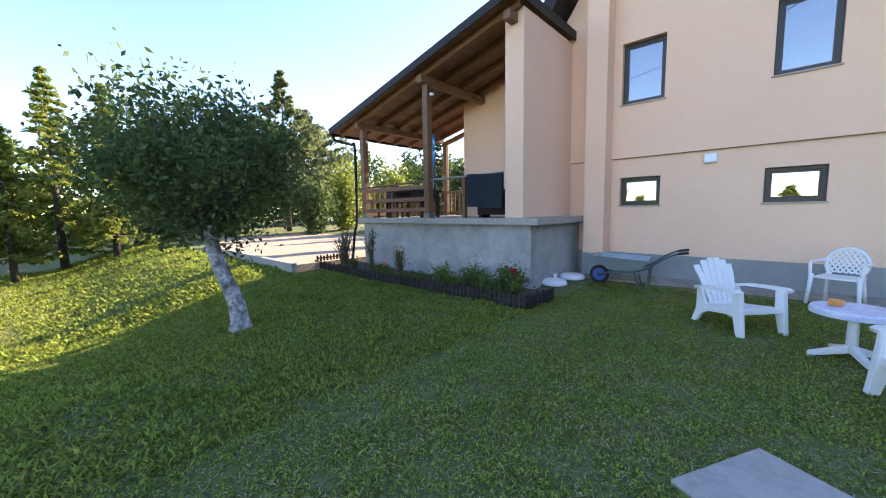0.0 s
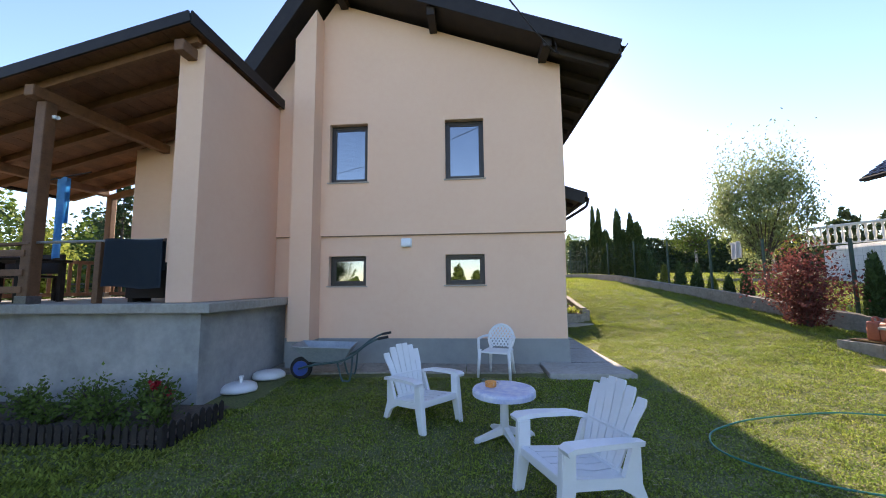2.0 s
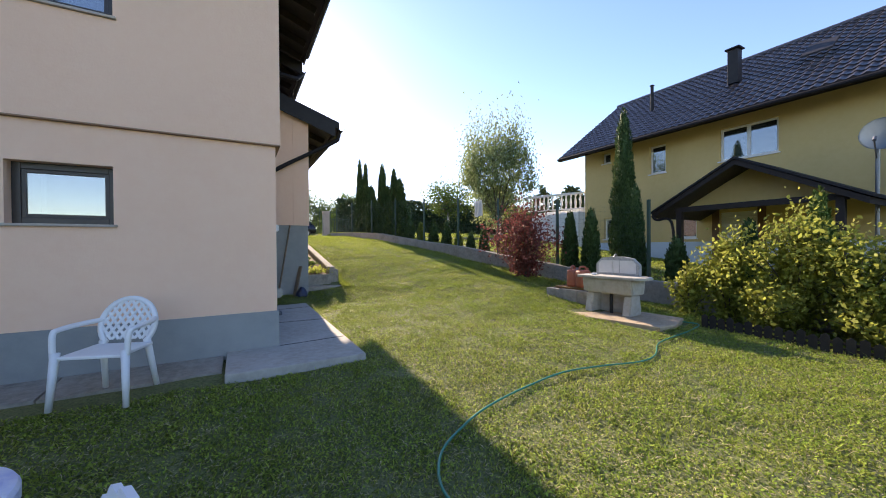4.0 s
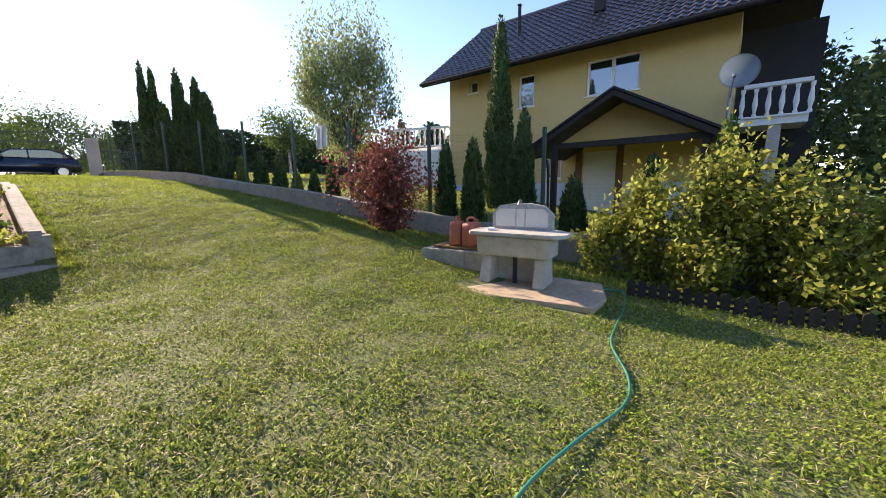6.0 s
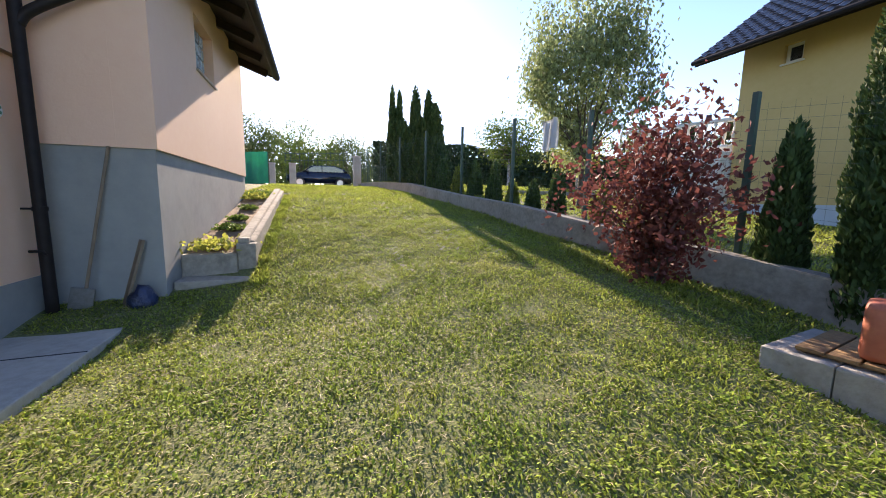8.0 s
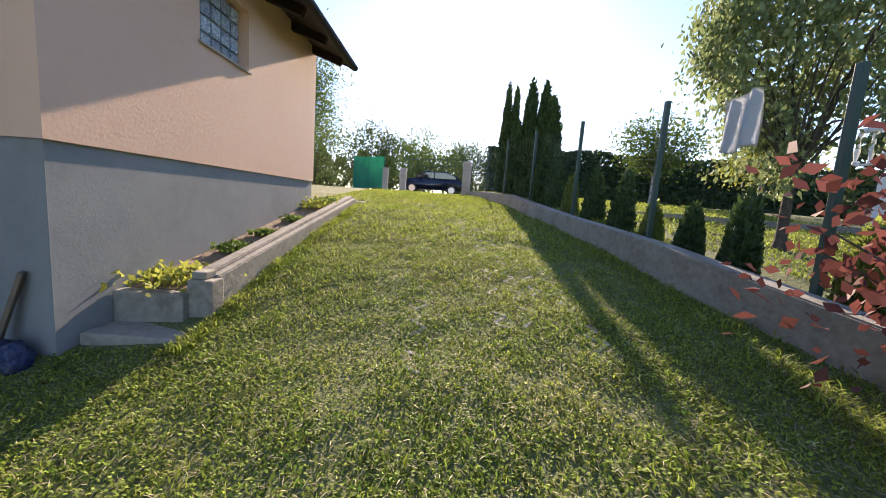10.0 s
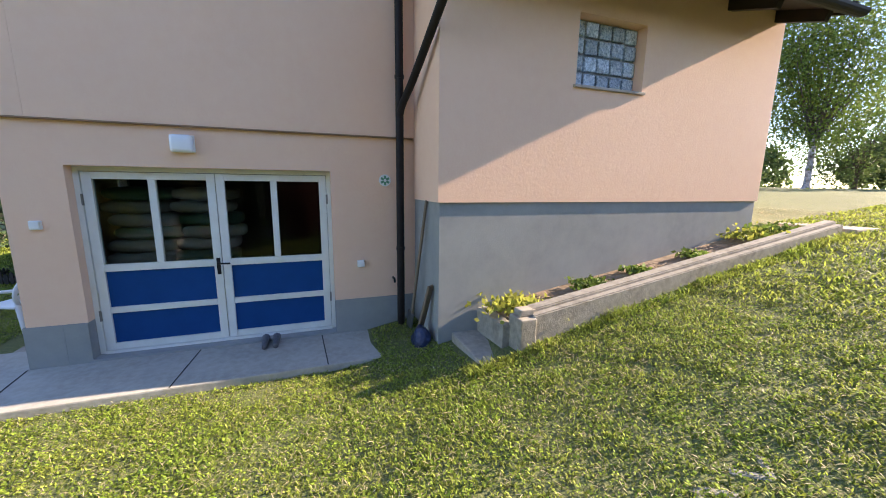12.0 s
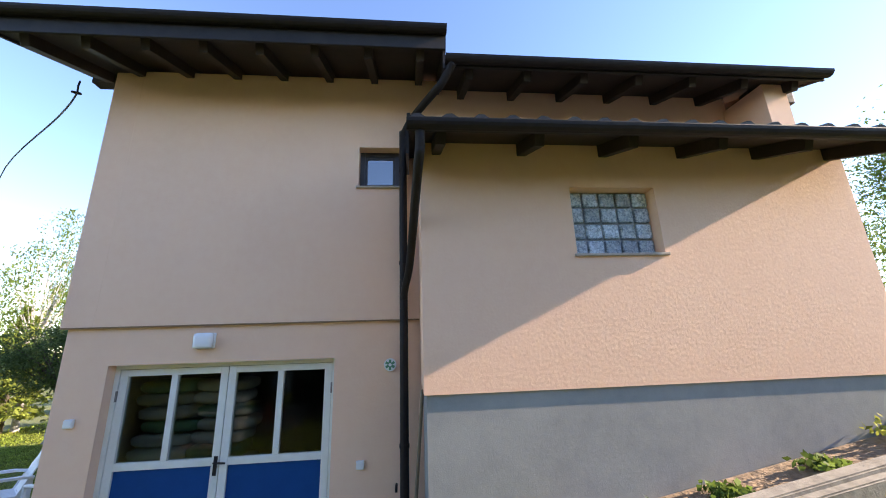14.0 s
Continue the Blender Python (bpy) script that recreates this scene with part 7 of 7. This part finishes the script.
# ---- lawn ----
def free(x, y):
    """Where grass may grow."""
    ok = ~((x > -6.1) & (x < np.where(y < 3.5, 0.8, np.where(y < 4.14, 0.05, AX))) & (y > -0.05) & (y < 9.4))
    ok &= ~((x > -6.0) & (x < 0.82) & (y > -0.88) & (y < 3.5))
    ok &= ~((x > -11.9) & (x < -5.4) & (y > -2.5) & (y < 2))
    ok &= ~((x > -11.75) & (x < -5.2) & (y > -3.45) & (y < 0))
    ok &= ~((x > 0.9) & (x < 1.8) & (y > 4.25) & (y < 10))
    ok &= ~((x > 4.88) & (x < 6.0) & (y > -1.8) & (y < -0.2))
    ok &= ~((x > 5.53) & (x < 6.45) & (y > -0.15) & (y < 1.0))
    ok &= ~((x < -11.4) & (y > -4.4))
    d = np.abs(x - np.interp(y, [p[1] for p in LINE], [p[0] for p in LINE]))
    ok &= d > 0.13
    u, v = (x + 2.09) * math.cos(radians(28)) - (y + 6.13) * math.sin(radians(28)), (x + 2.09) * math.sin(radians(28)) + (y + 6.13) * math.cos(radians(28))
    ok &= ~((np.abs(u) < 0.34) & (np.abs(v) < 0.4))
    return ok


def grass(name, label, n, x0, x1, y0, y1, length, width, seed, flat=0.0, material=None, patchy=0.0):
    rng = np.random.default_rng(seed)
    x, y = rng.uniform(x0, x1, n), rng.uniform(y0, y1, n)
    m = 0.5 * value_noise(x, y, 0.17, 3) + 0.3 * value_noise(x, y, 0.38, 4) + 0.2 * value_noise(x, y, 1.1, 5)
    k = free(x, y) & (rng.random(n) < np.clip((m - 0.1) * 2.6, 0.7, 1))
    if patchy:
        k &= 0.6 * value_noise(x, y, 0.16, 20 + seed) + 0.4 * value_noise(x, y, 0.5, 30 + seed) > patchy - 0.12 * rng.random(n)
    x, y, m = x[k], y[k], m[k]
    n = len(x)
    z = ground_z(x, y) + relief(x, y)
    a = rng.uniform(0, 2 * math.pi, n)
    tilt = rng.uniform(0.2, 1.0, n) + flat
    d = np.stack([np.cos(a) * np.sin(tilt), np.sin(a) * np.sin(tilt), np.cos(tilt)], 1)
    s = np.stack([-np.sin(a), np.cos(a), rng.normal(0, 0.2, n)], 1)
    L = (length * rng.uniform(0.5, 1.3, n) * (0.45 + 1.1 * m))[:, None]
    W = (width * rng.uniform(0.6, 1.3, n))[:, None]
    base = np.stack([x, y, z - 0.006], 1)
    if flat:
        base[:, 2] += rng.uniform(0.008, 0.03, n)
    midp = base + d * L * 0.55
    bend = np.stack([np.cos(a), np.sin(a), -0.6 * np.ones(n)], 1) * L * 0.2
    v = np.stack([base, midp + s * W * 0.5, base + d * L + bend, midp - s * W * 0.5], 1)
    me = bpy.data.meshes.new(name)
    me.vertices.add(4 * n)
    me.vertices.foreach_set("co", v.astype(np.float32).ravel())
    me.loops.add(4 * n)
    me.loops.foreach_set("vertex_index", np.arange(4 * n, dtype=np.int32))
    me.polygons.add(n)
    me.polygons.foreach_set("loop_start", np.arange(0, 4 * n, 4, dtype=np.int32))
    me.update(calc_edges=True)
    me.materials.append(material or L_GRASS)
    return tagged(new(name, me), label, "grass", kind="stuff")


grass("grass", "short mown green grass blades on the lawn", 640000, -5, 7.2, -9.5, 7, 0.040, 0.0095, 1)
grass("grass", "mown green grass blades on the front lawn", 190000, -14, -5, -11, -2.4, 0.06, 0.019, 2)
grass("grass", "mown green grass blades on the upper slope", 120000, 0.8, 7.4, 7, 24, 0.07, 0.016, 3)
grass("clover", "broad clover and plantain leaves among the grass", 400000, -5, 7.2, -9, 8, 0.021, 0.016, 4, 0.35, L_CLOVER, 0.42)
grass("straw", "pale dry mown straw lying on the lawn", 190000, -5, 7.2, -9, 12, 0.045, 0.0045, 9, 0.75, STRAW, 0.36)
grass("grass", "rough grass behind the fence", 60000, 7.6, 13.4, -6, 16, 0.09, 0.02, 5)
grass("grass", "taller grass tufts along walls and edges", 4500, 1.78, 1.98, 4.1, 10.2, 0.08, 0.010, 6)
grass("grass", "long grass at the foot of the low wall", 12000, 6.0, 7.0, -5, 12, 0.10, 0.012, 7)
grass("grass", "rough grass in the west garden", 60000, -30, -12, -16, -4.4, 0.12, 0.04, 8)

# worn honeycomb grass pavers showing through the lawn
PAVER = mat("paver_concrete", (0.30, 0.28, 0.24), 0.9, [(6, 0.7, (0.28, 0.26, 0.22)), (40, 0.5, (0.36, 0.34, 0.30))], [(60, 0.4)])
rng = np.random.default_rng(77)
for x0, ya, yb in ((4.40, 4.3, 8.3), (4.62, 4.4, 7.6), (4.84, 4.0, 6.6), (5.06, 4.0, 6.0), (3.7, 3.7, 5.0)):
    o = thing("grass_paver", "worn concrete honeycomb paver showing through the grass", "paver", (x0, ya, 0), 0, "grass pavers")
    y, k = ya, 0
    while y < yb:
        a = (x0 + (0.06 if k % 2 else -0.06), y)
        b = (x0 + (-0.06 if k % 2 else 0.06), y + 0.11)
        if rng.random() < 0.62:
            part("rib", bar((a[0] - x0, a[1] - ya, gz(*a) + float(relief(*a)) - 0.021), (b[0] - x0, b[1] - ya, gz(*b) + float(relief(*b)) - 0.021), 0.045, 0.05, 0.008), PAVER, o)
        y, k = y + 0.11, k + 1
